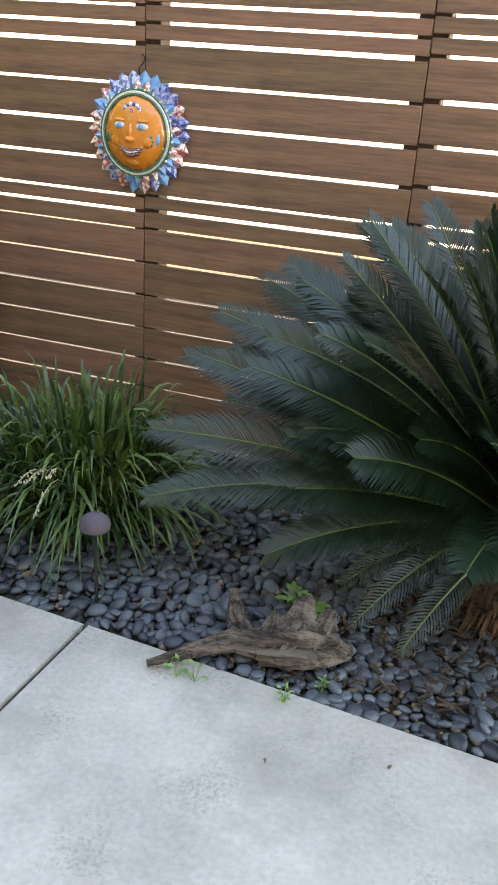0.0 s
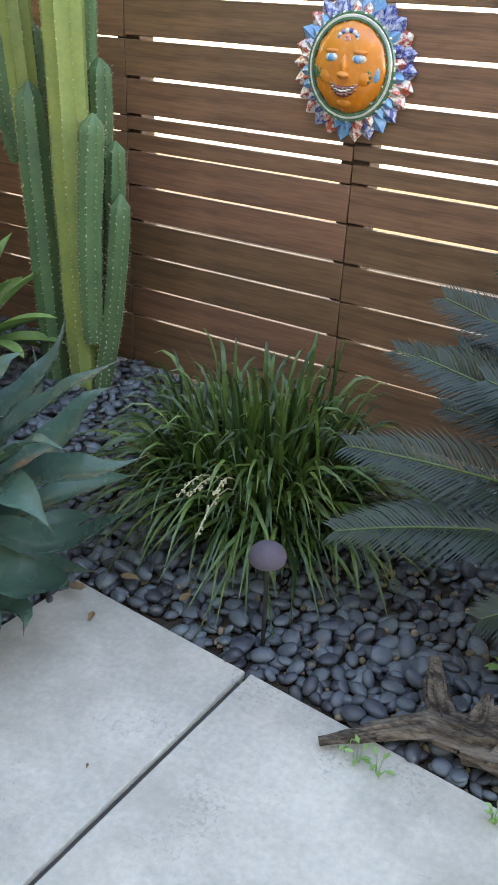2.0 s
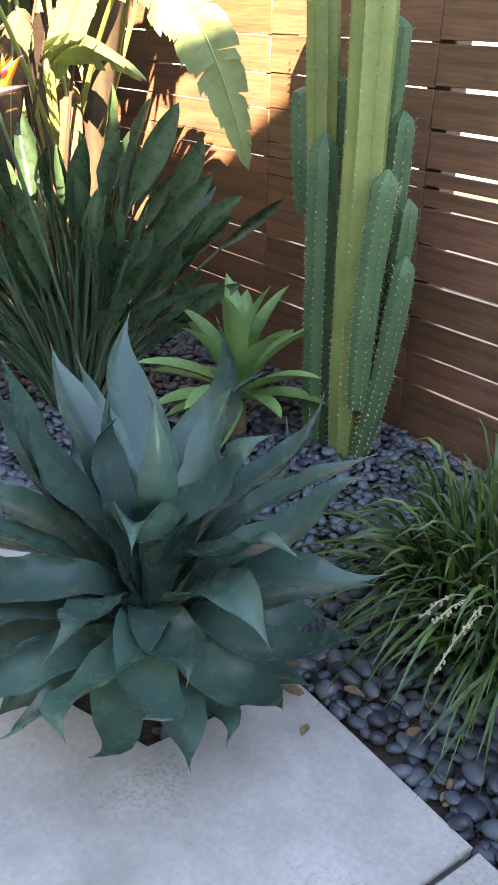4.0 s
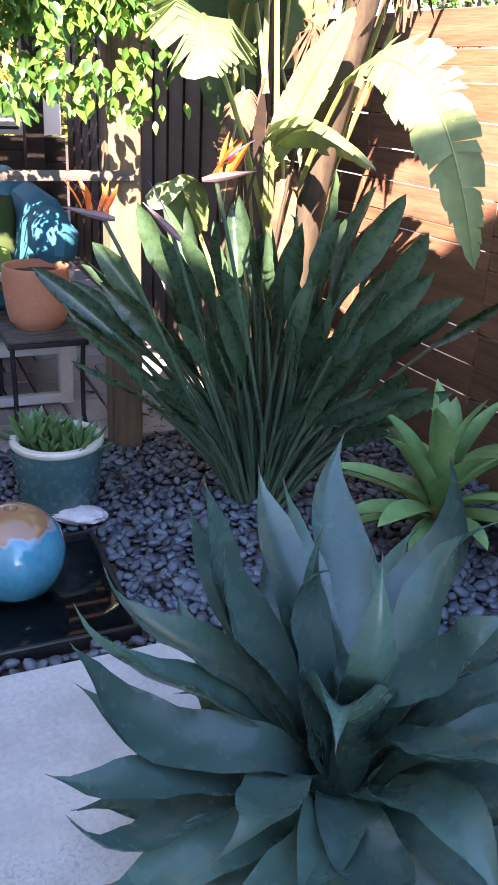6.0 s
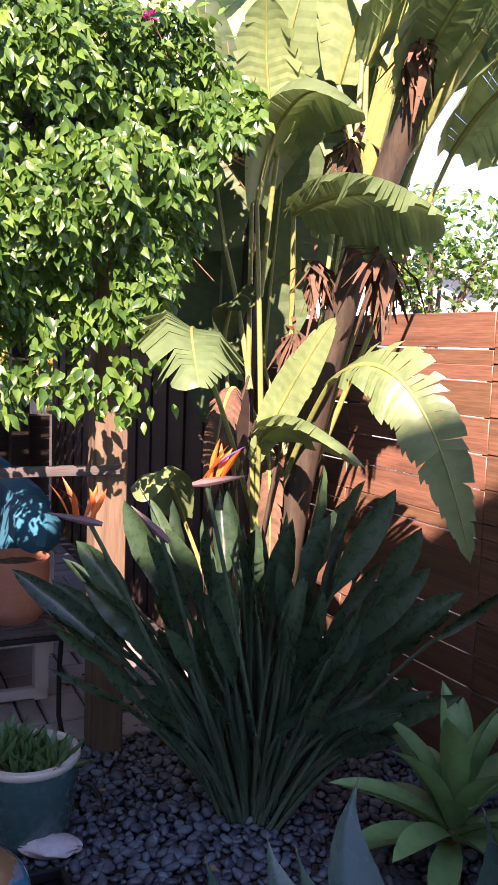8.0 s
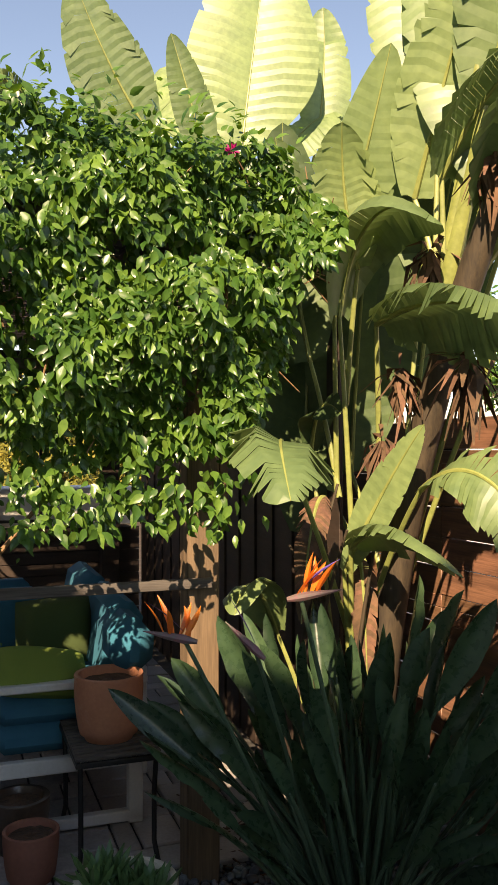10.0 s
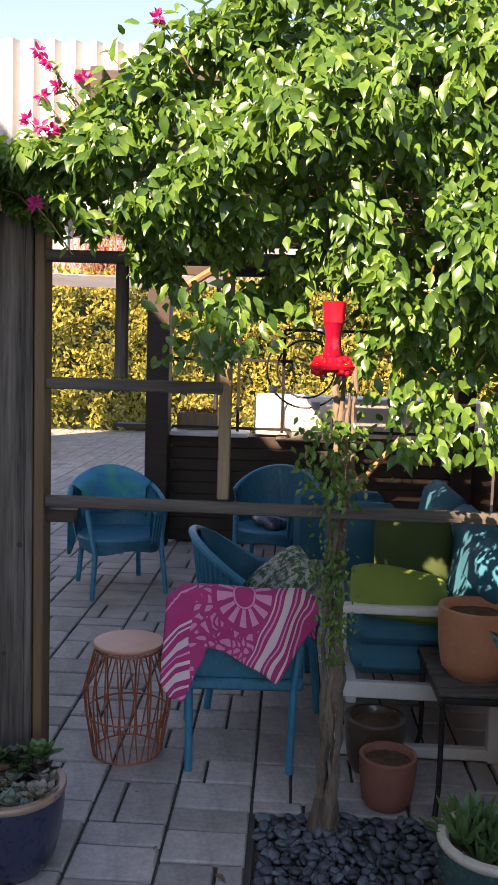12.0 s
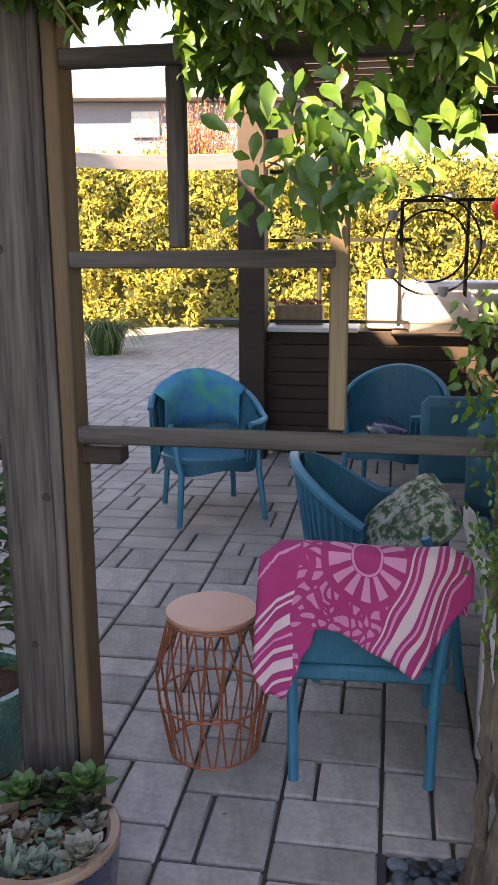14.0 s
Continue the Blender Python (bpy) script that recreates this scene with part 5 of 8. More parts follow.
for b, a, z in ((0.30, -3.66, 2.60), (0.33, -3.66, 2.57), (0.44, -3.65, 2.52), (0.31, -3.66, 2.47), (0.27, -3.66, 2.40), (0.31, -3.65, 2.38), (0.34, -3.66, 2.37), (0.31, -3.6, 2.14), (0.66, -3.66, 2.70), (0.36, -3.66, 2.5), (2.2, -3.7, 2.82)):
    g = Geo()
    for k in range(18):
        v = Vector((vr.gauss(0, 1), vr.gauss(0, 1), vr.gauss(0, 1))).normalized()
        vine_leaf(g, G(a, b, z) + v * 0.006, v, Vector((vr.gauss(0, 1), vr.gauss(0, 1), 0.5)), 0.026)
    bloom = part("blossom", g, M["petal"], vine, "papery magenta blossom", sharp=80)
    g = Geo()
    g.tube([G(a - 0.06, b + 0.1, z - 0.14), G(a - 0.02, b + 0.05, z - 0.06), G(a, b, z)], [0.0025, 0.002, 0.0015], 5)
    part("stem", g, M["twig"], bloom)
    g = Geo()
    for k in range(5):
        vine_leaf(g, G(a, b, z).lerp(G(a - 0.06, b + 0.1, z - 0.14), 0.2 + 0.16 * k), Vector((vr.gauss(0.3, 0.5), vr.gauss(0, 0.6), vr.gauss(0, 0.5))), Vector((0.7, -0.3, 0.7)), vr.uniform(0.035, 0.055))
    part("sprig", g, M["vine"], bloom, sharp=80)

# Small tree beyond the fence
beyond = thing("tree", None, None, "pale green garden tree beyond the board fence", "tree", at=(-4.95, 6.2, -0.05))
g = Geo()
g.tube(bez((-4.95, 6.2, -0.06), (-4.9, 6.2, 1.0), (-4.95, 6.2, 2.0), 8), [0.07 - 0.004 * i for i in range(9)], 10)
part("trunk", g, M["bark"], beyond)
for k in range(6):
    a = k * 1.05
    g = Geo()
    g.tube(bez((-4.95, 6.2, 1.7), (-4.95 + 0.2 * math.cos(a), 6.2 + 0.2 * math.sin(a), 2.1), (-4.95 + 0.5 * math.cos(a), 6.2 + 0.4 * math.sin(a), 2.4 + 0.08 * k), 6), [0.03 - 0.004 * i for i in range(7)], 7)
    part("limb", g, M["bark"], beyond)
g = Geo()
tr_rnd = random.Random(53)
for i in range(2600):
    v = Vector((tr_rnd.gauss(0, 1), tr_rnd.gauss(0, 1), tr_rnd.gauss(0, 1))).normalized() * tr_rnd.random() ** 0.4
    if noise.noise(v * 2.6 + Vector((5, 1, 0))) < -0.12:
        continue
    p = Vector((-4.95, 6.2, 2.42)) + Vector((v.x * 0.72, v.y * 0.6, v.z * 0.52))
    vine_leaf(g, p, Vector((tr_rnd.gauss(0, 1), tr_rnd.gauss(0, 1), tr_rnd.gauss(-0.3, 0.6))), Vector((tr_rnd.gauss(0.5, 0.5), tr_rnd.gauss(-0.4, 0.5), 0.6)), tr_rnd.uniform(0.05, 0.09))
tagged(part("crown", g, M["vine"], beyond, "loose bright leaves", sharp=80), kind="stuff")

# ---- trellis and pergola ----
trellis = thing("trellis", None, None, "weathered timber trellis with two posts and rails", "trellis", at=G(-3.95, 1.2))
g = Geo()
g.box(G(-3.995, 0.120, 1.16), (0.10, 0.155, 2.36), GRID, 0.006)
post_a = part("post", g, M["grey_wood"], trellis, "grey weathered square post")
g = Geo()
g.tube([G(-3.944 + 0.0005 * math.sin(i), 0.172 + 0.002 * math.sin(i * 1.7), 0.02 + i * 0.11) for i in range(21)], [0.0022 + 0.0012 * math.sin(i * 2.3) for i in range(21)], 6)
part("split", g, M["joint"], post_a, "dark drying split")
for b_k, z_k, r_k in ((0.075, 1.62, 0.013), (0.155, 1.02, 0.012), (0.10, 0.62, 0.011)):
    g = Geo()
    g.tube([G(-3.9465, b_k, z_k), G(-3.9435, b_k, z_k)], [r_k, r_k * 0.8], 14)
    part("knot", g, M["dark_wood"], post_a, "dark round knot")
g = Geo()
g.box(G(-3.998, 0.220, 1.12), (0.095, 0.038, 2.28), GRID, 0.005)
part("side_board", g, M["brown_wood"], post_a, "brown board along the post")
g = Geo()
g.box(G(-4.05, 2.172, 1.3), (0.12, 0.135, 2.66), GRID, 0.006)
post_b = part("post", g, M["post_wood"], trellis, "pale square post half in the sun")
g = Geo()
g.box(G(-4.04, 2.26, 1.98), (0.09, 0.036, 1.2), GRID, 0.004)
part("side_board", g, M["brown_wood"], post_b, "short board along the post's top")
for z, b0, b1 in ((1.178, 0.242, 2.2), (1.595, 0.242, 0.86), (2.03, 0.242, 2.2)):
    g = Geo()
    g.box((0, 0, 0), (0.038, b1 - b0, 0.04), None, 0.004)
    r = part("rail", g, M["grey_rail"], trellis)
    r.matrix_basis = Matrix.Translation(G(-3.968, (b0 + b1) / 2, z)) @ GRID.to_4x4()
for b, z0, z1, m in ((0.868, 1.205, 2.01, "pale_wood"), (0.50, 1.62, 2.01, "grey_wood")):
    g = Geo()
    g.box(G(-3.985, b, (z0 + z1) / 2), (0.034, 0.042, z1 - z0), GRID, 0.004)
    part("upright", g, M[m], trellis)
g = Geo()
g.box(G(-4.02, 0.13, 1.12), (0.06, 0.42, 0.045), GRID, 0.005)
part("ledge", g, M["dark_wood"], trellis, "dark wooden ledge across the post")

pergola = thing("pergola", None, None, "dark stained pergola with close overhead slats", "pergola", at=G(-8.6, 0.1))
for a, b in ((-8.55, -0.08),):
    g = Geo()
    g.box(G(a, b, 1.35), (0.2, 0.2, 2.76), GRID, 0.008)
    part("post", g, M["dark_wood"], pergola)
g = Geo()
g.box(G(-8.5, 2.6, 1.35), (0.16, 0.16, 2.76), GRID, 0.008)
part("post", g, M["dark_wood"], pergola)
for b in (0.42, 1.2, 2.0, 2.75):
    g = Geo()
    g.box(G(-6.35, b, 2.56), (4.9, 0.045, 0.16), GRID, 0.005)
    part("beam", g, M["dark_wood"], pergola)
# Slats added close together to keep sun off the patio
for i in range(24):
    g = Geo()
    g.box(G(-4.15 - i * 0.19, 1.55, 2.665), (0.15, 2.5, 0.035), GRID, 0.004)
    part("slat", g, M["dark_wood"], pergola)
g = Geo()
g.box(G(-8.62, 1.3, 2.5), (0.06, 2.9, 0.2), GRID, 0.005)
part("beam", g, M["dark_wood"], pergola)
g = Geo()
g.box(G(-8.62, -0.3, 1.06), (0.2, 0.36, 0.035), GRID, 0.004)
part("shelf", g, M["grey_rail"], pergola, "small grey shelf on the post")
g = Geo()
g.tube(bez(G(-8.5, 0.0, 2.2), G(-8.45, 0.25, 2.35), G(-8.4, 0.5, 2.5), 6), 0.035, 8)
part("brace", g, M["twig"], pergola, "reddish diagonal brace")

# white ribbed sheet beside the post
g = Geo()
pts, faces = [], []
for i in range(49):
    b = -0.12 + i * 0.02
    off = 0.03 if i % 4 in (1, 2) else 0.0
    for z in (2.24, 2.875 - 0.02 * i / 48):
        pts.append(G(-4.35 + off, b, z))
m = len(pts)
pts += [p - E1 * 0.004 for p in pts]
for i in range(48):
    q = (2 * i, 2 * i + 2, 2 * i + 3, 2 * i + 1)
    faces += [q, tuple(m + k for k in q[::-1])]
g.add(pts, faces)
sheet = thing("ribbed_sheet", g, M["white_metal"], "white ribbed sheet fixed above the trellis post", "panel", sharp=20)

# dark board screen behind the seats
screen = thing("board_screen", None, None, "dark upright board screen behind the sofa", "screen", at=G(-6.2, 2.85))
for i in range(30):
    g = Geo()
    g.box(G(-4.35 - i * 0.145, 2.92 + (0.012 if i % 2 else 0), 1.2), (0.138, 0.02, 2.45), GRID, 0.003)
    part("board", g, M["dark_wood"], screen)

# ---- bar ----
bar = thing("bar_counter", None, None, "dark plank outdoor bar with a white countertop", "bar", at=G(-8.8, 1.5))
for i in range(9):
    g = Geo()
    g.box(G(-8.68, 1.46, 0.07 + i * 0.108), (0.03, 2.9, 0.104), GRID, 0.004)
    part("plank", g, M["dark_wood"], bar)
g = Geo()
g.box(G(-8.95, 1.46, 0.49), (0.48, 2.86, 0.94), GRID, 0.004)
part("body", g, M["dark_wood"], bar)
g = Geo()
g.box(G(-8.78, 0.36, 1.0), (0.42, 0.72, 0.035), GRID, 0.005)
part("countertop", g, M["white_paint"], bar)
g = Geo()
g.box(G(-9.15, 1.84, 1.17), (0.55, 2.16, 0.36), GRID, 0.01)
part("back_splash", g, M["stucco"], bar, "white low wall behind the bar")
grill = thing("covered_grill", None, None, "grey covered grill standing at the bar", "grill", at=G(-8.75, 1.35, 0.96))
g = Geo()
g.box(G(-8.8, 1.3, 1.16), (0.4, 0.62, 0.36), GRID, 0.12)
part("cover", g, M["canvas"], grill)
g = Geo()
g.box(G(-8.78, 1.3, 0.972), (0.42, 0.66, 0.02), GRID, 0.004)
part("base", g, M["metal_dark"], grill)
planter = thing("planter_box", None, None, "small pale wooden box of red plants on the bar", "planter", at=G(-8.88, 0.24, 1.02))
g = Geo()
g.box(G(-8.88, 0.24, 1.095), (0.16, 0.38, 0.15), GRID, 0.006)
part("box", g, M["pale_wood"], planter)
g = Geo()
for i in range(160):
    vine_leaf(g, G(-8.88 + U(-0.07, 0.07), 0.24 + U(-0.17, 0.17), 1.165 + U(0, 0.04)), Vector((U(-1, 1), U(-1, 1), U(0, 1))), Vector((U(-1, 1), U(-1, 1), 1)), 0.035)
part("plant", g, M["old_terracotta"], planter, "low reddish plants")
frame_b = thing("window_frame", None, None, "black metal frames standing over the bar", "frame", at=G(-8.65, 1.2, 1.02))
for b0, z0, b1, z1 in ((0.03, 2.17, 0.66, 2.17), (0.03, 1.67, 1.1, 1.67), (0.62, 1.03, 0.62, 2.17), (1.02, 1.03, 1.02, 1.95), (1.02, 1.95, 2.5, 1.95), (1.5, 1.03, 1.5, 1.95), (2.0, 1.03, 2.0, 1.95), (0.03, 1.06, 2.5, 1.06)):
    g = Geo()
    g.tube([G(-8.66, b0, z0), G(-8.66, b1, z1)], 0.018, 4)
    part("bar", g, M["metal_dark"], frame_b)
wheel = thing("candle_holder", None, None, "round black iron candle holder with white cups", "candle holder", at=G(-7.6, 1.35, 1.5))
for r, tilt in ((0.3, 0.9), (0.22, 0.7)):
    g = Geo()
    path = [G(-7.6 + r * 0.3 * math.cos(t), 1.2 + r * math.cos(t + tilt), 1.62 + r * math.sin(t + tilt)) for t in [2 * math.pi * i / 32 for i in range(33)]]
    g.tube(path, 0.008, 6)
    part("ring", g, M["metal_dark"], wheel)
for i in range(5):
    t = i * 1.25
    g = Geo()
    g.lathe(G(-7.6, 1.2 + 0.3 * math.cos(t), 1.6 + 0.3 * math.sin(t)), [(0.02, 0), (0.032, 0.02), (0.035, 0.06), (0.031, 0.06), (0.02, 0.02)], 14)
    part("cup", g, M["white_paint"], wheel)
g = Geo()
g.tube([G(-7.6, 1.2, 1.9), G(-7.6, 1.2, 2.55)], 0.006, 6)
part("chain", g, M["metal_dark"], wheel)

# ---- wicker tub chair ----
wick = mat("teal_wicker", (0.008, 0.2, 0.3), 0.45, (0.004, 0.11, 0.18), 60, 180, vary=0.5, stretch=(1, 1, 0.5), bump=0.6, bump_scale=0.004)


def tub_chair(label):
    """Round-backed wicker chair that faces +y, standing on the origin."""
    ch = thing("wicker_chair", None, None, label, "chair", group="teal wicker chairs")
    rx, ry, n = 0.30, 0.285, 36

    def rim(i, grow=0.0):
        t = radians(-20 - 220 * i / n)
        back = max(0.0, -math.sin(t))
        z = 0.60 + 0.235 * back ** 1.3
        k = 1 + 0.16 * back + grow
        return Vector((rx * k * math.cos(t) * 1.04, ry * k * math.sin(t), z)), Vector((rx * 0.92 * math.cos(t), ry * 0.92 * math.sin(t), 0.36))
    g = Geo()
    pts, faces, rows = [], [], 6
    for layer, grow in ((0, 0.0), (1, -0.07)):
        for i in range(n + 1):
            top, low = rim(i, grow)
            for j in range(rows + 1):
                q = low.lerp(top, j / rows) * 1.0
                if layer:
                    q = Vector((q.x * 0.94, q.y * 0.94, q.z))
                pts.append(q)
    m = (n + 1) * (rows + 1)
    for layer in (0, 1):
        for i in range(n):
            for j in range(rows):
                k = layer * m + i * (rows + 1) + j
                q = (k, k + rows + 1, k + rows + 2, k + 1)
                faces.append(q if layer else q[::-1])
    g.add(pts, faces)
    back = part("backrest", g, wick, ch)
    for k in range(n + 1):
        top, low = rim(k)
        s = Geo()
        s.tube([low * 1.01, (low + top) / 2 * 1.015, top * 1.005], 0.0055, 5)
        part("strand", s, M["teal"], back)
    g = Geo()
    g.tube([rim(i)[0] * 0.99 for i in range(n + 1)], 0.019, 8)
    part("rim", g, M["teal"], ch, "smooth wrapped rim")
    g = Geo()
    seat = []
    for i in range(28):
        t = 2 * math.pi * i / 28
        r = 0.27 if math.sin(t) < 0 else 0.285
        seat.append((r * math.cos(t) * (1.0 if abs(math.cos(t)) < 0.9 else 0.98), 0.265 * math.sin(t), 0))
    slab(g, seat, 0.41, 0.035, bevel=0.012)
    part("seat", g, wick, ch)
    g = Geo()
    path = [Vector((0.262 * math.cos(t), 0.255 * math.sin(t), 0.345 + 0.018 * math.cos(4 * t))) for t in [2 * math.pi * i / 40 for i in range(41)]]
    for i in range(40):
        a, b = path[i], path[i + 1]
        g.add([Vector((a.x, a.y, 0.375)), Vector((b.x, b.y, 0.375)), b - Z * 0.035, a - Z * 0.035], [(3, 2, 1, 0)])
        g.add([Vector((a.x, a.y, 0.375)) * 0.97 + Z * 0.011, Vector((b.x, b.y, 0.375)) * 0.97 + Z * 0.011, b * 0.97 - Z * 0.026, a * 0.97 - Z * 0.026], [(0, 1, 2, 3)])
    part("skirt", g, wick, ch)
    for x, y, dx, dy in ((-0.2, 0.19, -0.04, 0.05), (0.2, 0.19, 0.04, 0.05), (-0.18, -0.19, -0.03, -0.05), (0.18, -0.19, 0.03, -0.05)):
        g = Geo()
        top = 0.6 if y > 0 else 0.38
        g.tube([(x + dx, y + dy, 0), (x + dx * 0.4, y + dy * 0.4, 0.3), (x * 1.22, y * 0.55 if y > 0 else y, top)], [0.016, 0.018, 0.016], 8)
        part("leg", g, M["teal"], ch)
    return ch


def facing(x, y, fx, fy):
    return pose(x, y, 0, 0, 0, math.degrees(math.atan2(-fx, fy)))


chair_a = tub_chair("teal wicker tub chair with a tie-dyed cloth over its back")
WIDE = Matrix.Diagonal((1.12, 1.12, 1.0, 1.0))
chair_b = copy_thing(chair_a, facing(-7.23, 2.33, 0.93, -0.36) @ WIDE)
chair_c = copy_thing(chair_a, facing(-5.0, 1.92, 0.1, 0.99) @ WIDE)
chair_a.matrix_basis = facing(-6.97, 1.16, 0.95, 0.3) @ WIDE
tagged(chair_b, "teal wicker tub chair with a blue cloth on its seat")
tagged(chair_c, "teal wicker tub chair holding a leaf-print cushion")

# cloth over chair a
fm = facing(-6.97, 1.16, 0.95, 0.3) @ WIDE
g = Geo()
pts, faces = [], []
n, rows = 30, 12
for i in range(n + 1):
    t = radians(-35 - 110 * i / n)
    for j in range(rows + 1):
        s = j / rows
        back = max(0.0, -math.sin(t))
        z_top = 0.60 + 0.235 * back ** 1.3 + 0.022
        drop_in, drop_out = 0.3 + 0.05 * math.cos(6.28 * (i / n - 0.5)), 0.5 + 0.05 * math.sin(i * 0.9)
        if s < 0.3:
            k, z = 0.94, z_top - drop_in * (0.3 - s) / 0.3
        else:
            k, z = 1.26 + 0.03 * math.sin(i * 1.3) * (s - 0.3), z_top - drop_out * max(0, s - 0.38) / 0.62
        if 0.3 <= s < 0.38:
            k = 1.14
        pts.append(fm @ Vector((0.27 * k * math.cos(t) * 1.05, 0.26 * k * math.sin(t), z)))
for i in range(n):
    for j in range(rows):
        k = i * (rows + 1) + j
        faces.append((k, k + 1, k + rows + 2, k + rows + 1))
g.add(pts, faces)
cloth = thing("throw_cloth", g, M["tie_dye"], "blue and green tie-dyed cloth over a chair back", "cloth", sharp=80)
solid = cloth.modifiers.new("thickness", "SOLIDIFY")
solid.thickness = 0.006
g = Geo()
g.box((-7.18, 2.31, 0.455), (0.3, 0.22, 0.1), Euler((0.1, 0.2, 0.5)).to_matrix(), 0.04)
thing("folded_cloth", g, M["navy_glaze"], "crumpled dark blue cloth on a chair seat", "cloth", sharp=60)


def pillow(name, c, size, rot, material, label):
    """A stuffed square cushion with pinched corners."""
    g = Geo()
    n = 14
    pts, faces = [], []
    for sgn in (1, -1):
        for i in range(n + 1):
            for j in range(n + 1):
                u, v = 2 * i / n - 1, 2 * j / n - 1
                edge = (1 - u ** 4) * (1 - v ** 4)
                pinch = 1 - 0.09 * (abs(u * v)) ** 1.5 - 0.05 * ((1 - abs(u)) * abs(v) ** 4 + (1 - abs(v)) * abs(u) ** 4)
                w = sgn * size[2] / 2 * edge ** 0.55 * (1 + 0.05 * math.sin(5 * u + 3 * v))
                pts.append(Vector(c) + rot @ Vector((u * size[0] / 2 * pinch, v * size[1] / 2 * pinch, w)))
    m = (n + 1) ** 2
    for s in (0, 1):
        for i in range(n):
            for j in range(n):
                k = s * m + i * (n + 1) + j
                q = (k, k + n + 1, k + n + 2, k + 1)
                faces.append(q[::-1] if s else q)
    g.add(pts, faces)
    return thing(name, g, material, label, "cushion", sharp=80)


pillow("cushion", (-4.96, 2.0, 0.57), (0.42, 0.40, 0.14), Euler((0.75, 0.25, 0.1)).to_matrix(), M["cushion_print"], "cushion with a green and black leaf print on a chair")

# chair with the towel, seen from behind
ch4 = thing("armchair", None, None, "teal wicker armchair with a pink towel over its back", "chair", group="teal wicker chairs", at=(-4.35, 1.705, 0))
CM = Matrix.Translation((-4.12, 1.705, 0)) @ Matrix.Rotation(radians(83), 4, "Z")     # local +y points away from the terrace


def local(g, name, material, label=""):
    g.v = [tuple(CM @ Vector(p)) for p in g.v]
    return part(name, g, material, ch4, label)


for x, y, tx, ty, tz in ((-0.212, 0.03, -0.25, -0.03, 0.76), (0.212, 0.03, 0.25, -0.03, 0.76), (-0.25, 0.52, -0.26, 0.46, 0.58), (0.25, 0.52, 0.26, 0.46, 0.58)):
    g = Geo()
    g.tube([(x * 0.98, y, 0), (x, (y + ty) / 2, 0.38), (tx, ty, tz)], 0.017, 9)
    local(g, "leg", M["teal"])
g = Geo()
g.box((0, 0.24, 0.385), (0.5, 0.5, 0.05), None, 0.012)
local(g, "seat", wick)
g = Geo()
g.box((0, 0.0, 0.57), (0.5, 0.03, 0.33), Euler((0.12, 0, 0)).to_matrix(), 0.01)
local(g, "backrest", wick)
for sx in (-1, 1):
    g = Geo()
    g.tube([(sx * 0.265, -0.03, 0.70), (sx * 0.275, 0.2, 0.63), (sx * 0.26, 0.48, 0.585)], 0.018, 9)
    local(g, "arm", M["teal"])


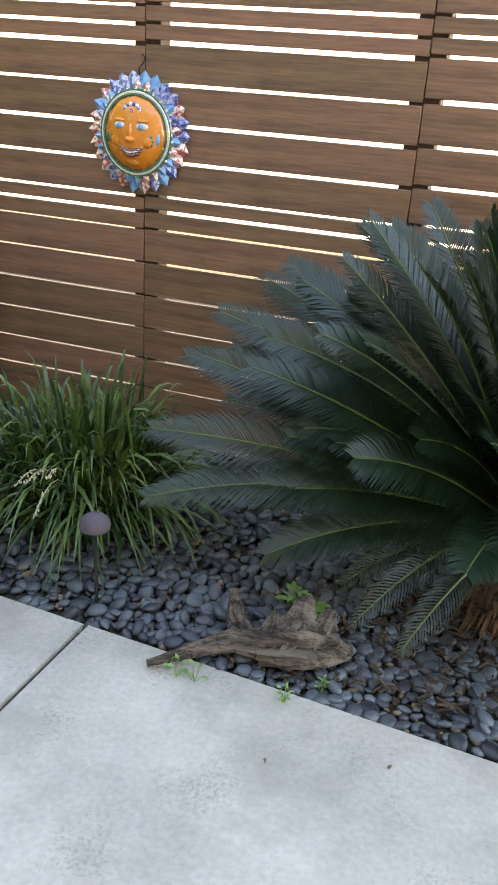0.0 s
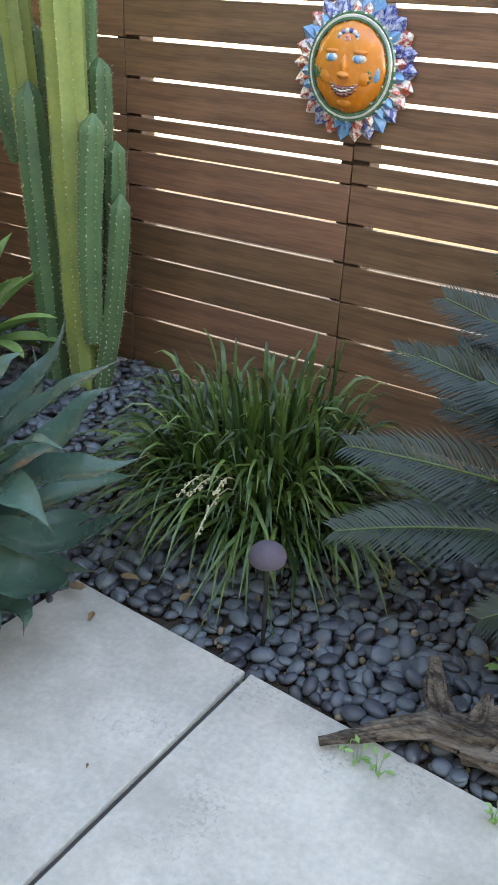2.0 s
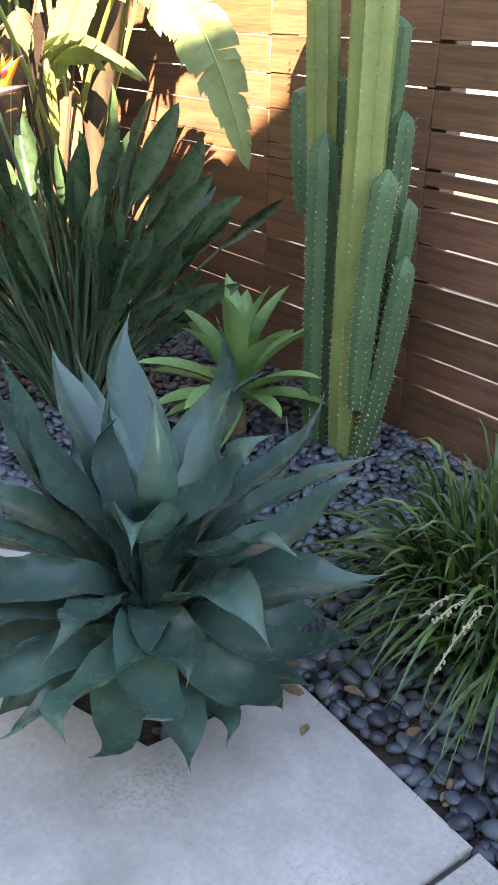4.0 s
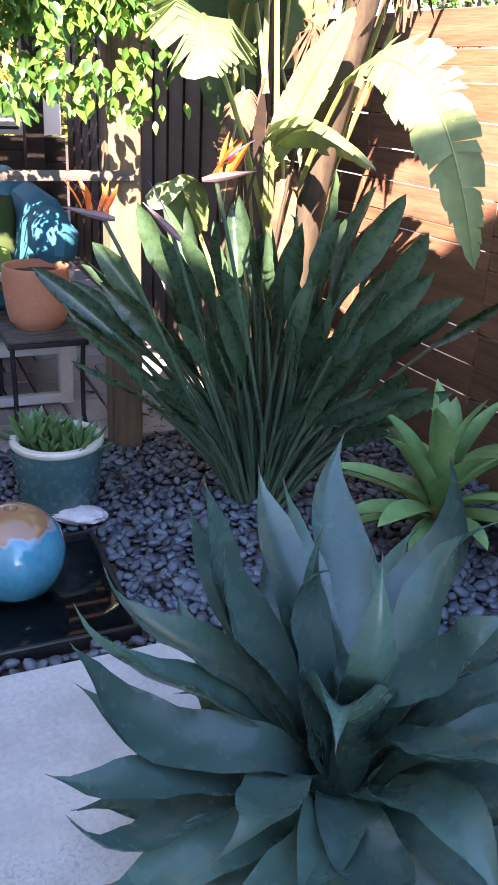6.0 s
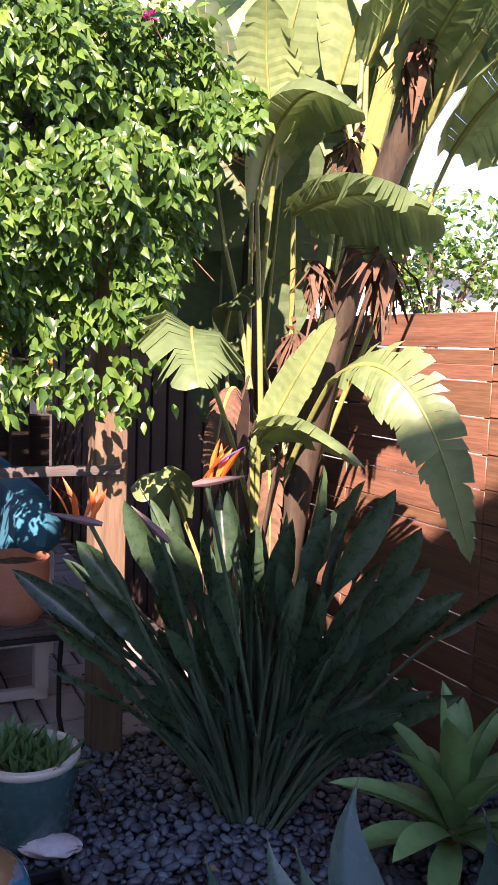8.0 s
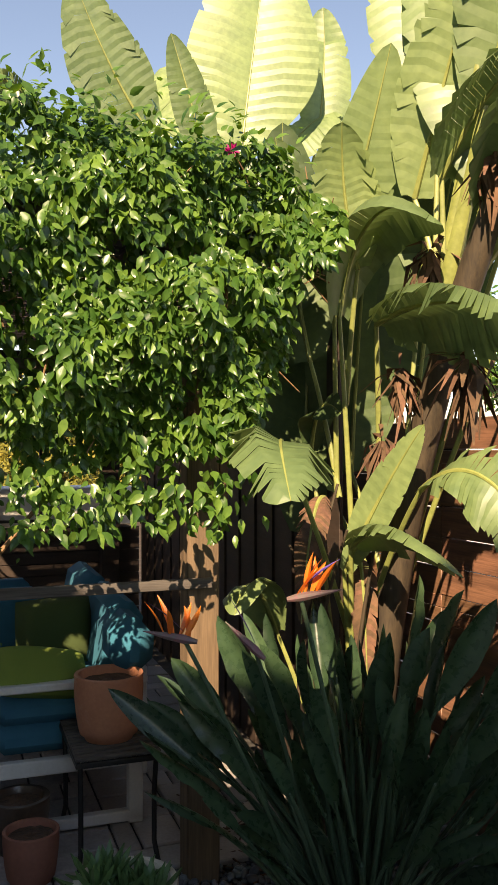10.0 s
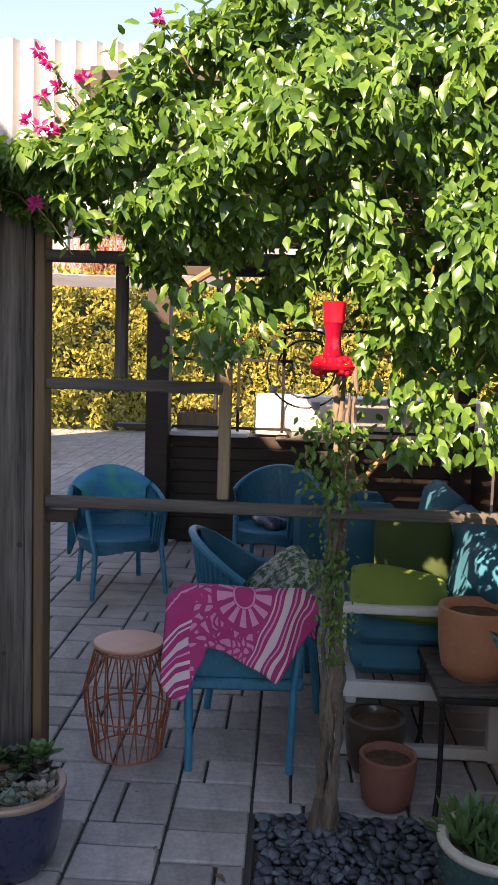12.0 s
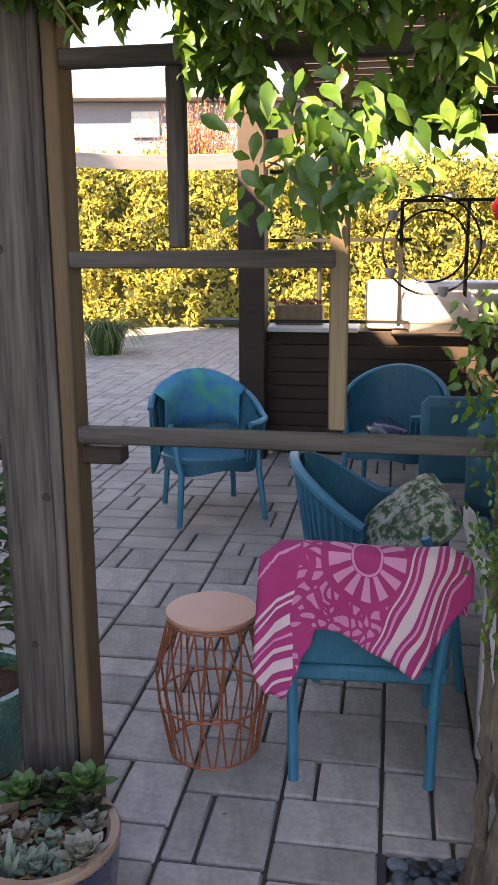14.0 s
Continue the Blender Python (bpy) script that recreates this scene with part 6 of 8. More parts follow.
def towel_material():
    """Magenta towel: a pale flower in the middle, wavy bands at one end, stripes at the other."""
    m = mat("pink_towel", (0.56, 0.05, 0.2), 0.95, (0.46, 0.038, 0.16), 9, 250, bump=0.3, bump_scale=0.003)
    nt = m.node_tree
    n, L = nt.nodes, nt.links
    base = n["Principled BSDF"].inputs["Base Color"].links[0].from_socket

    def maths(op, a, b=None, c=None):
        node = n.new("ShaderNodeMath")
        node.operation = op
        for k, v in enumerate((a, b, c)):
            if v is None:
                continue
            if isinstance(v, (int, float)):
                node.inputs[k].default_value = v
            else:
                L.new(v, node.inputs[k])
        return node.outputs[0]

    def over(factor, below, colour):
        node = n.new("ShaderNodeMix")
        node.data_type = "RGBA"
        node.inputs["B"].default_value = (*colour, 1)
        L.new(factor, node.inputs["Factor"])
        L.new(below, node.inputs["A"])
        return node.outputs["Result"]

    uv = n.new("ShaderNodeUVMap")
    wob = n.new("ShaderNodeTexNoise")
    wob.inputs["Scale"].default_value, wob.inputs["Detail"].default_value = 3.0, 1.0
    L.new(uv.outputs["UV"], wob.inputs["Vector"])
    shift = maths("MULTIPLY_ADD", wob.outputs["Fac"], 0.16, -0.08)
    sep = n.new("ShaderNodeSeparateXYZ")
    L.new(uv.outputs["UV"], sep.inputs["Vector"])
    U_, V_ = sep.outputs["X"], sep.outputs["Y"]
    diag = maths("ADD", maths("MULTIPLY_ADD", V_, 0.4, U_), shift)
    pink = (0.76, 0.3, 0.48)
    white = (0.74, 0.56, 0.58)

    def band(x, lo, hi):
        mid, half = (lo + hi) / 2, (hi - lo) / 2
        return maths("LESS_THAN", maths("ABSOLUTE", maths("SUBTRACT", x, mid)), half)

    # flower with long petals, its heart on the fold
    du, dv = maths("SUBTRACT", U_, 0.56), maths("SUBTRACT", V_, 0.06)
    r = maths("SQRT", maths("ADD", maths("MULTIPLY", du, du), maths("MULTIPLY", dv, dv)))
    petals = maths("GREATER_THAN", maths("SINE", maths("MULTIPLY_ADD", maths("ARCTAN2", dv, du), 13.0, maths("MULTIPLY", shift, 12.0))), -0.1)
    col = over(maths("MULTIPLY", petals, band(r, 0.085, 0.20)), base, pink)
    col = over(band(r, 0.07, 0.082), col, pink)
    # loose leaf shapes round it
    vor = n.new("ShaderNodeTexVoronoi")
    vor.feature = "DISTANCE_TO_EDGE"
    vor.inputs["Scale"].default_value = 9.0
    warp = n.new("ShaderNodeVectorMath")
    warp.operation = "ADD"
    L.new(uv.outputs["UV"], warp.inputs[0])
    L.new(wob.outputs["Color"], warp.inputs[1])
    L.new(warp.outputs[0], vor.inputs["Vector"])
    leafy = maths("MULTIPLY", maths("GREATER_THAN", vor.outputs["Distance"], 0.16), maths("GREATER_THAN", r, 0.24))
    col = over(maths("MULTIPLY", leafy, 0.8), col, pink)
    # wavy bands
    zone = maths("GREATER_THAN", diag, 0.79)
    plain = n.new("ShaderNodeMix")
    plain.data_type = "RGBA"
    L.new(zone, plain.inputs["Factor"])
    L.new(col, plain.inputs["A"])
    L.new(base, plain.inputs["B"])
    col = plain.outputs["Result"]
    for lo, hi, c in ((0.80, 0.812, white), (0.835, 0.85, pink), (0.875, 0.935, white), (0.955, 0.968, pink), (0.99, 1.015, white), (1.04, 1.05, white), (1.075, 1.09, pink)):
        col = over(band(diag, lo, hi), col, c)
    # stripes on the short side
    end = maths("LESS_THAN", maths("ADD", U_, shift), 0.2)
    side = maths("ADD", maths("MULTIPLY_ADD", U_, 0.35, V_), shift)
    plain = n.new("ShaderNodeMix")
    plain.data_type = "RGBA"
    L.new(end, plain.inputs["Factor"])
    L.new(col, plain.inputs["A"])
    L.new(base, plain.inputs["B"])
    col = plain.outputs["Result"]
    for lo, hi, c in ((0.08, 0.095, pink), (0.30, 0.32, white), (0.345, 0.36, white), (0.42, 0.47, white), (0.50, 0.512, pink), (0.55, 0.575, white), (0.61, 0.66, white), (0.70, 0.72, white), (0.77, 0.79, pink)):
        col = over(maths("MULTIPLY", end, band(side, lo, hi)), col, c)
    L.new(col, n["Principled BSDF"].inputs["Base Color"])
    return m


g = Geo()
pts, faces, uvs = [], [], []
n, rows = 60, 40
for i in range(n + 1):
    u = i / n
    L = float(np.interp(u, [0, 0.08, 0.16, 0.22, 0.27, 0.5, 0.74, 0.9, 1.0], [0.34, 0.45, 0.48, 0.38, 0.25, 0.30, 0.37, 0.22, 0.10]))
    x = -0.305 + 0.60 * u
    slump = 0.045 * max(0, abs(u - 0.5) - 0.40) / 0.1            # the ends fall a little off the rail
    for j in range(rows + 1):
        s = -0.2 + (L + 0.2) * j / rows
        away = min(1, abs(s) * 5)
        fold = (0.012 * math.sin(u * 26 + s * 3) + 0.018 * math.sin(u * 9 + 1)) * away
        arc = max(-1.0, min(1.0, s / 0.06)) * math.pi / 2
        y = -0.005 - 0.047 * math.sin(arc)
        z = 0.762 + 0.03 * math.cos(arc) - max(0, abs(s) - 0.045)
        if s > 0:
            y -= fold + 0.05 * s * (1 + u)
            x2 = x - 0.05 * s * (u < 0.24)
        else:
            x2 = x
        pts.append(CM @ Vector((x2, y, z + 0.006 * math.sin(u * 7) - slump)))
        uvs.append((u * 1.1, s * 1.6))
for i in range(n):
    for j in range(rows):
        k = i * (rows + 1) + j
        faces.append((k, k + 1, k + rows + 2, k + rows + 1))
g.add(pts, faces)
towel = thing("towel", g, towel_material(), "pink and white flowered beach towel over a chair back", "towel", sharp=80)
lay = towel.data.uv_layers.new(name="UVMap")
for loop in towel.data.loops:
    lay.data[loop.index].uv = uvs[loop.vertex_index]
solid = towel.modifiers.new("thickness", "SOLIDIFY")
solid.thickness = 0.008

# ---- wire stool ----
SC = Vector((-4.36, 1.25, 0))
stool = thing("wire_stool", None, None, "coral wire drum stool with a round metal top", "stool", at=SC)
g = Geo()
g.lathe(SC, [(0.0, 0.472), (0.14, 0.472), (0.148, 0.478), (0.15, 0.486), (0.146, 0.492), (0.0, 0.494)], 48)
part("top", g, M["copper_top"], stool, "flat coral metal top")
for z, r in ((0.012, 0.145), (0.19, 0.178), (0.465, 0.142)):
    g = Geo()
    g.tube([SC + Vector((r * math.cos(t), r * math.sin(t), z)) for t in [2 * math.pi * i / 40 for i in range(41)]], 0.0042, 6, caps=False)
    part("ring", g, M["copper_paint"], stool)
for i in range(18):
    t0 = 2 * math.pi * i / 18
    for s in (-1, 1):
        t1 = t0 + s * 0.17
        g = Geo()
        P = lambda t, r, z: SC + Vector((r * math.cos(t), r * math.sin(t), z))
        g.tube([P(t0, 0.142, 0.468), P(t1, 0.186, 0.29), P(t1, 0.178, 0.19), P(t0 + s * 0.05, 0.145, 0.012)], 0.0034, 5)
        part("wire", g, M["copper_paint"], stool)

# ---- sofa ----
sofa = thing("sofa", None, None, "white framed outdoor sofa with teal cushions", "sofa", at=(-5.1, 2.55, 0))


def gbox(parent, name, c, s, material, bevel=0.006, label="", tilt=0.0):
    g = Geo()
    g.box(G(*c), s, GRID @ Matrix.Rotation(tilt, 3, "X"), bevel)
    return part(name, g, material, parent, label)


SA = -4.60
for b in (1.33, 2.02):
    gbox(sofa, "post", (SA, b, 0.33), (0.05, 0.07, 0.66), M["white_paint"])
gbox(sofa, "arm", (SA, 1.675, 0.655), (0.07, 0.8, 0.035), M["white_paint"])
gbox(sofa, "end_rail", (SA, 1.675, 0.30), (0.045, 0.76, 0.07), M["white_paint"])
gbox(sofa, "floor_rail", (SA, 1.675, 0.035), (0.05, 0.76, 0.05), M["white_paint"])
gbox(sofa, "frame", (SA - 0.9, 1.4, 0.27), (1.75, 0.05, 0.1), M["white_paint"])
gbox(sofa, "frame", (SA - 0.9, 2.06, 0.45), (1.75, 0.05, 0.5), M["white_paint"])
for k in range(2):
    gbox(sofa, "seat_cushion", (SA - 0.47 - 0.86 * k, 1.72, 0.40), (0.84, 0.64, 0.13), M["teal_cloth"], 0.045)
    gbox(sofa, "seat_cushion", (SA - 0.47 - 0.86 * k, 1.72, 0.53), (0.84, 0.64, 0.13), M["teal_cloth"], 0.045)
    gbox(sofa, "back_cushion", (SA - 0.47 - 0.86 * k, 1.98, 0.78), (0.8, 0.16, 0.42), M["teal_cloth"], 0.06, tilt=-0.2)
gbox(sofa, "end_cushion", (SA - 0.05, 1.98, 0.83), (0.5, 0.2, 0.26), M["teal_cloth"], 0.08, tilt=-0.1)
pillow("cushion", G(SA - 0.12, 1.60, 0.69), (0.46, 0.26, 0.15), GRID @ Euler((radians(38), radians(8), radians(92))).to_matrix(), M["green_cloth"], "plain lime green cushion leaning on the sofa arm")
pillow("cushion", G(SA - 0.55, 1.72, 0.78), (0.42, 0.36, 0.16), GRID @ Euler((radians(78), 0, radians(100))).to_matrix(), M["olive_cloth"], "darker green cushion standing on the sofa")
gbox(sofa, "end_back", (-6.38, 1.42, 0.66), (0.15, 0.56, 0.44), M["teal_cloth"], 0.04)
gbox(sofa, "lean_cushion", (SA - 0.9, 1.5, 0.75), (0.16, 0.4, 0.42), M["teal_cloth"], 0.06)

# ---- slatted side table and pots ----
table = thing("side_table", None, None, "small slatted table on bent black metal legs", "table", at=(-3.99, 2.62, 0))
TM = Matrix.Translation((-3.99, 2.62, 0)) @ GRID.to_4x4()
for i in range(15):
    g = Geo()
    g.box(TM @ Vector((-0.25 + i * 0.0357, 0, 0.472)), (0.026, 0.345, 0.016), GRID, 0.003)
    part("slat", g, M["grey_rail"], table)
for x, y, sx, sy in ((0, 0.165, 0.55, 0.02), (0, -0.165, 0.55, 0.02), (0.265, 0, 0.02, 0.31), (-0.265, 0, 0.02, 0.31)):
    g = Geo()
    g.box(TM @ Vector((x, y, 0.452)), (sx, sy, 0.022), GRID, 0.003)
    part("frame", g, M["metal_dark"], table)
for sx in (-1, 1):
    for sy in (-1, 1):
        g = Geo()
        g.tube([TM @ Vector((sx * 0.25, sy * 0.155, 0.445)), TM @ Vector((sx * 0.235, sy * 0.15, 0.3)), TM @ Vector((sx * 0.235, sy * 0.15, 0.1)), TM @ Vector((sx * 0.27, sy * 0.165, 0.0))], 0.011, 8)
        part("leg", g, M["metal_dark"], table)


def pot(name, c, r, h, foot, material, label, rim_mat=None, fill="mulch", belly=1.0, lip=0.02, cat="pot"):
    """A turned pot with a thick rolled rim, hollow, with soil in it."""
    t = thing(name, None, None, label, cat, at=c)
    g = Geo()
    body = [(foot * 0.96, 0.0), (foot, 0.012)]
    for i in range(1, 9):
        k = i / 9
        body.append((foot + (r - foot) * (k ** (1 / (1 + belly))) * (1 + 0.05 * belly * math.sin(math.pi * k)), h * 0.9 * k))
    if not rim_mat:
        body += [(r * 0.98, h * 0.93), (r, h * 0.97), (r * 0.985, h), (r - lip, h), (r - lip * 1.3, h * 0.93), (r - lip * 1.6, h * 0.6)]
    else:
        body += [(r * 0.99, h * 0.92), (r - lip * 1.4, h * 0.92), (r - lip * 1.6, h * 0.7)]
    g.lathe(c, body, 44)
    part("body", g, material, t)
    if rim_mat:
        g = Geo()
        g.lathe(c, [(r - lip * 1.5, h * 0.9), (r * 0.985, h * 0.915), (r * 1.02, h * 0.945), (r * 1.02, h * 0.985), (r, h), (r - lip, h), (r - lip * 1.5, h * 0.96), (r - lip * 1.5, h * 0.9)], 44)
        part("rim", g, rim_mat, t)
    g = Geo()
    top = Vector(c) + Z * h * 0.87
    pts = [top + Z * 0.012]
    for ring in range(1, 8):
        for k in range(28):
            ang = 2 * math.pi * k / 28
            q = (r - lip * 1.45) * ring / 7
            pts.append(top + Vector((q * math.cos(ang), q * math.sin(ang), 0.008 * noise.noise(Vector((q * 40 * math.cos(ang), q * 40 * math.sin(ang), r * 9))) + 0.006 * (1 - ring / 7))))
    faces = [(0, 1 + k, 1 + (k + 1) % 28) for k in range(28)]
    faces += [(1 + 28 * i + k, 1 + 28 * (i + 1) + k, 1 + 28 * (i + 1) + (k + 1) % 28, 1 + 28 * i + (k + 1) % 28) for i in range(6) for k in range(28)]
    g.add(pts, faces)
    part("soil", g, M[fill], t)
    return t


pot("terracotta_pot", (-3.95, 2.61, 0.48), 0.148, 0.275, 0.105, M["terracotta"], "bright terracotta pot standing on a slatted table", belly=1.6, lip=0.018)
pot("terracotta_pot", (-3.86, 2.25, 0.0), 0.112, 0.20, 0.085, M["old_terracotta"], "empty weathered terracotta pot on the paving", belly=0.9, lip=0.014)
pot("brown_pot", (-4.15, 2.28, 0.0), 0.13, 0.225, 0.095, M["brown_glaze"], "dark brown glazed pot beside a terracotta pot", belly=0.8, lip=0.022)
green_pot = pot("green_pot", (-3.125, 2.36, -0.025), 0.172, 0.315, 0.12, M["green_glaze"], "green glazed pot with a cream rim holding aloes", M["cream_glaze"], belly=1.0, lip=0.022)
navy_pot = pot("navy_pot", (-3.565, 0.875, 0.0), 0.178, 0.29, 0.115, M["navy_glaze"], "navy glazed pot with a rusty rim of succulents", M["rust_rim"], belly=1.2, lip=0.02)
jade_pot = pot("jade_pot", (-4.27, 0.50, 0.0), 0.2, 0.31, 0.13, M["jade_glaze"], "jade green glazed pot with a small citrus tree", M["jade_glaze"], belly=1.2, lip=0.025)


def rosette(owner, material, c, r, count, rise=0.7, w=0.3, label=""):
    """A short stem with its leaves, each a part of its own."""
    g = Geo()
    g.tube([Vector(c) - Z * 0.03, Vector(c), Vector(c) + Z * r * 0.1], [r * 0.12, r * 0.14, r * 0.05], 8)
    stem = part("rosette", g, material, owner, label)
    for i in range(count):
        f = i / count
        az = i * 2.39996
        h = Vector((math.cos(az), math.sin(az), 0))
        el = radians(85 - 75 * f)
        way = (h * math.cos(el) + Z * math.sin(el) * rise)
        L = r * (0.5 + 0.5 * f)
        b = Vector(c) + h * r * 0.06
        g = Geo()
        g.leaf([b, b + way * L * 0.4, b + way * L * 0.8, b + way * L + Z * L * 0.08], [r * w * 0.5, r * w, r * w * 0.8, 0.0005], across(h), gutter=0.35, thick=r * 0.08, cross=3)
        part("leaf", g, material, stem, sharp=75)


aloe = thing("aloe", None, None, "cluster of spiky green aloes in a green pot", "succulent", at=(-3.125, 2.36, 0.23))
for c, r, k in (((-3.17, 2.28, 0.25), 0.13, 18), ((-3.05, 2.42, 0.24), 0.12, 18), ((-3.16, 2.43, 0.235), 0.1, 14), ((-3.08, 2.30, 0.235), 0.09, 14), ((-3.12, 2.36, 0.25), 0.11, 14), ((-3.2, 2.33, 0.26), 0.12, 16), ((-3.02, 2.36, 0.235), 0.08, 12)):
    rosette(aloe, M["aloe"], c, r * 1.2, k, 1.25, 0.1)
succ = thing("succulents", None, None, "pale grey-green succulent rosettes in a navy pot", "succulent", at=(-3.565, 0.875, 0.24))
for c, r, k, m in (((-3.5, 0.98, 0.27), 0.06, 26, "succulent_pink"), ((-3.48, 0.88, 0.25), 0.06, 24, "succulent"), ((-3.53, 0.76, 0.26), 0.055, 22, "succulent_pink"), ((-3.62, 0.72, 0.27), 0.05, 20, "succulent_pink"), ((-3.46, 0.94, 0.25), 0.045, 18, "succulent"),
                   ((-3.60, 0.98, 0.27), 0.05, 20, "succulent_pink"), ((-3.66, 0.9, 0.28), 0.05, 20, "aloe"), ((-3.68, 0.8, 0.30), 0.07, 20, "aloe"), ((-3.7, 0.95, 0.31), 0.07, 20, "aloe"), ((-3.56, 0.9, 0.25), 0.045, 18, "succulent")):
    rosette(succ, M[m], c, r * 1.2, k, 0.9, 0.24)
rosette(succ, M["succulent"], (-3.47, 0.82, 0.25), 0.1, 9, 1.3, 0.09, "upright grey blades")

for c, r, k, m in (((-3.58, 0.82, 0.26), 0.045, 18, "succulent_pink"), ((-3.62, 0.87, 0.265), 0.04, 16, "succulent"), ((-3.52, 0.83, 0.255), 0.035, 16, "succulent_pink"), ((-3.64, 0.96, 0.28), 0.055, 20, "dark_rosette"), ((-3.69, 0.87, 0.30), 0.065, 22, "dark_rosette"), ((-3.54, 0.96, 0.26), 0.04, 16, "succulent"), ((-3.50, 0.79, 0.255), 0.035, 14, "succulent")):
    rosette(succ, M[m], c, r * 1.2, k, 0.9, 0.24)
g = Geo()
pot_rnd = random.Random(19)
for i in range(90):
    a, q = pot_rnd.uniform(0, 6.28), 0.14 * math.sqrt(pot_rnd.random())
    vine_leaf(g, Vector((-3.565 + q * math.cos(a), 0.875 + q * math.sin(a), 0.262 + pot_rnd.uniform(0, 0.012))), Vector((pot_rnd.gauss(0, 1), pot_rnd.gauss(0, 1), 0.15)), Vector((pot_rnd.gauss(0, 0.4), pot_rnd.gauss(0, 0.4), 1)), pot_rnd.uniform(0.02, 0.045))
tagged(part("dry_debris", g, M["agave_dead"], succ, "dry brown leaf debris", sharp=80), kind="stuff")

tree = thing("citrus_tree", None, None, "small citrus tree with dark leaves in a jade pot", "tree", at=(-4.27, 0.5, 0.25))
g = Geo()
g.tube(bez((-4.27, 0.5, 0.24), (-4.25, 0.5, 0.5), (-4.27, 0.52, 0.85), 8), [0.014 - 0.001 * i for i in range(9)], 8)
for k in range(7):
    a = k * 0.9
    b = Vector((-4.26, 0.51, 0.42 + 0.06 * k))
    g.tube([b, b + Vector((math.cos(a) * 0.08, math.sin(a) * 0.08, 0.08)), b + Vector((math.cos(a) * 0.17, math.sin(a) * 0.17, 0.14))], [0.006, 0.005, 0.003], 6)
part("trunk", g, M["bark"], tree)
g = Geo()
for i in range(430):
    a, r = vr.uniform(0, 6.28), 0.23 * math.sqrt(vr.random())
    z = vr.uniform(0.42, 0.98)
    r *= 1.1 - abs(z - 0.65)
    vine_leaf(g, Vector((-4.26 + r * math.cos(a), 0.51 + r * math.sin(a), z)), Vector((math.cos(a), math.sin(a), vr.uniform(-0.4, 0.8))), Vector((vr.gauss(0, 0.4), vr.gauss(0, 0.4), 1)), vr.uniform(0.055, 0.1))
tagged(part("crown", g, M["citrus"], tree, "dark green oval leaves", sharp=80), kind="stuff")

can = thing("watering_can", None, None, "purple plastic watering can beside a navy pot", "watering can", at=(-3.76, 0.6, 0))
g = Geo()
g.lathe((-3.76, 0.60, 0), [(0.095, 0), (0.1, 0.02), (0.095, 0.15), (0.08, 0.24), (0.06, 0.25), (0.055, 0.235), (0.05, 0.2)], 32)
part("body", g, M["purple_plastic"], can)
g = Geo()
g.tube(bez((-3.72, 0.52, 0.23), (-3.70, 0.46, 0.46), (-3.74, 0.66, 0.36), 10) + [Vector((-3.74, 0.69, 0.25)), Vector((-3.75, 0.695, 0.14))], 0.014, 8, flat=0.7)
part("handle", g, M["purple_plastic"], can)
g = Geo()
g.tube([(-3.79, 0.5, 0.06), (-3.82, 0.4, 0.16), (-3.85, 0.3, 0.3)], [0.022, 0.018, 0.014], 10)
part("spout", g, M["purple_plastic"], can)

# ---- hummingbird feeder ----
FX = Vector((-3.27, 1.83, 1.635))
feeder = thing("bird_feeder", None, None, "red plastic hummingbird feeder hanging from the vine", "bird feeder", at=FX + Z * 0.24)
g = Geo()
g.lathe(FX, [(0.0, 0.005), (0.055, 0.0), (0.076, 0.01), (0.078, 0.022), (0.058, 0.036), (0.034, 0.045), (0.03, 0.05)], 32)
base_f = part("base", g, M["red_plastic"], feeder)
g = Geo()
g.lathe(FX, [(0.028, 0.045), (0.034, 0.06), (0.027, 0.10), (0.026, 0.12), (0.034, 0.165), (0.036, 0.17)], 28)
part("bottle", g, M["red_glass"], feeder, "red translucent waisted bottle")
g = Geo()
g.lathe(FX, [(0.036, 0.168), (0.037, 0.20), (0.041, 0.236), (0.036, 0.238), (0.0, 0.232)], 28)
part("cap", g, M["red_plastic"], feeder)
for i in range(4):
    t = 0.5 + i * math.pi / 2
    o = Vector((math.cos(t), math.sin(t), 0))
    c = FX + o * 0.058 + Z * 0.022
    g = Geo()
    ax = (o + Z * 0.25).normalized()
    s = across(ax)
    u = s.cross(ax)
    for j in range(7):
        a = 2 * math.pi * j / 7
        p = c + (s * math.cos(a) + u * math.sin(a)) * 0.024
        g.tube([p - ax * 0.012, p + ax * 0.008, p + ax * 0.012], [0.013, 0.014, 0.007], 8)
    g.tube([c - ax * 0.012, c + ax * 0.006], [0.02, 0.018], 14)
    port = part("flower_port", g, M["red_plastic"], base_f)
    g = Geo()
    g.tube([c + ax * 0.004, c + ax * 0.012], [0.009, 0.006], 10)
    part("port_centre", g, M["yellow_plastic"], base_f, "small yellow port centre")
g = Geo()
top = FX + Z * 0.236
g.tube(bez(top, top + Vector((0, -0.03, 0.05)), top + Vector((0, 0.012, 0.075)), 8) + bez(top + Vector((0, 0.012, 0.075)), top + Vector((0, 0.045, 0.12)), top + Vector((-0.02, 0.0, 0.2)), 8)[1:], 0.0022, 6)
part("hook", g, M["metal_dark"], feeder, "thin bent wire hook")
feeder.scale = (0.86, 0.86, 0.86)

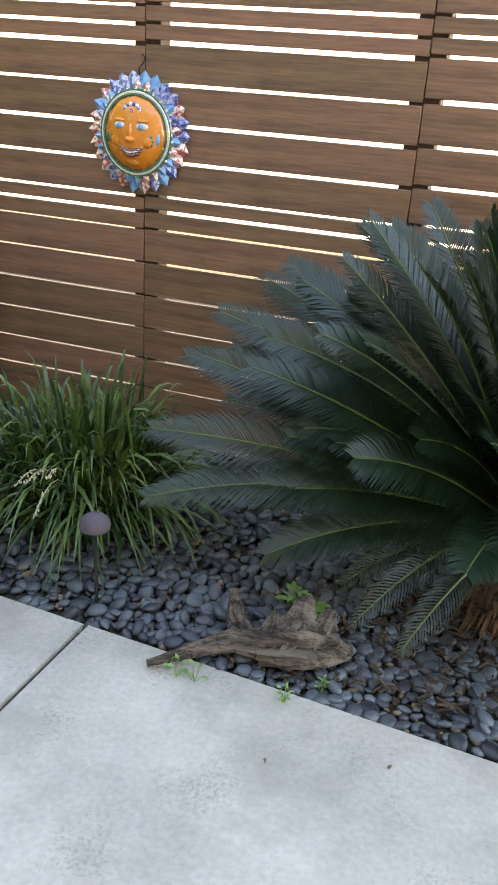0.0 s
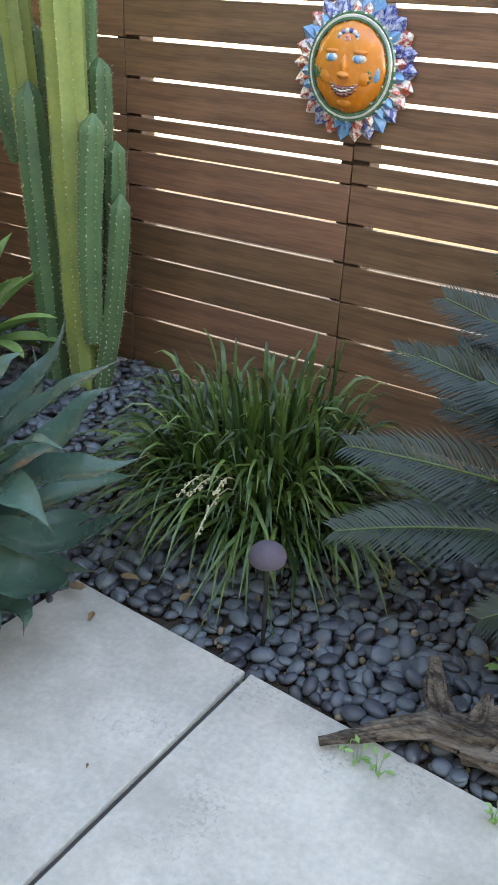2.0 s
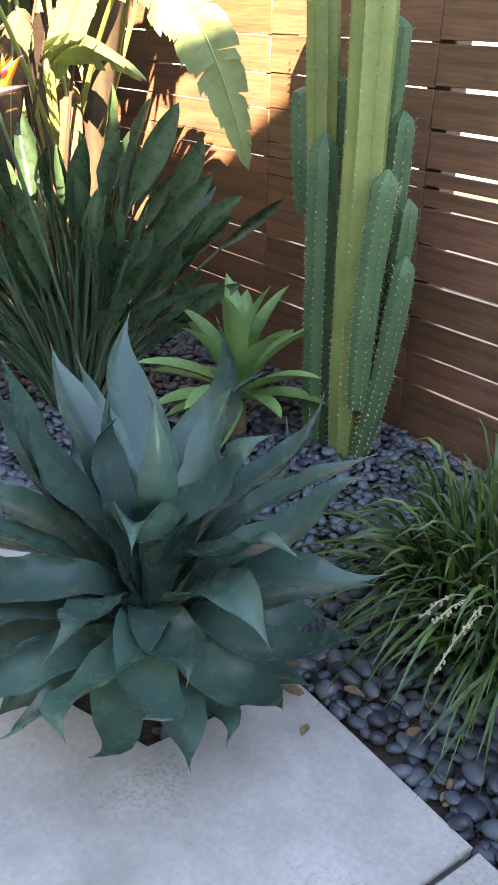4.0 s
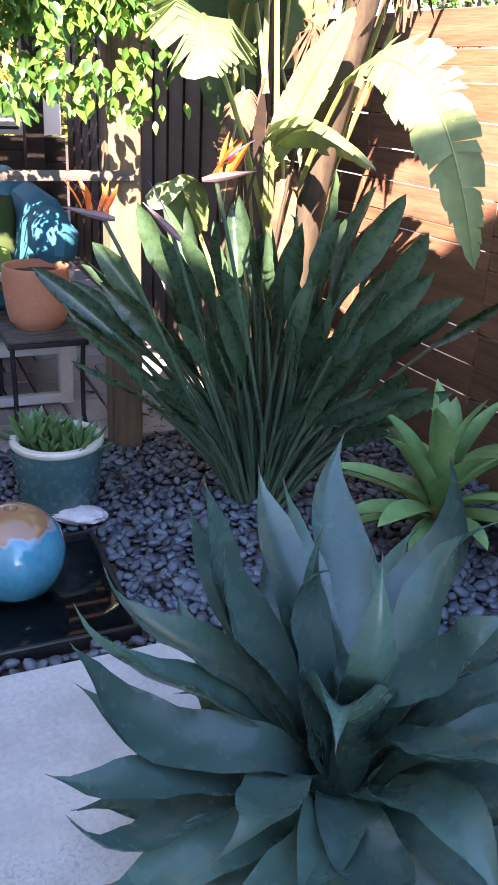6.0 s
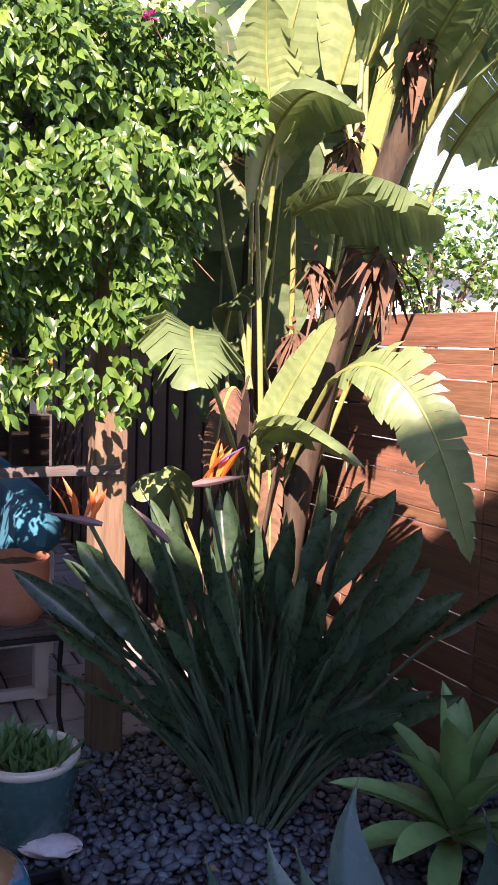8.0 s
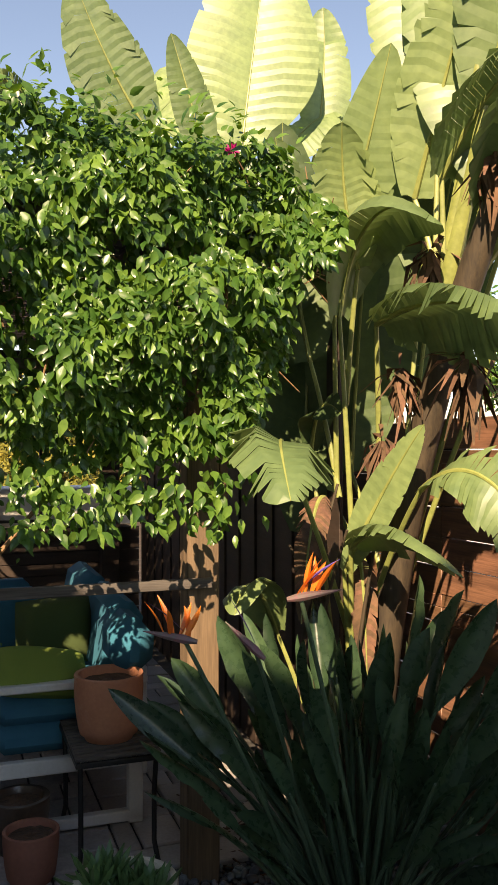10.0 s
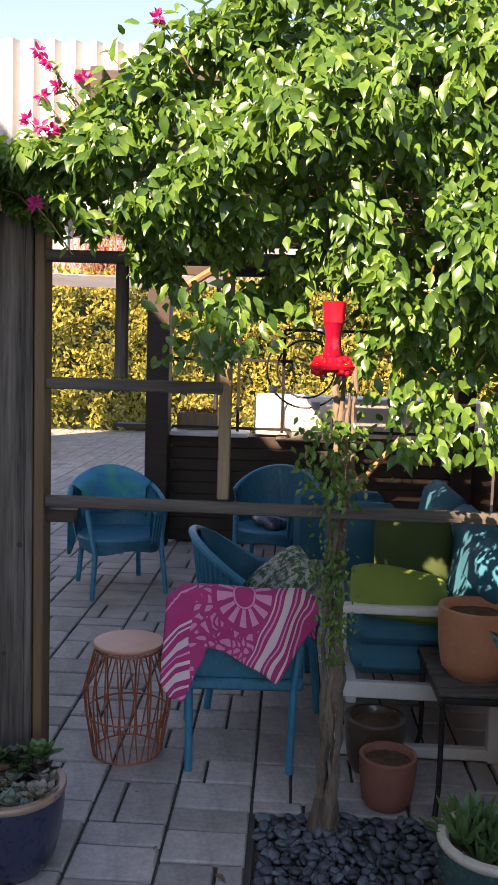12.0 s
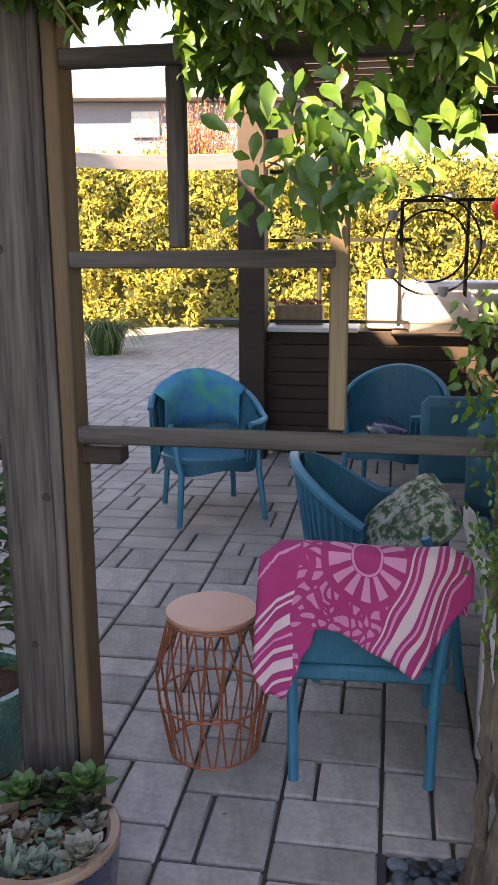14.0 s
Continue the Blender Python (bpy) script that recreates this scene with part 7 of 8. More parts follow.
# ---- distance ----
hedge = thing("hedge", None, None, "tall yellow-green clipped hedge closing the yard", "hedge", at=(-20, 0, 0))
hr = random.Random(61)
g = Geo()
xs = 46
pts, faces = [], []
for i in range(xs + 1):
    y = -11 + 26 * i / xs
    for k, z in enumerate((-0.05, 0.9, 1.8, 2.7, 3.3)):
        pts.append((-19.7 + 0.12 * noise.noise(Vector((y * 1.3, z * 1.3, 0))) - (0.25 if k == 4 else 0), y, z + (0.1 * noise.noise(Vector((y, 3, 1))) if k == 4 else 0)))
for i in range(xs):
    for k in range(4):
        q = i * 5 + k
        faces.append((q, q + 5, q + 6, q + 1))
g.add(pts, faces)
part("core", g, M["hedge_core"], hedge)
g = Geo()
for i in range(34000):
    y, z = hr.uniform(-9, 12), hr.uniform(0.12, 3.45)
    b = noise.noise(Vector((y * 1.6, z * 1.6, 2)))
    b2 = noise.noise(Vector((y * 4.2, z * 4.2, 7)))
    if b2 < -0.2 and b < 0.1:
        continue
    x = -19.4 + 0.5 * b + 0.26 * b2 + hr.gauss(0, 0.05)
    if z > 3.2:
        x -= hr.uniform(0, 0.5)
    vine_leaf(g, Vector((x, y, z)), Vector((hr.gauss(0.4, 0.4), hr.gauss(0, 0.6), hr.gauss(0.5, 0.5))), Vector((1, hr.gauss(-0.2, 0.5), hr.gauss(0.2, 0.5))), hr.uniform(0.08, 0.15))
tagged(part("foliage", g, M["hedge"], hedge, "dense yellowish foliage sprays", sharp=80), kind="stuff")

yard = thing("garden_house", None, None, "white gabled outbuilding with a deep roof overhang", "house", at=(-23, -6, 0))
g = Geo()
g.box((-23.5, -8.0, 1.9), (2.6, 7.0, 3.9), None, 0.02)
part("wall", g, M["stucco"], yard)
g = Geo()
g.add([(-22.1, -11.6, 3.7), (-22.1, -3.4, 3.7), (-22.1, -3.4, 3.95), (-22.1, -7.4, 7.6), (-22.1, -11.6, 3.95), (-24.8, -11.6, 3.7), (-24.8, -3.4, 3.7), (-24.8, -3.4, 3.95), (-24.8, -7.4, 7.6), (-24.8, -11.6, 3.95)],
      [(0, 1, 2, 3, 4), (9, 8, 7, 6, 5), (1, 6, 7, 2), (2, 7, 8, 3), (3, 8, 9, 4), (5, 0, 4, 9), (0, 5, 6, 1)])
part("gable", g, M["white_paint"], yard)
for i in range(9):
    g = Geo()
    g.box((-22.06, -7.4, 4.2 + i * 0.28), (0.05, max(0.3, 6.2 - i * 0.66), 0.25), None, 0.01)
    part("siding_board", g, M["house_wall"], yard)
g = Geo()
g.box((-21.9, -5.35, 5.72), (0.5, 5.5, 0.16), Matrix.Rotation(math.atan2(-3.65, 4.0), 3, "X"), 0.01)
part("roof_edge", g, M["white_paint"], yard)
g = Geo()
g.box((-21.8, -7.4, 3.6), (0.6, 8.4, 0.3), None, 0.01)
part("beam", g, M["white_paint"], yard)

far_h = thing("far_house", None, None, "grey far house roof above the hedge", "house", at=(-32, 0, 0))
g = Geo()
g.box((-33, 1.0, 3.1), (4, 11, 6.2), None, 0.02)
part("wall", g, M["grey_panel"], far_h)
g = Geo()
g.box((-32.8, 1.0, 6.36), (5, 12, 0.3), None, 0.03)
part("roof", g, M["far_roof"], far_h)
g = Geo()
g.box((-30.95, -1.6, 5.5), (0.12, 0.9, 0.8), None, 0.02)
part("window", g, M["white_paint"], far_h, "small white framed window")

bush = thing("red_bush", None, None, "bare reddish bush with orange leaves behind the hedge", "shrub", at=(-22.4, 0.4, 0))
br = random.Random(63)
twigs, leaves = Geo(), Geo()
for i in range(150):
    b = Vector((-22.4 + br.uniform(-0.3, 0.3), 0.4 + br.uniform(-0.5, 0.5), 0))
    e = Vector((-22.4 + br.gauss(0, 0.4), 0.4 + br.gauss(0.1, 0.75), br.uniform(4.0, 4.9)))
    path = bez(b, (b + e) / 2 + Vector((br.gauss(0, 0.15), br.gauss(0, 0.2), 0.6)), e, 8)
    twigs.tube(path, [0.022 - 0.002 * k for k in range(9)], 5)
    for k in range(14):
        q = path[5].lerp(e, br.random()) + Vector((br.gauss(0, 0.06), br.gauss(0, 0.08), br.gauss(0, 0.08)))
        vine_leaf(leaves, q, Vector((br.gauss(0, 1), br.gauss(0, 1), br.gauss(0, 1))), Vector((1, br.gauss(0, 0.5), br.gauss(0.3, 0.5))), br.uniform(0.05, 0.09))
tagged(part("twigs", twigs, M["red_twig"], bush, "thin reddish twigs"), kind="stuff")
tagged(part("leaves", leaves, M["red_leaf"], bush, "small orange-red leaves", sharp=80), kind="stuff")

sail = Geo()
pts, faces = [], []
for i in range(13):
    y = -1.6 + 4.2 * i / 12
    for j in range(5):
        x = -15.2 + 1.6 * j / 4
        pts.append((x, y, 2.86 - 0.1 * math.sin(math.pi * i / 12) - 0.06 * math.sin(math.pi * j / 4) + 0.05 * j / 4))
for i in range(12):
    for j in range(4):
        k = i * 5 + j
        faces.append((k, k + 1, k + 6, k + 5))
sail.add(pts, faces)
sail_ob = thing("shade_sail", sail, M["canvas"], "white cloth shade sail stretched over the yard", "shade sail", sharp=80)
s = sail_ob.modifiers.new("thickness", "SOLIDIFY")
s.thickness = 0.01
sp = Geo()
for y in (-1.6, 2.6):
    sp.tube([(-15.2, y, -0.05), (-15.2, y, 2.9)], 0.04, 8)
    part("pole", sp, M["metal_dark"], sail_ob)
    sp = Geo()

for n_, (c, r, h) in enumerate((((-15.2, -0.75), 0.7, 0.75), ((-11.8, -1.3), 0.5, 0.5), ((-13.5, -2.2), 0.8, 0.6))):
    tuft = thing("ornamental_grass", None, None, "low green mound of fine grass on the paving edge", "grass", at=(c[0], c[1], 0))
    g = Geo()
    for i in range(420):
        a = hr.uniform(0, 6.28)
        hh = Vector((math.cos(a), math.sin(a), 0))
        b = Vector((c[0], c[1], -0.02)) + hh * 0.25 * hr.random()
        L = r * hr.uniform(0.6, 1.1)
        g.leaf(bez(b, b + hh * L * 0.3 + Z * h * 1.1, b + hh * L + Z * h * hr.uniform(0.1, 0.6), 5), [0.006, 0.007, 0.007, 0.006, 0.004, 0.0005], across(hh), cross=3)
    part("blades", g, M["grass"], tuft, sharp=80)


# ---- ceramic sun on the fence ----
SUN_C = on_fence(-1.232, 1.268, 0.006)


def on_sun(x, z, out):
    return SUN_C + F1 * x - F2 * out + Z * z


def blob(g, c, s, mi, n=10):
    """A flattened dome on the face, of half-sizes s."""
    pts, faces = [], []
    for i in range(n + 1):
        a = math.pi * i / n
        for k in range(12):
            t = 2 * math.pi * k / 12
            pts.append(on_sun(c[0] + s[0] * math.sin(a) * math.cos(t), c[1] + s[1] * math.sin(a) * math.sin(t), c[2] - s[2] * math.cos(a)))
    for i in range(n):
        for k in range(12):
            k2 = (k + 1) % 12
            faces.append((i * 12 + k, (i + 1) * 12 + k, (i + 1) * 12 + k2, i * 12 + k2))
    g.add(pts, faces, mi)


sun_thing = thing("sun_ornament", None, None, "glazed ceramic sun with an orange face on the fence", "wall ornament", at=SUN_C)
sun_rnd = random.Random(8)
mats_sun = [M["orange_plaster"], M["sun_blue"], M["sun_navy"], M["sun_red"], M["sun_white"], M["sun_green"], M["sun_lip"]]
RN = 26
for layer, (r_in, r_out, lift) in enumerate(((0.12, 0.222, 0.012), (0.12, 0.188, 0.026))):
    for i in range(RN):
        t = 2 * math.pi * (i + 0.5 * layer) / RN
        w = math.pi / RN * 1.02
        cs = lambda r, a: (r * math.cos(a), r * math.sin(a) * 1.04)
        g = Geo()
        mi = sun_rnd.choice((1, 2, 2, 3) if layer == 0 else (2, 1, 1, 3))
        q = [cs(r_in, t - w), cs(r_in, t + w), cs(r_out * 0.9, t + w * 0.95), cs(r_out, t), cs(r_out * 0.9, t - w * 0.95), cs(r_out * 0.8, t), cs(r_in, t)]
        z = [lift, lift, lift - 0.006, lift, lift - 0.006, lift + 0.014, lift + 0.018]
        pts = [on_sun(x, y, h) for (x, y), h in zip(q, z)] + [on_sun(x * 0.97, y * 0.97, -0.0) for x, y in q[:5]]
        g.add(pts, [(0, 6, 5, 4), (6, 1, 2, 5), (4, 5, 3), (5, 2, 3), (4, 3, 10, 11), (3, 2, 9, 10), (0, 4, 11, 7), (2, 1, 8, 9)], mi)
        if layer:
            blob(g, (*cs(r_out * 0.83, t), lift + 0.008), (0.006, 0.006, 0.006), 4, 5)
        part("ray", g, mats_sun, sun_thing, sharp=50)
# rims and dome
for r, tube_r, lift, mi in ((0.150, 0.0065, 0.034, 5), (0.142, 0.006, 0.038, 4), (0.135, 0.006, 0.04, 5)):
    g = Geo()
    g.tube([on_sun(r * math.cos(t), r * 1.06 * math.sin(t), lift) for t in [2 * math.pi * i / 48 for i in range(49)]], tube_r, 6, caps=False, mi=mi)
    part("rim", g, mats_sun, sun_thing)
g = Geo()
blob(g, (0, 0, 0.025), (0.135, 0.144, 0.062), 0, 18)
for sx in (-1, 1):
    blob(g, (sx * 0.046, 0.03, 0.075), (0.027, 0.015, 0.015), 4)
    blob(g, (sx * 0.046, 0.03, 0.086), (0.012, 0.012, 0.007), 1)
    blob(g, (sx * 0.048, 0.05, 0.074), (0.028, 0.008, 0.014), 0)
    blob(g, (sx * 0.06, -0.025, 0.062), (0.035, 0.032, 0.02), 0)
    blob(g, (sx * 0.10, -0.012, 0.058), (0.016, 0.026, 0.007), 1 if sx > 0 else 5)
for k in range(6):
    t = 2 * math.pi * k / 6
    blob(g, (0.078 + 0.013 * math.cos(t), -0.02 + 0.016 * math.sin(t), 0.072), (0.005, 0.006, 0.005), 5, 6)
    blob(g, (-0.082 + 0.010 * math.cos(t), -0.018 + 0.014 * math.sin(t), 0.07), (0.004, 0.005, 0.005), 5, 6)
blob(g, (0, 0.008, 0.082), (0.011, 0.036, 0.016), 0)
blob(g, (0, -0.018, 0.088), (0.022, 0.013, 0.017), 0)
for k in range(9):
    u = (k - 4) / 4
    y = -0.066 + 0.022 * u * u
    blob(g, (u * 0.05, y + 0.007 * (1 - u * u), 0.079 - 0.012 * u * u), (0.013, 0.0095 - 0.003 * abs(u), 0.012), 6, 6)
    blob(g, (u * 0.044, y, 0.083 - 0.012 * u * u), (0.012, 0.0045 - 0.0025 * abs(u), 0.011), 4, 6)
    blob(g, (u * 0.046, y - 0.011 * (1 - 0.6 * u * u), 0.079 - 0.012 * u * u), (0.013, 0.0095 - 0.003 * abs(u), 0.012), 6, 6)
blob(g, (0, -0.1, 0.058), (0.032, 0.02, 0.014), 0)
blob(g, (0, 0.085, 0.072), (0.012, 0.012, 0.006), 3)
for k in range(8):
    t = math.pi * k / 7
    blob(g, (0.032 * math.cos(t), 0.085 + 0.024 * math.sin(t), 0.066), (0.009, 0.008, 0.006), 2 if k % 2 else 4, 6)
part("face", g, mats_sun, sun_thing, "shiny orange face with blue eyes and a smile", sharp=50)
g = Geo()
g.tube([on_sun(0, 0.21, 0.005), on_sun(0.0, 0.235, 0.01), on_sun(0.018, 0.255, 0.008), on_sun(0.022, 0.275, 0.002), on_sun(0.006, 0.283, -0.004)], 0.003, 6, mi=0)
part("hanger", g, M["metal_dark"], sun_thing, "bent wire hanger")

# ---- driftwood ----


def gnarl(g, pts, radii, sides=36, seed=0):
    path = []
    for i in range(len(pts) - 1):
        for k in range(8):
            path.append(Vector(pts[i]).lerp(Vector(pts[i + 1]), k / 8))
    path.append(Vector(pts[-1]))
    rr = np.interp(np.linspace(0, len(pts) - 1, len(path)), range(len(pts)), radii)
    n0 = len(g.v)
    g.tube(path, list(rr), sides)
    for j in range(n0, len(g.v)):
        i, k = (j - n0) // sides, (j - n0) % sides
        p = Vector(g.v[j])
        ridge = noise.noise(Vector((math.cos(k * math.tau / sides) * 3.1 + seed, math.sin(k * math.tau / sides) * 3.1, 3 + i * 0.06))) * 0.7 + noise.noise(p * 30) * 0.2 + 0.32 * noise.noise(Vector((math.cos(k * math.tau / sides) * 7 + seed, math.sin(k * math.tau / sides) * 7, i * 0.09 + seed)))
        g.v[j] = tuple(p + (p - path[i]) * ridge)


g = Geo()
gnarl(g, [(-0.19, 2.235, 0.02), (-0.06, 2.31, 0.045), (0.03, 2.36, 0.06), (0.12, 2.37, 0.06)], [0.009, 0.02, 0.032, 0.04], seed=1)
gnarl(g, [(-0.01, 2.50, 0.13), (0.02, 2.43, 0.085), (0.06, 2.37, 0.05)], [0.012, 0.026, 0.032], seed=5)
gnarl(g, [(0.10, 2.36, 0.05), (0.2, 2.37, 0.065), (0.29, 2.40, 0.055), (0.36, 2.43, 0.035)], [0.04, 0.055, 0.042, 0.014], seed=9)
gnarl(g, [(0.21, 2.48, 0.17), (0.2, 2.41, 0.11), (0.16, 2.33, 0.035)], [0.016, 0.042, 0.03], seed=13)
gnarl(g, [(0.29, 2.49, 0.13), (0.27, 2.43, 0.09), (0.25, 2.36, 0.04)], [0.012, 0.036, 0.026], seed=17)
gnarl(g, [(0.13, 2.44, 0.13), (0.13, 2.40, 0.09), (0.10, 2.33, 0.03)], [0.010, 0.026, 0.02], seed=25)
thing("driftwood", g, M["driftwood"], "grey-brown gnarled driftwood lying on the pebble edge", "driftwood", sharp=70)

# ---- mushroom stake ----
mush = thing("mushroom_stake", None, None, "mauve ceramic mushroom on a thin metal stake", "garden ornament", at=(-0.436, 2.47, 0))
g = Geo()
g.lathe((-0.436, 2.47, 0.275), [(0.008, 0.002), (0.03, -0.002), (0.045, 0.006), (0.048, 0.016), (0.043, 0.032), (0.03, 0.045), (0.014, 0.052), (0.0, 0.054)], 32)
part("cap", g, M["mauve"], mush)
g = Geo()
g.tube([(-0.436, 2.47, -0.03), (-0.436, 2.47, 0.278)], 0.006, 8)
part("stake", g, M["metal_dark"], mush)

# ---- shell ----
g = Geo()
pts, faces = [], []
n1, n2 = 16, 24
for i in range(n1 + 1):
    a = math.pi * i / n1
    for k in range(n2):
        t = 2 * math.pi * k / n2
        r = 1 + 0.07 * math.sin(t * 7 + i * 0.6) + 0.12 * noise.noise(Vector((i * 0.5, k * 0.5, 2)))
        p = Vector((0.1 * math.cos(a) * r, 0.06 * math.sin(a) * math.cos(t) * r, 0.03 * math.sin(a) * math.sin(t) * r))
        pts.append(Vector((-2.965, 2.375, 0.028)) + Matrix.Rotation(radians(55), 3, "Z") @ p)
for i in range(n1):
    for k in range(n2):
        k2 = (k + 1) % n2
        faces.append((i * n2 + k, i * n2 + k2, (i + 1) * n2 + k2, (i + 1) * n2 + k))
g.add(pts, faces)
thing("sea_shell", g, M["shell"], "large pale ridged sea shell by the basin", "shell", sharp=70)
g = Geo()
g.tube(bez((-3.35, 2.62, -0.01), (-3.2, 2.66, 0.09), (-3.05, 2.62, 0.0), 10), 0.006, 7)
thing("irrigation_hose", g, M["metal_dark"], "thin black irrigation hose arching over pebbles", "hose")

# ---- small weeds and litter ----
for x, y, k, r in ((-0.1, 2.235, 5, 0.018), (-0.05, 2.23, 6, 0.02), (-0.13, 2.255, 4, 0.017), (0.205, 2.22, 16, 0.012), (0.3, 2.29, 10, 0.012), (0.21, 2.62, 26, 0.035), (0.15, 2.66, 16, 0.03)):
    w = thing("weed", None, None, "small bright green weed growing between the pebbles", "weed", group="weeds", at=(x, y, 0))
    g = Geo()
    for i in range(k):
        a = 2 * math.pi * i / k + U(-0.3, 0.3)
        z = U(0.015, 0.05)
        c = Vector((x + math.cos(a) * r * U(0.3, 1), y + math.sin(a) * r * U(0.3, 1), z))
        g.tube([(x, y, -0.02), c], 0.0012, 4)
        vine_leaf(g, c, Vector((math.cos(a), math.sin(a), 0.2)), Vector((U(-0.3, 0.3), U(-0.3, 0.3), 1)), r * 1.3)
    part("leaves", g, M["agave_light"], w, sharp=80)
lit = random.Random(77)
for x, y, z, L in ((-0.896, 2.382, 0.004, 0.04), (-0.62, 1.96, 0.003, 0.014), (-0.95, 2.43, 0.03, 0.07), (-1.02, 2.5, 0.035, 0.06), (-0.9, 2.52, 0.03, 0.06), (0.75, 1.75, 0.003, 0.03), (0.5, 2.05, 0.003, 0.02), (0.2, 2.0, 0.003, 0.016), (-0.7, 2.5, 0.03, 0.05), (-2.1, 2.9, 0.02, 0.06), (-2.6, 2.75, 0.02, 0.05), (-3.2, 2.7, 0.02, 0.05), (-3.45, 1.55, 0.006, 0.05), (-4.0, 1.3, 0.006, 0.02), (-3.6, 1.35, 0.006, 0.03), (-3.3, 1.85, 0.02, 0.05)):
    g = Geo()
    a = lit.uniform(0, 6.28)
    vine_leaf(g, Vector((x, y, z + 0.004)), Vector((math.cos(a), math.sin(a), 0.05)), Vector((lit.gauss(0, 0.15), lit.gauss(0, 0.15), 1)), L)
    thing("fallen_leaf", g, M["agave_dead"], "dry curled fallen leaf lying on the ground", "leaf", group="fallen leaves", sharp=80)

# ---- pebbles ----
pb = random.Random(81)


def pebble_mesh(seed):
    bm = bmesh.new()
    bmesh.ops.create_icosphere(bm, subdivisions=2, radius=1)
    for v in bm.verts:
        v.co *= 1 + 0.13 * noise.noise(v.co * 0.9 + Vector((seed * 3.1, 0, 0)))
    me = bpy.data.meshes.new("pebble")
    bm.to_mesh(me)
    bm.free()
    me.materials.append(M["pebble"])
    me.shade_smooth()
    return me


stones = [pebble_mesh(i) for i in range(9)]
raw = [([v.co.copy() for v in me.vertices], [tuple(p.vertices) for p in me.polygons]) for me in stones]


def in_bed(p):
    a, b = p.dot(E1), p.dot(E2)
    if p.y > fence_y(p.x) - 0.03 or p.x > 2.2:
        return False
    if abs(a - PA) < PH + 0.025 and abs(b - PB) < PH + 0.025:
        return False
    if a > -1.45:
        return b > BED + 0.012
    if a > -2.0:
        return b > 1.88
    if a > LEFT_A - 0.01:
        return b > 1.945
    return a > -4.085 and b > 1.035


def pebble_size(x, k=1.0):
    return (0.0285 if x > -1.05 else 0.026) * k * pb.uniform(0.6, 1.25)


parts_left, rest = 300, Geo()
y = 1.3
tries = []
for layer in range(2):
    y = 1.3
    while y < 4.3:
        x = -4.2
        while x < 2.1:
            step = 0.041 if x > -1.05 else 0.039
            tries.append((Vector((x + pb.uniform(-0.012, 0.012), y + pb.uniform(-0.012, 0.012), 0)), layer))
            x += step * (1.0 if layer == 0 else 1.35)
        y += 0.036 if layer == 0 else 0.046
for p, layer in tries:
    if not in_bed(p):
        continue
    big = p.x > -1.05
    bare = noise.noise(Vector((p.x * 2.3, p.y * 2.3, 5)))
    if layer == 1 and bare < -0.05:
        continue
    if big and p.y > 3.15 and pb.random() < 0.75:
        continue
    if big and p.x > 0.3 and bare > 0.05 and pb.random() < 0.6:
        continue
    s = pebble_size(p.x)
    sc = Vector((s, s * pb.uniform(0.62, 0.85), s * pb.uniform(0.4, 0.55)))
    rot = Euler((pb.gauss(0, 0.35), pb.gauss(0, 0.35), pb.uniform(0, 6.28)))
    p = p + Z * (-0.022 + sc.z * 0.5 + layer * s * 0.62)
    k = pb.randrange(9)
    m = Matrix.LocRotScale(p, rot, sc)
    if parts_left and layer == 1 and -0.8 < p.x < 0.9 and p.y < 2.85:
        ob = new("pebble", stones[k])
        ob.parent = bed
        ob.matrix_basis = m
        parts_left -= 1
    else:
        rest.add([m @ v for v in raw[k][0]], raw[k][1])
tagged(part("pebble_rest", rest, M["pebble_far"], bed, "smooth dark blue-grey river pebbles", sharp=180), kind="stuff")
gv = Geo()
for i in range(1500):
    p = Vector((pb.uniform(-1.2, 1.6), pb.uniform(2.2, 3.4), -0.022))
    if not in_bed(p):
        continue
    k = pb.randrange(9)
    s = pb.uniform(0.006, 0.016)
    m = Matrix.LocRotScale(p + Z * pb.uniform(0, 0.016), Euler((pb.uniform(0, 3), 0, pb.uniform(0, 6))), Vector((s, s * 0.8, s * 0.6)))
    gv.add([m @ v for v in raw[k][0]], raw[k][1])
tagged(part("gravel", gv, M["gravel"], bed, "small brown gravel between the pebbles", sharp=180), kind="stuff")
# stones in the basin
for i in range(34):
    a, b = PA + pb.uniform(-0.25, 0.27), PB + pb.uniform(-0.27, 0.27)
    s = pb.uniform(0.02, 0.032)
    ob = new("basin_stone", stones[pb.randrange(9)])
    ob.parent = pond
    ob.matrix_parent_inverse = at_world(pond).inverted()
    ob.matrix_basis = Matrix.LocRotScale(G(a, b, -0.044 + s * 0.6), Euler((0, 0, pb.uniform(0, 6))), Vector((s, s * 0.75, s * 0.5)))

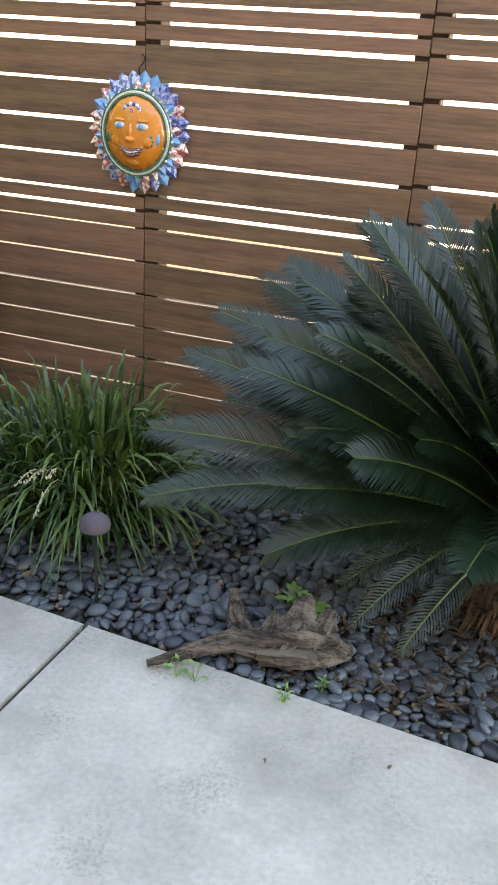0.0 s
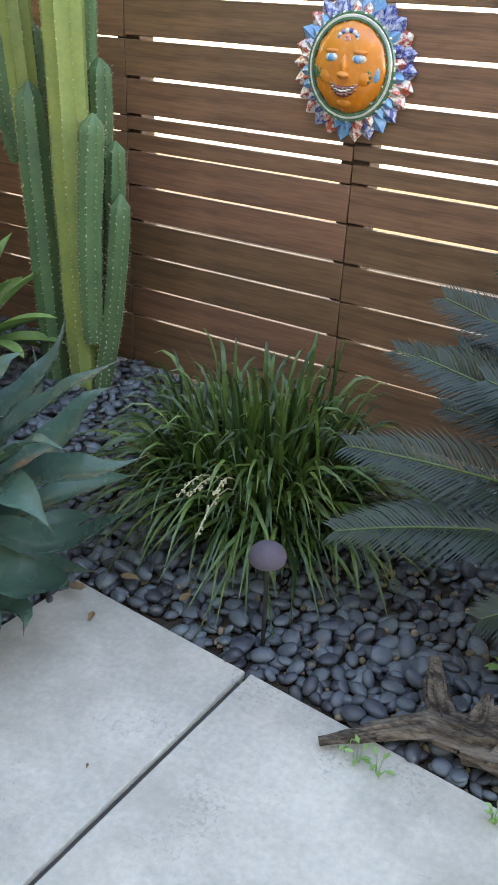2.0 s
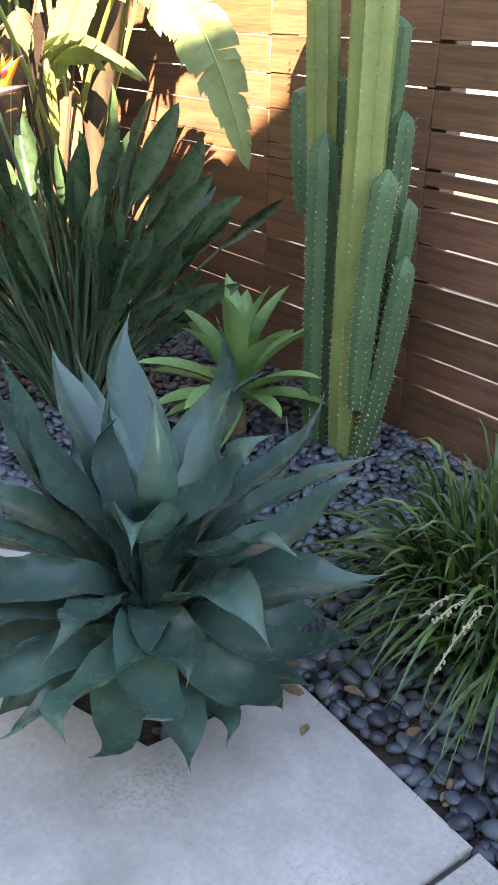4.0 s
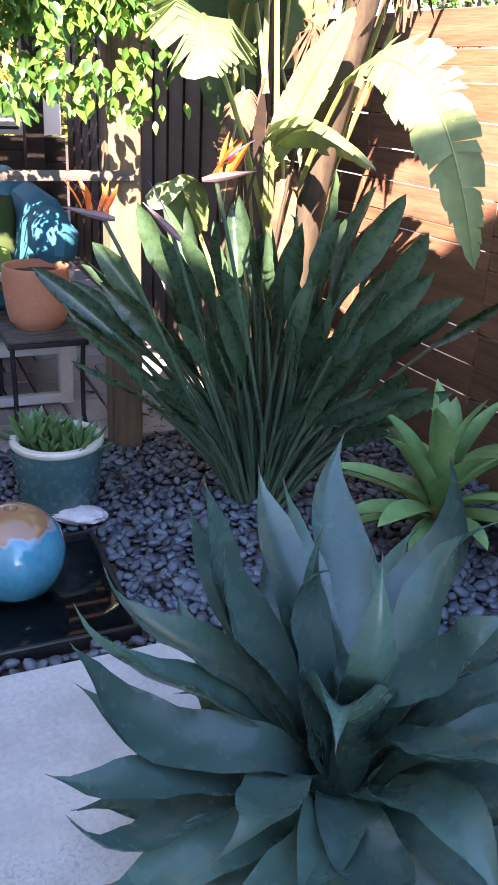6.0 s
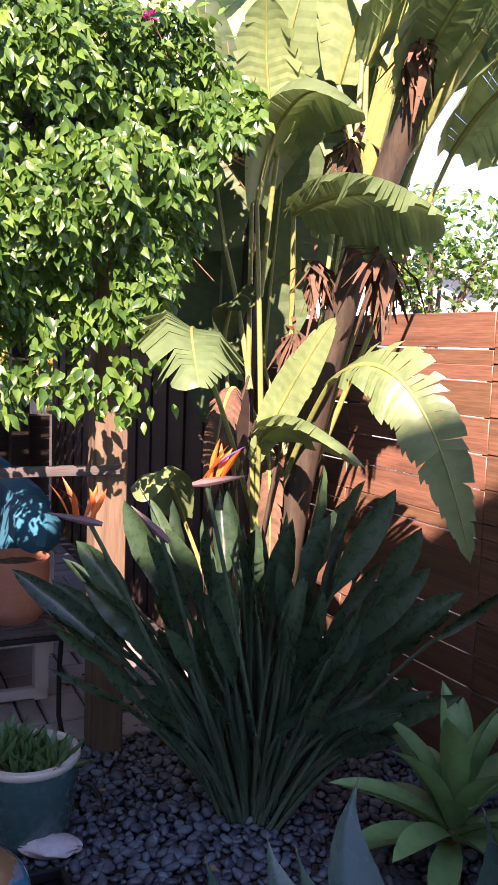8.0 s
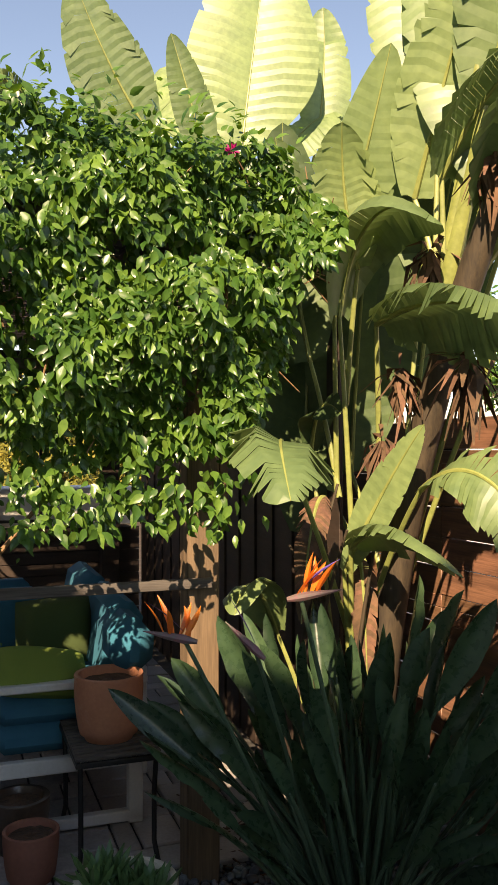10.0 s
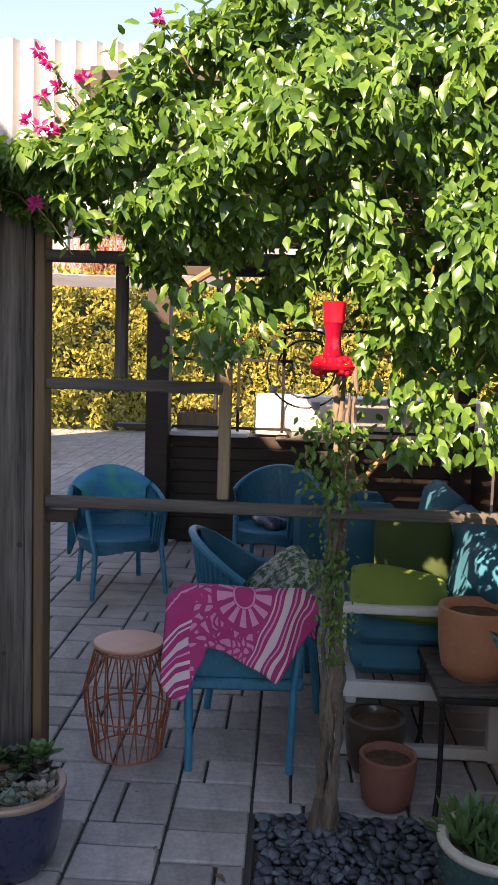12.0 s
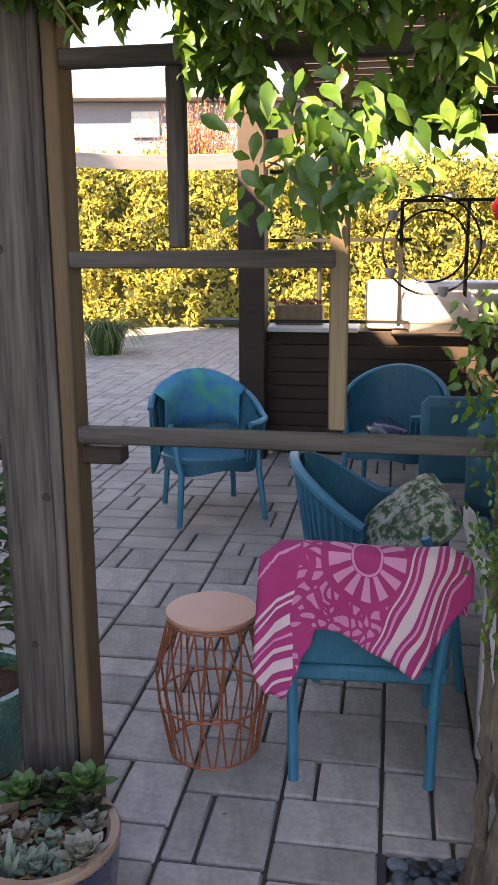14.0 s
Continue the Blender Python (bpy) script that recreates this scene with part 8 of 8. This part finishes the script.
# ---- pavers ----
patio = thing("patio_floor", None, None, "grey tumbled concrete pavers in staggered courses", "paving", kind="structure")
g = Geo()
slab(g, [G(-26, -9), G(-2.56, -9), G(-2.56, 1.02), G(-4.10, 1.02), G(-4.10, 2.9), G(-26, 2.9)], -0.016, 0.03)
part("sand_bed", g, M["joint"], patio, "dark sand in the joints")
pv = random.Random(91)
shapes = {}


def paver_mesh(la, lb):
    key = (round(la, 3), round(lb, 3))
    if key not in shapes:
        gg = Geo()
        gg.box((0, 0, 0), (la - 0.012, lb - 0.012, 0.05), None, 0.007)
        shapes[key] = gg.mesh("paver", M["paver"])
    return shapes[key]


budget, far = [300], Geo()


def lay_paver(a0, a1, b0, b1):
    """One paver between two lines of the grid, cut to the pebble bed and the board screen."""
    if a1 > -4.09 and b1 > 1.025:
        if b0 < 0.97:
            b1 = 1.02
        elif a0 < -4.15:
            a1 = -4.095
        else:
            return
    ca, cb, la, lb = (a0 + a1) / 2, (b0 + b1) / 2, a1 - a0, b1 - b0
    if b1 > 2.88 or (ca > -3.0 and cb < -1.5) or cb < -6.5:
        return
    tilt = Euler((pv.gauss(0, 0.004), pv.gauss(0, 0.004), 0)).to_matrix()
    m = (GRID @ tilt).to_4x4()
    m.translation = G(ca, cb, -0.025 + pv.uniform(-0.002, 0.002))
    if budget[0] and -6.2 < ca < -3.3 and -0.5 < cb < 1.9:
        ob = new("paver", paver_mesh(la, lb))
        ob.parent = patio
        ob.matrix_basis = m
        budget[0] -= 1
    else:
        far.box(m.translation, (la - 0.012, lb - 0.012, 0.05), m.to_3x3(), 0.007)


b = -8.0
while b < 2.85:
    a = -2.6 - pv.uniform(0, 0.3)
    while a > -19.4:
        la = pv.choice((0.15, 0.2, 0.2, 0.3))
        cut = pv.choice((0, 0, 0.1, 0.15, 0.2)) if la > 0.15 else 0
        if cut:
            lay_paver(a - la, a, b, b + cut)
            lay_paver(a - la, a, b + cut, b + 0.3)
        else:
            lay_paver(a - la, a, b, b + 0.3)
        a -= la
    b += 0.3
tagged(part("paver_rest", far, M["paver_far"], patio, "grey pavers further off"), kind="stuff")
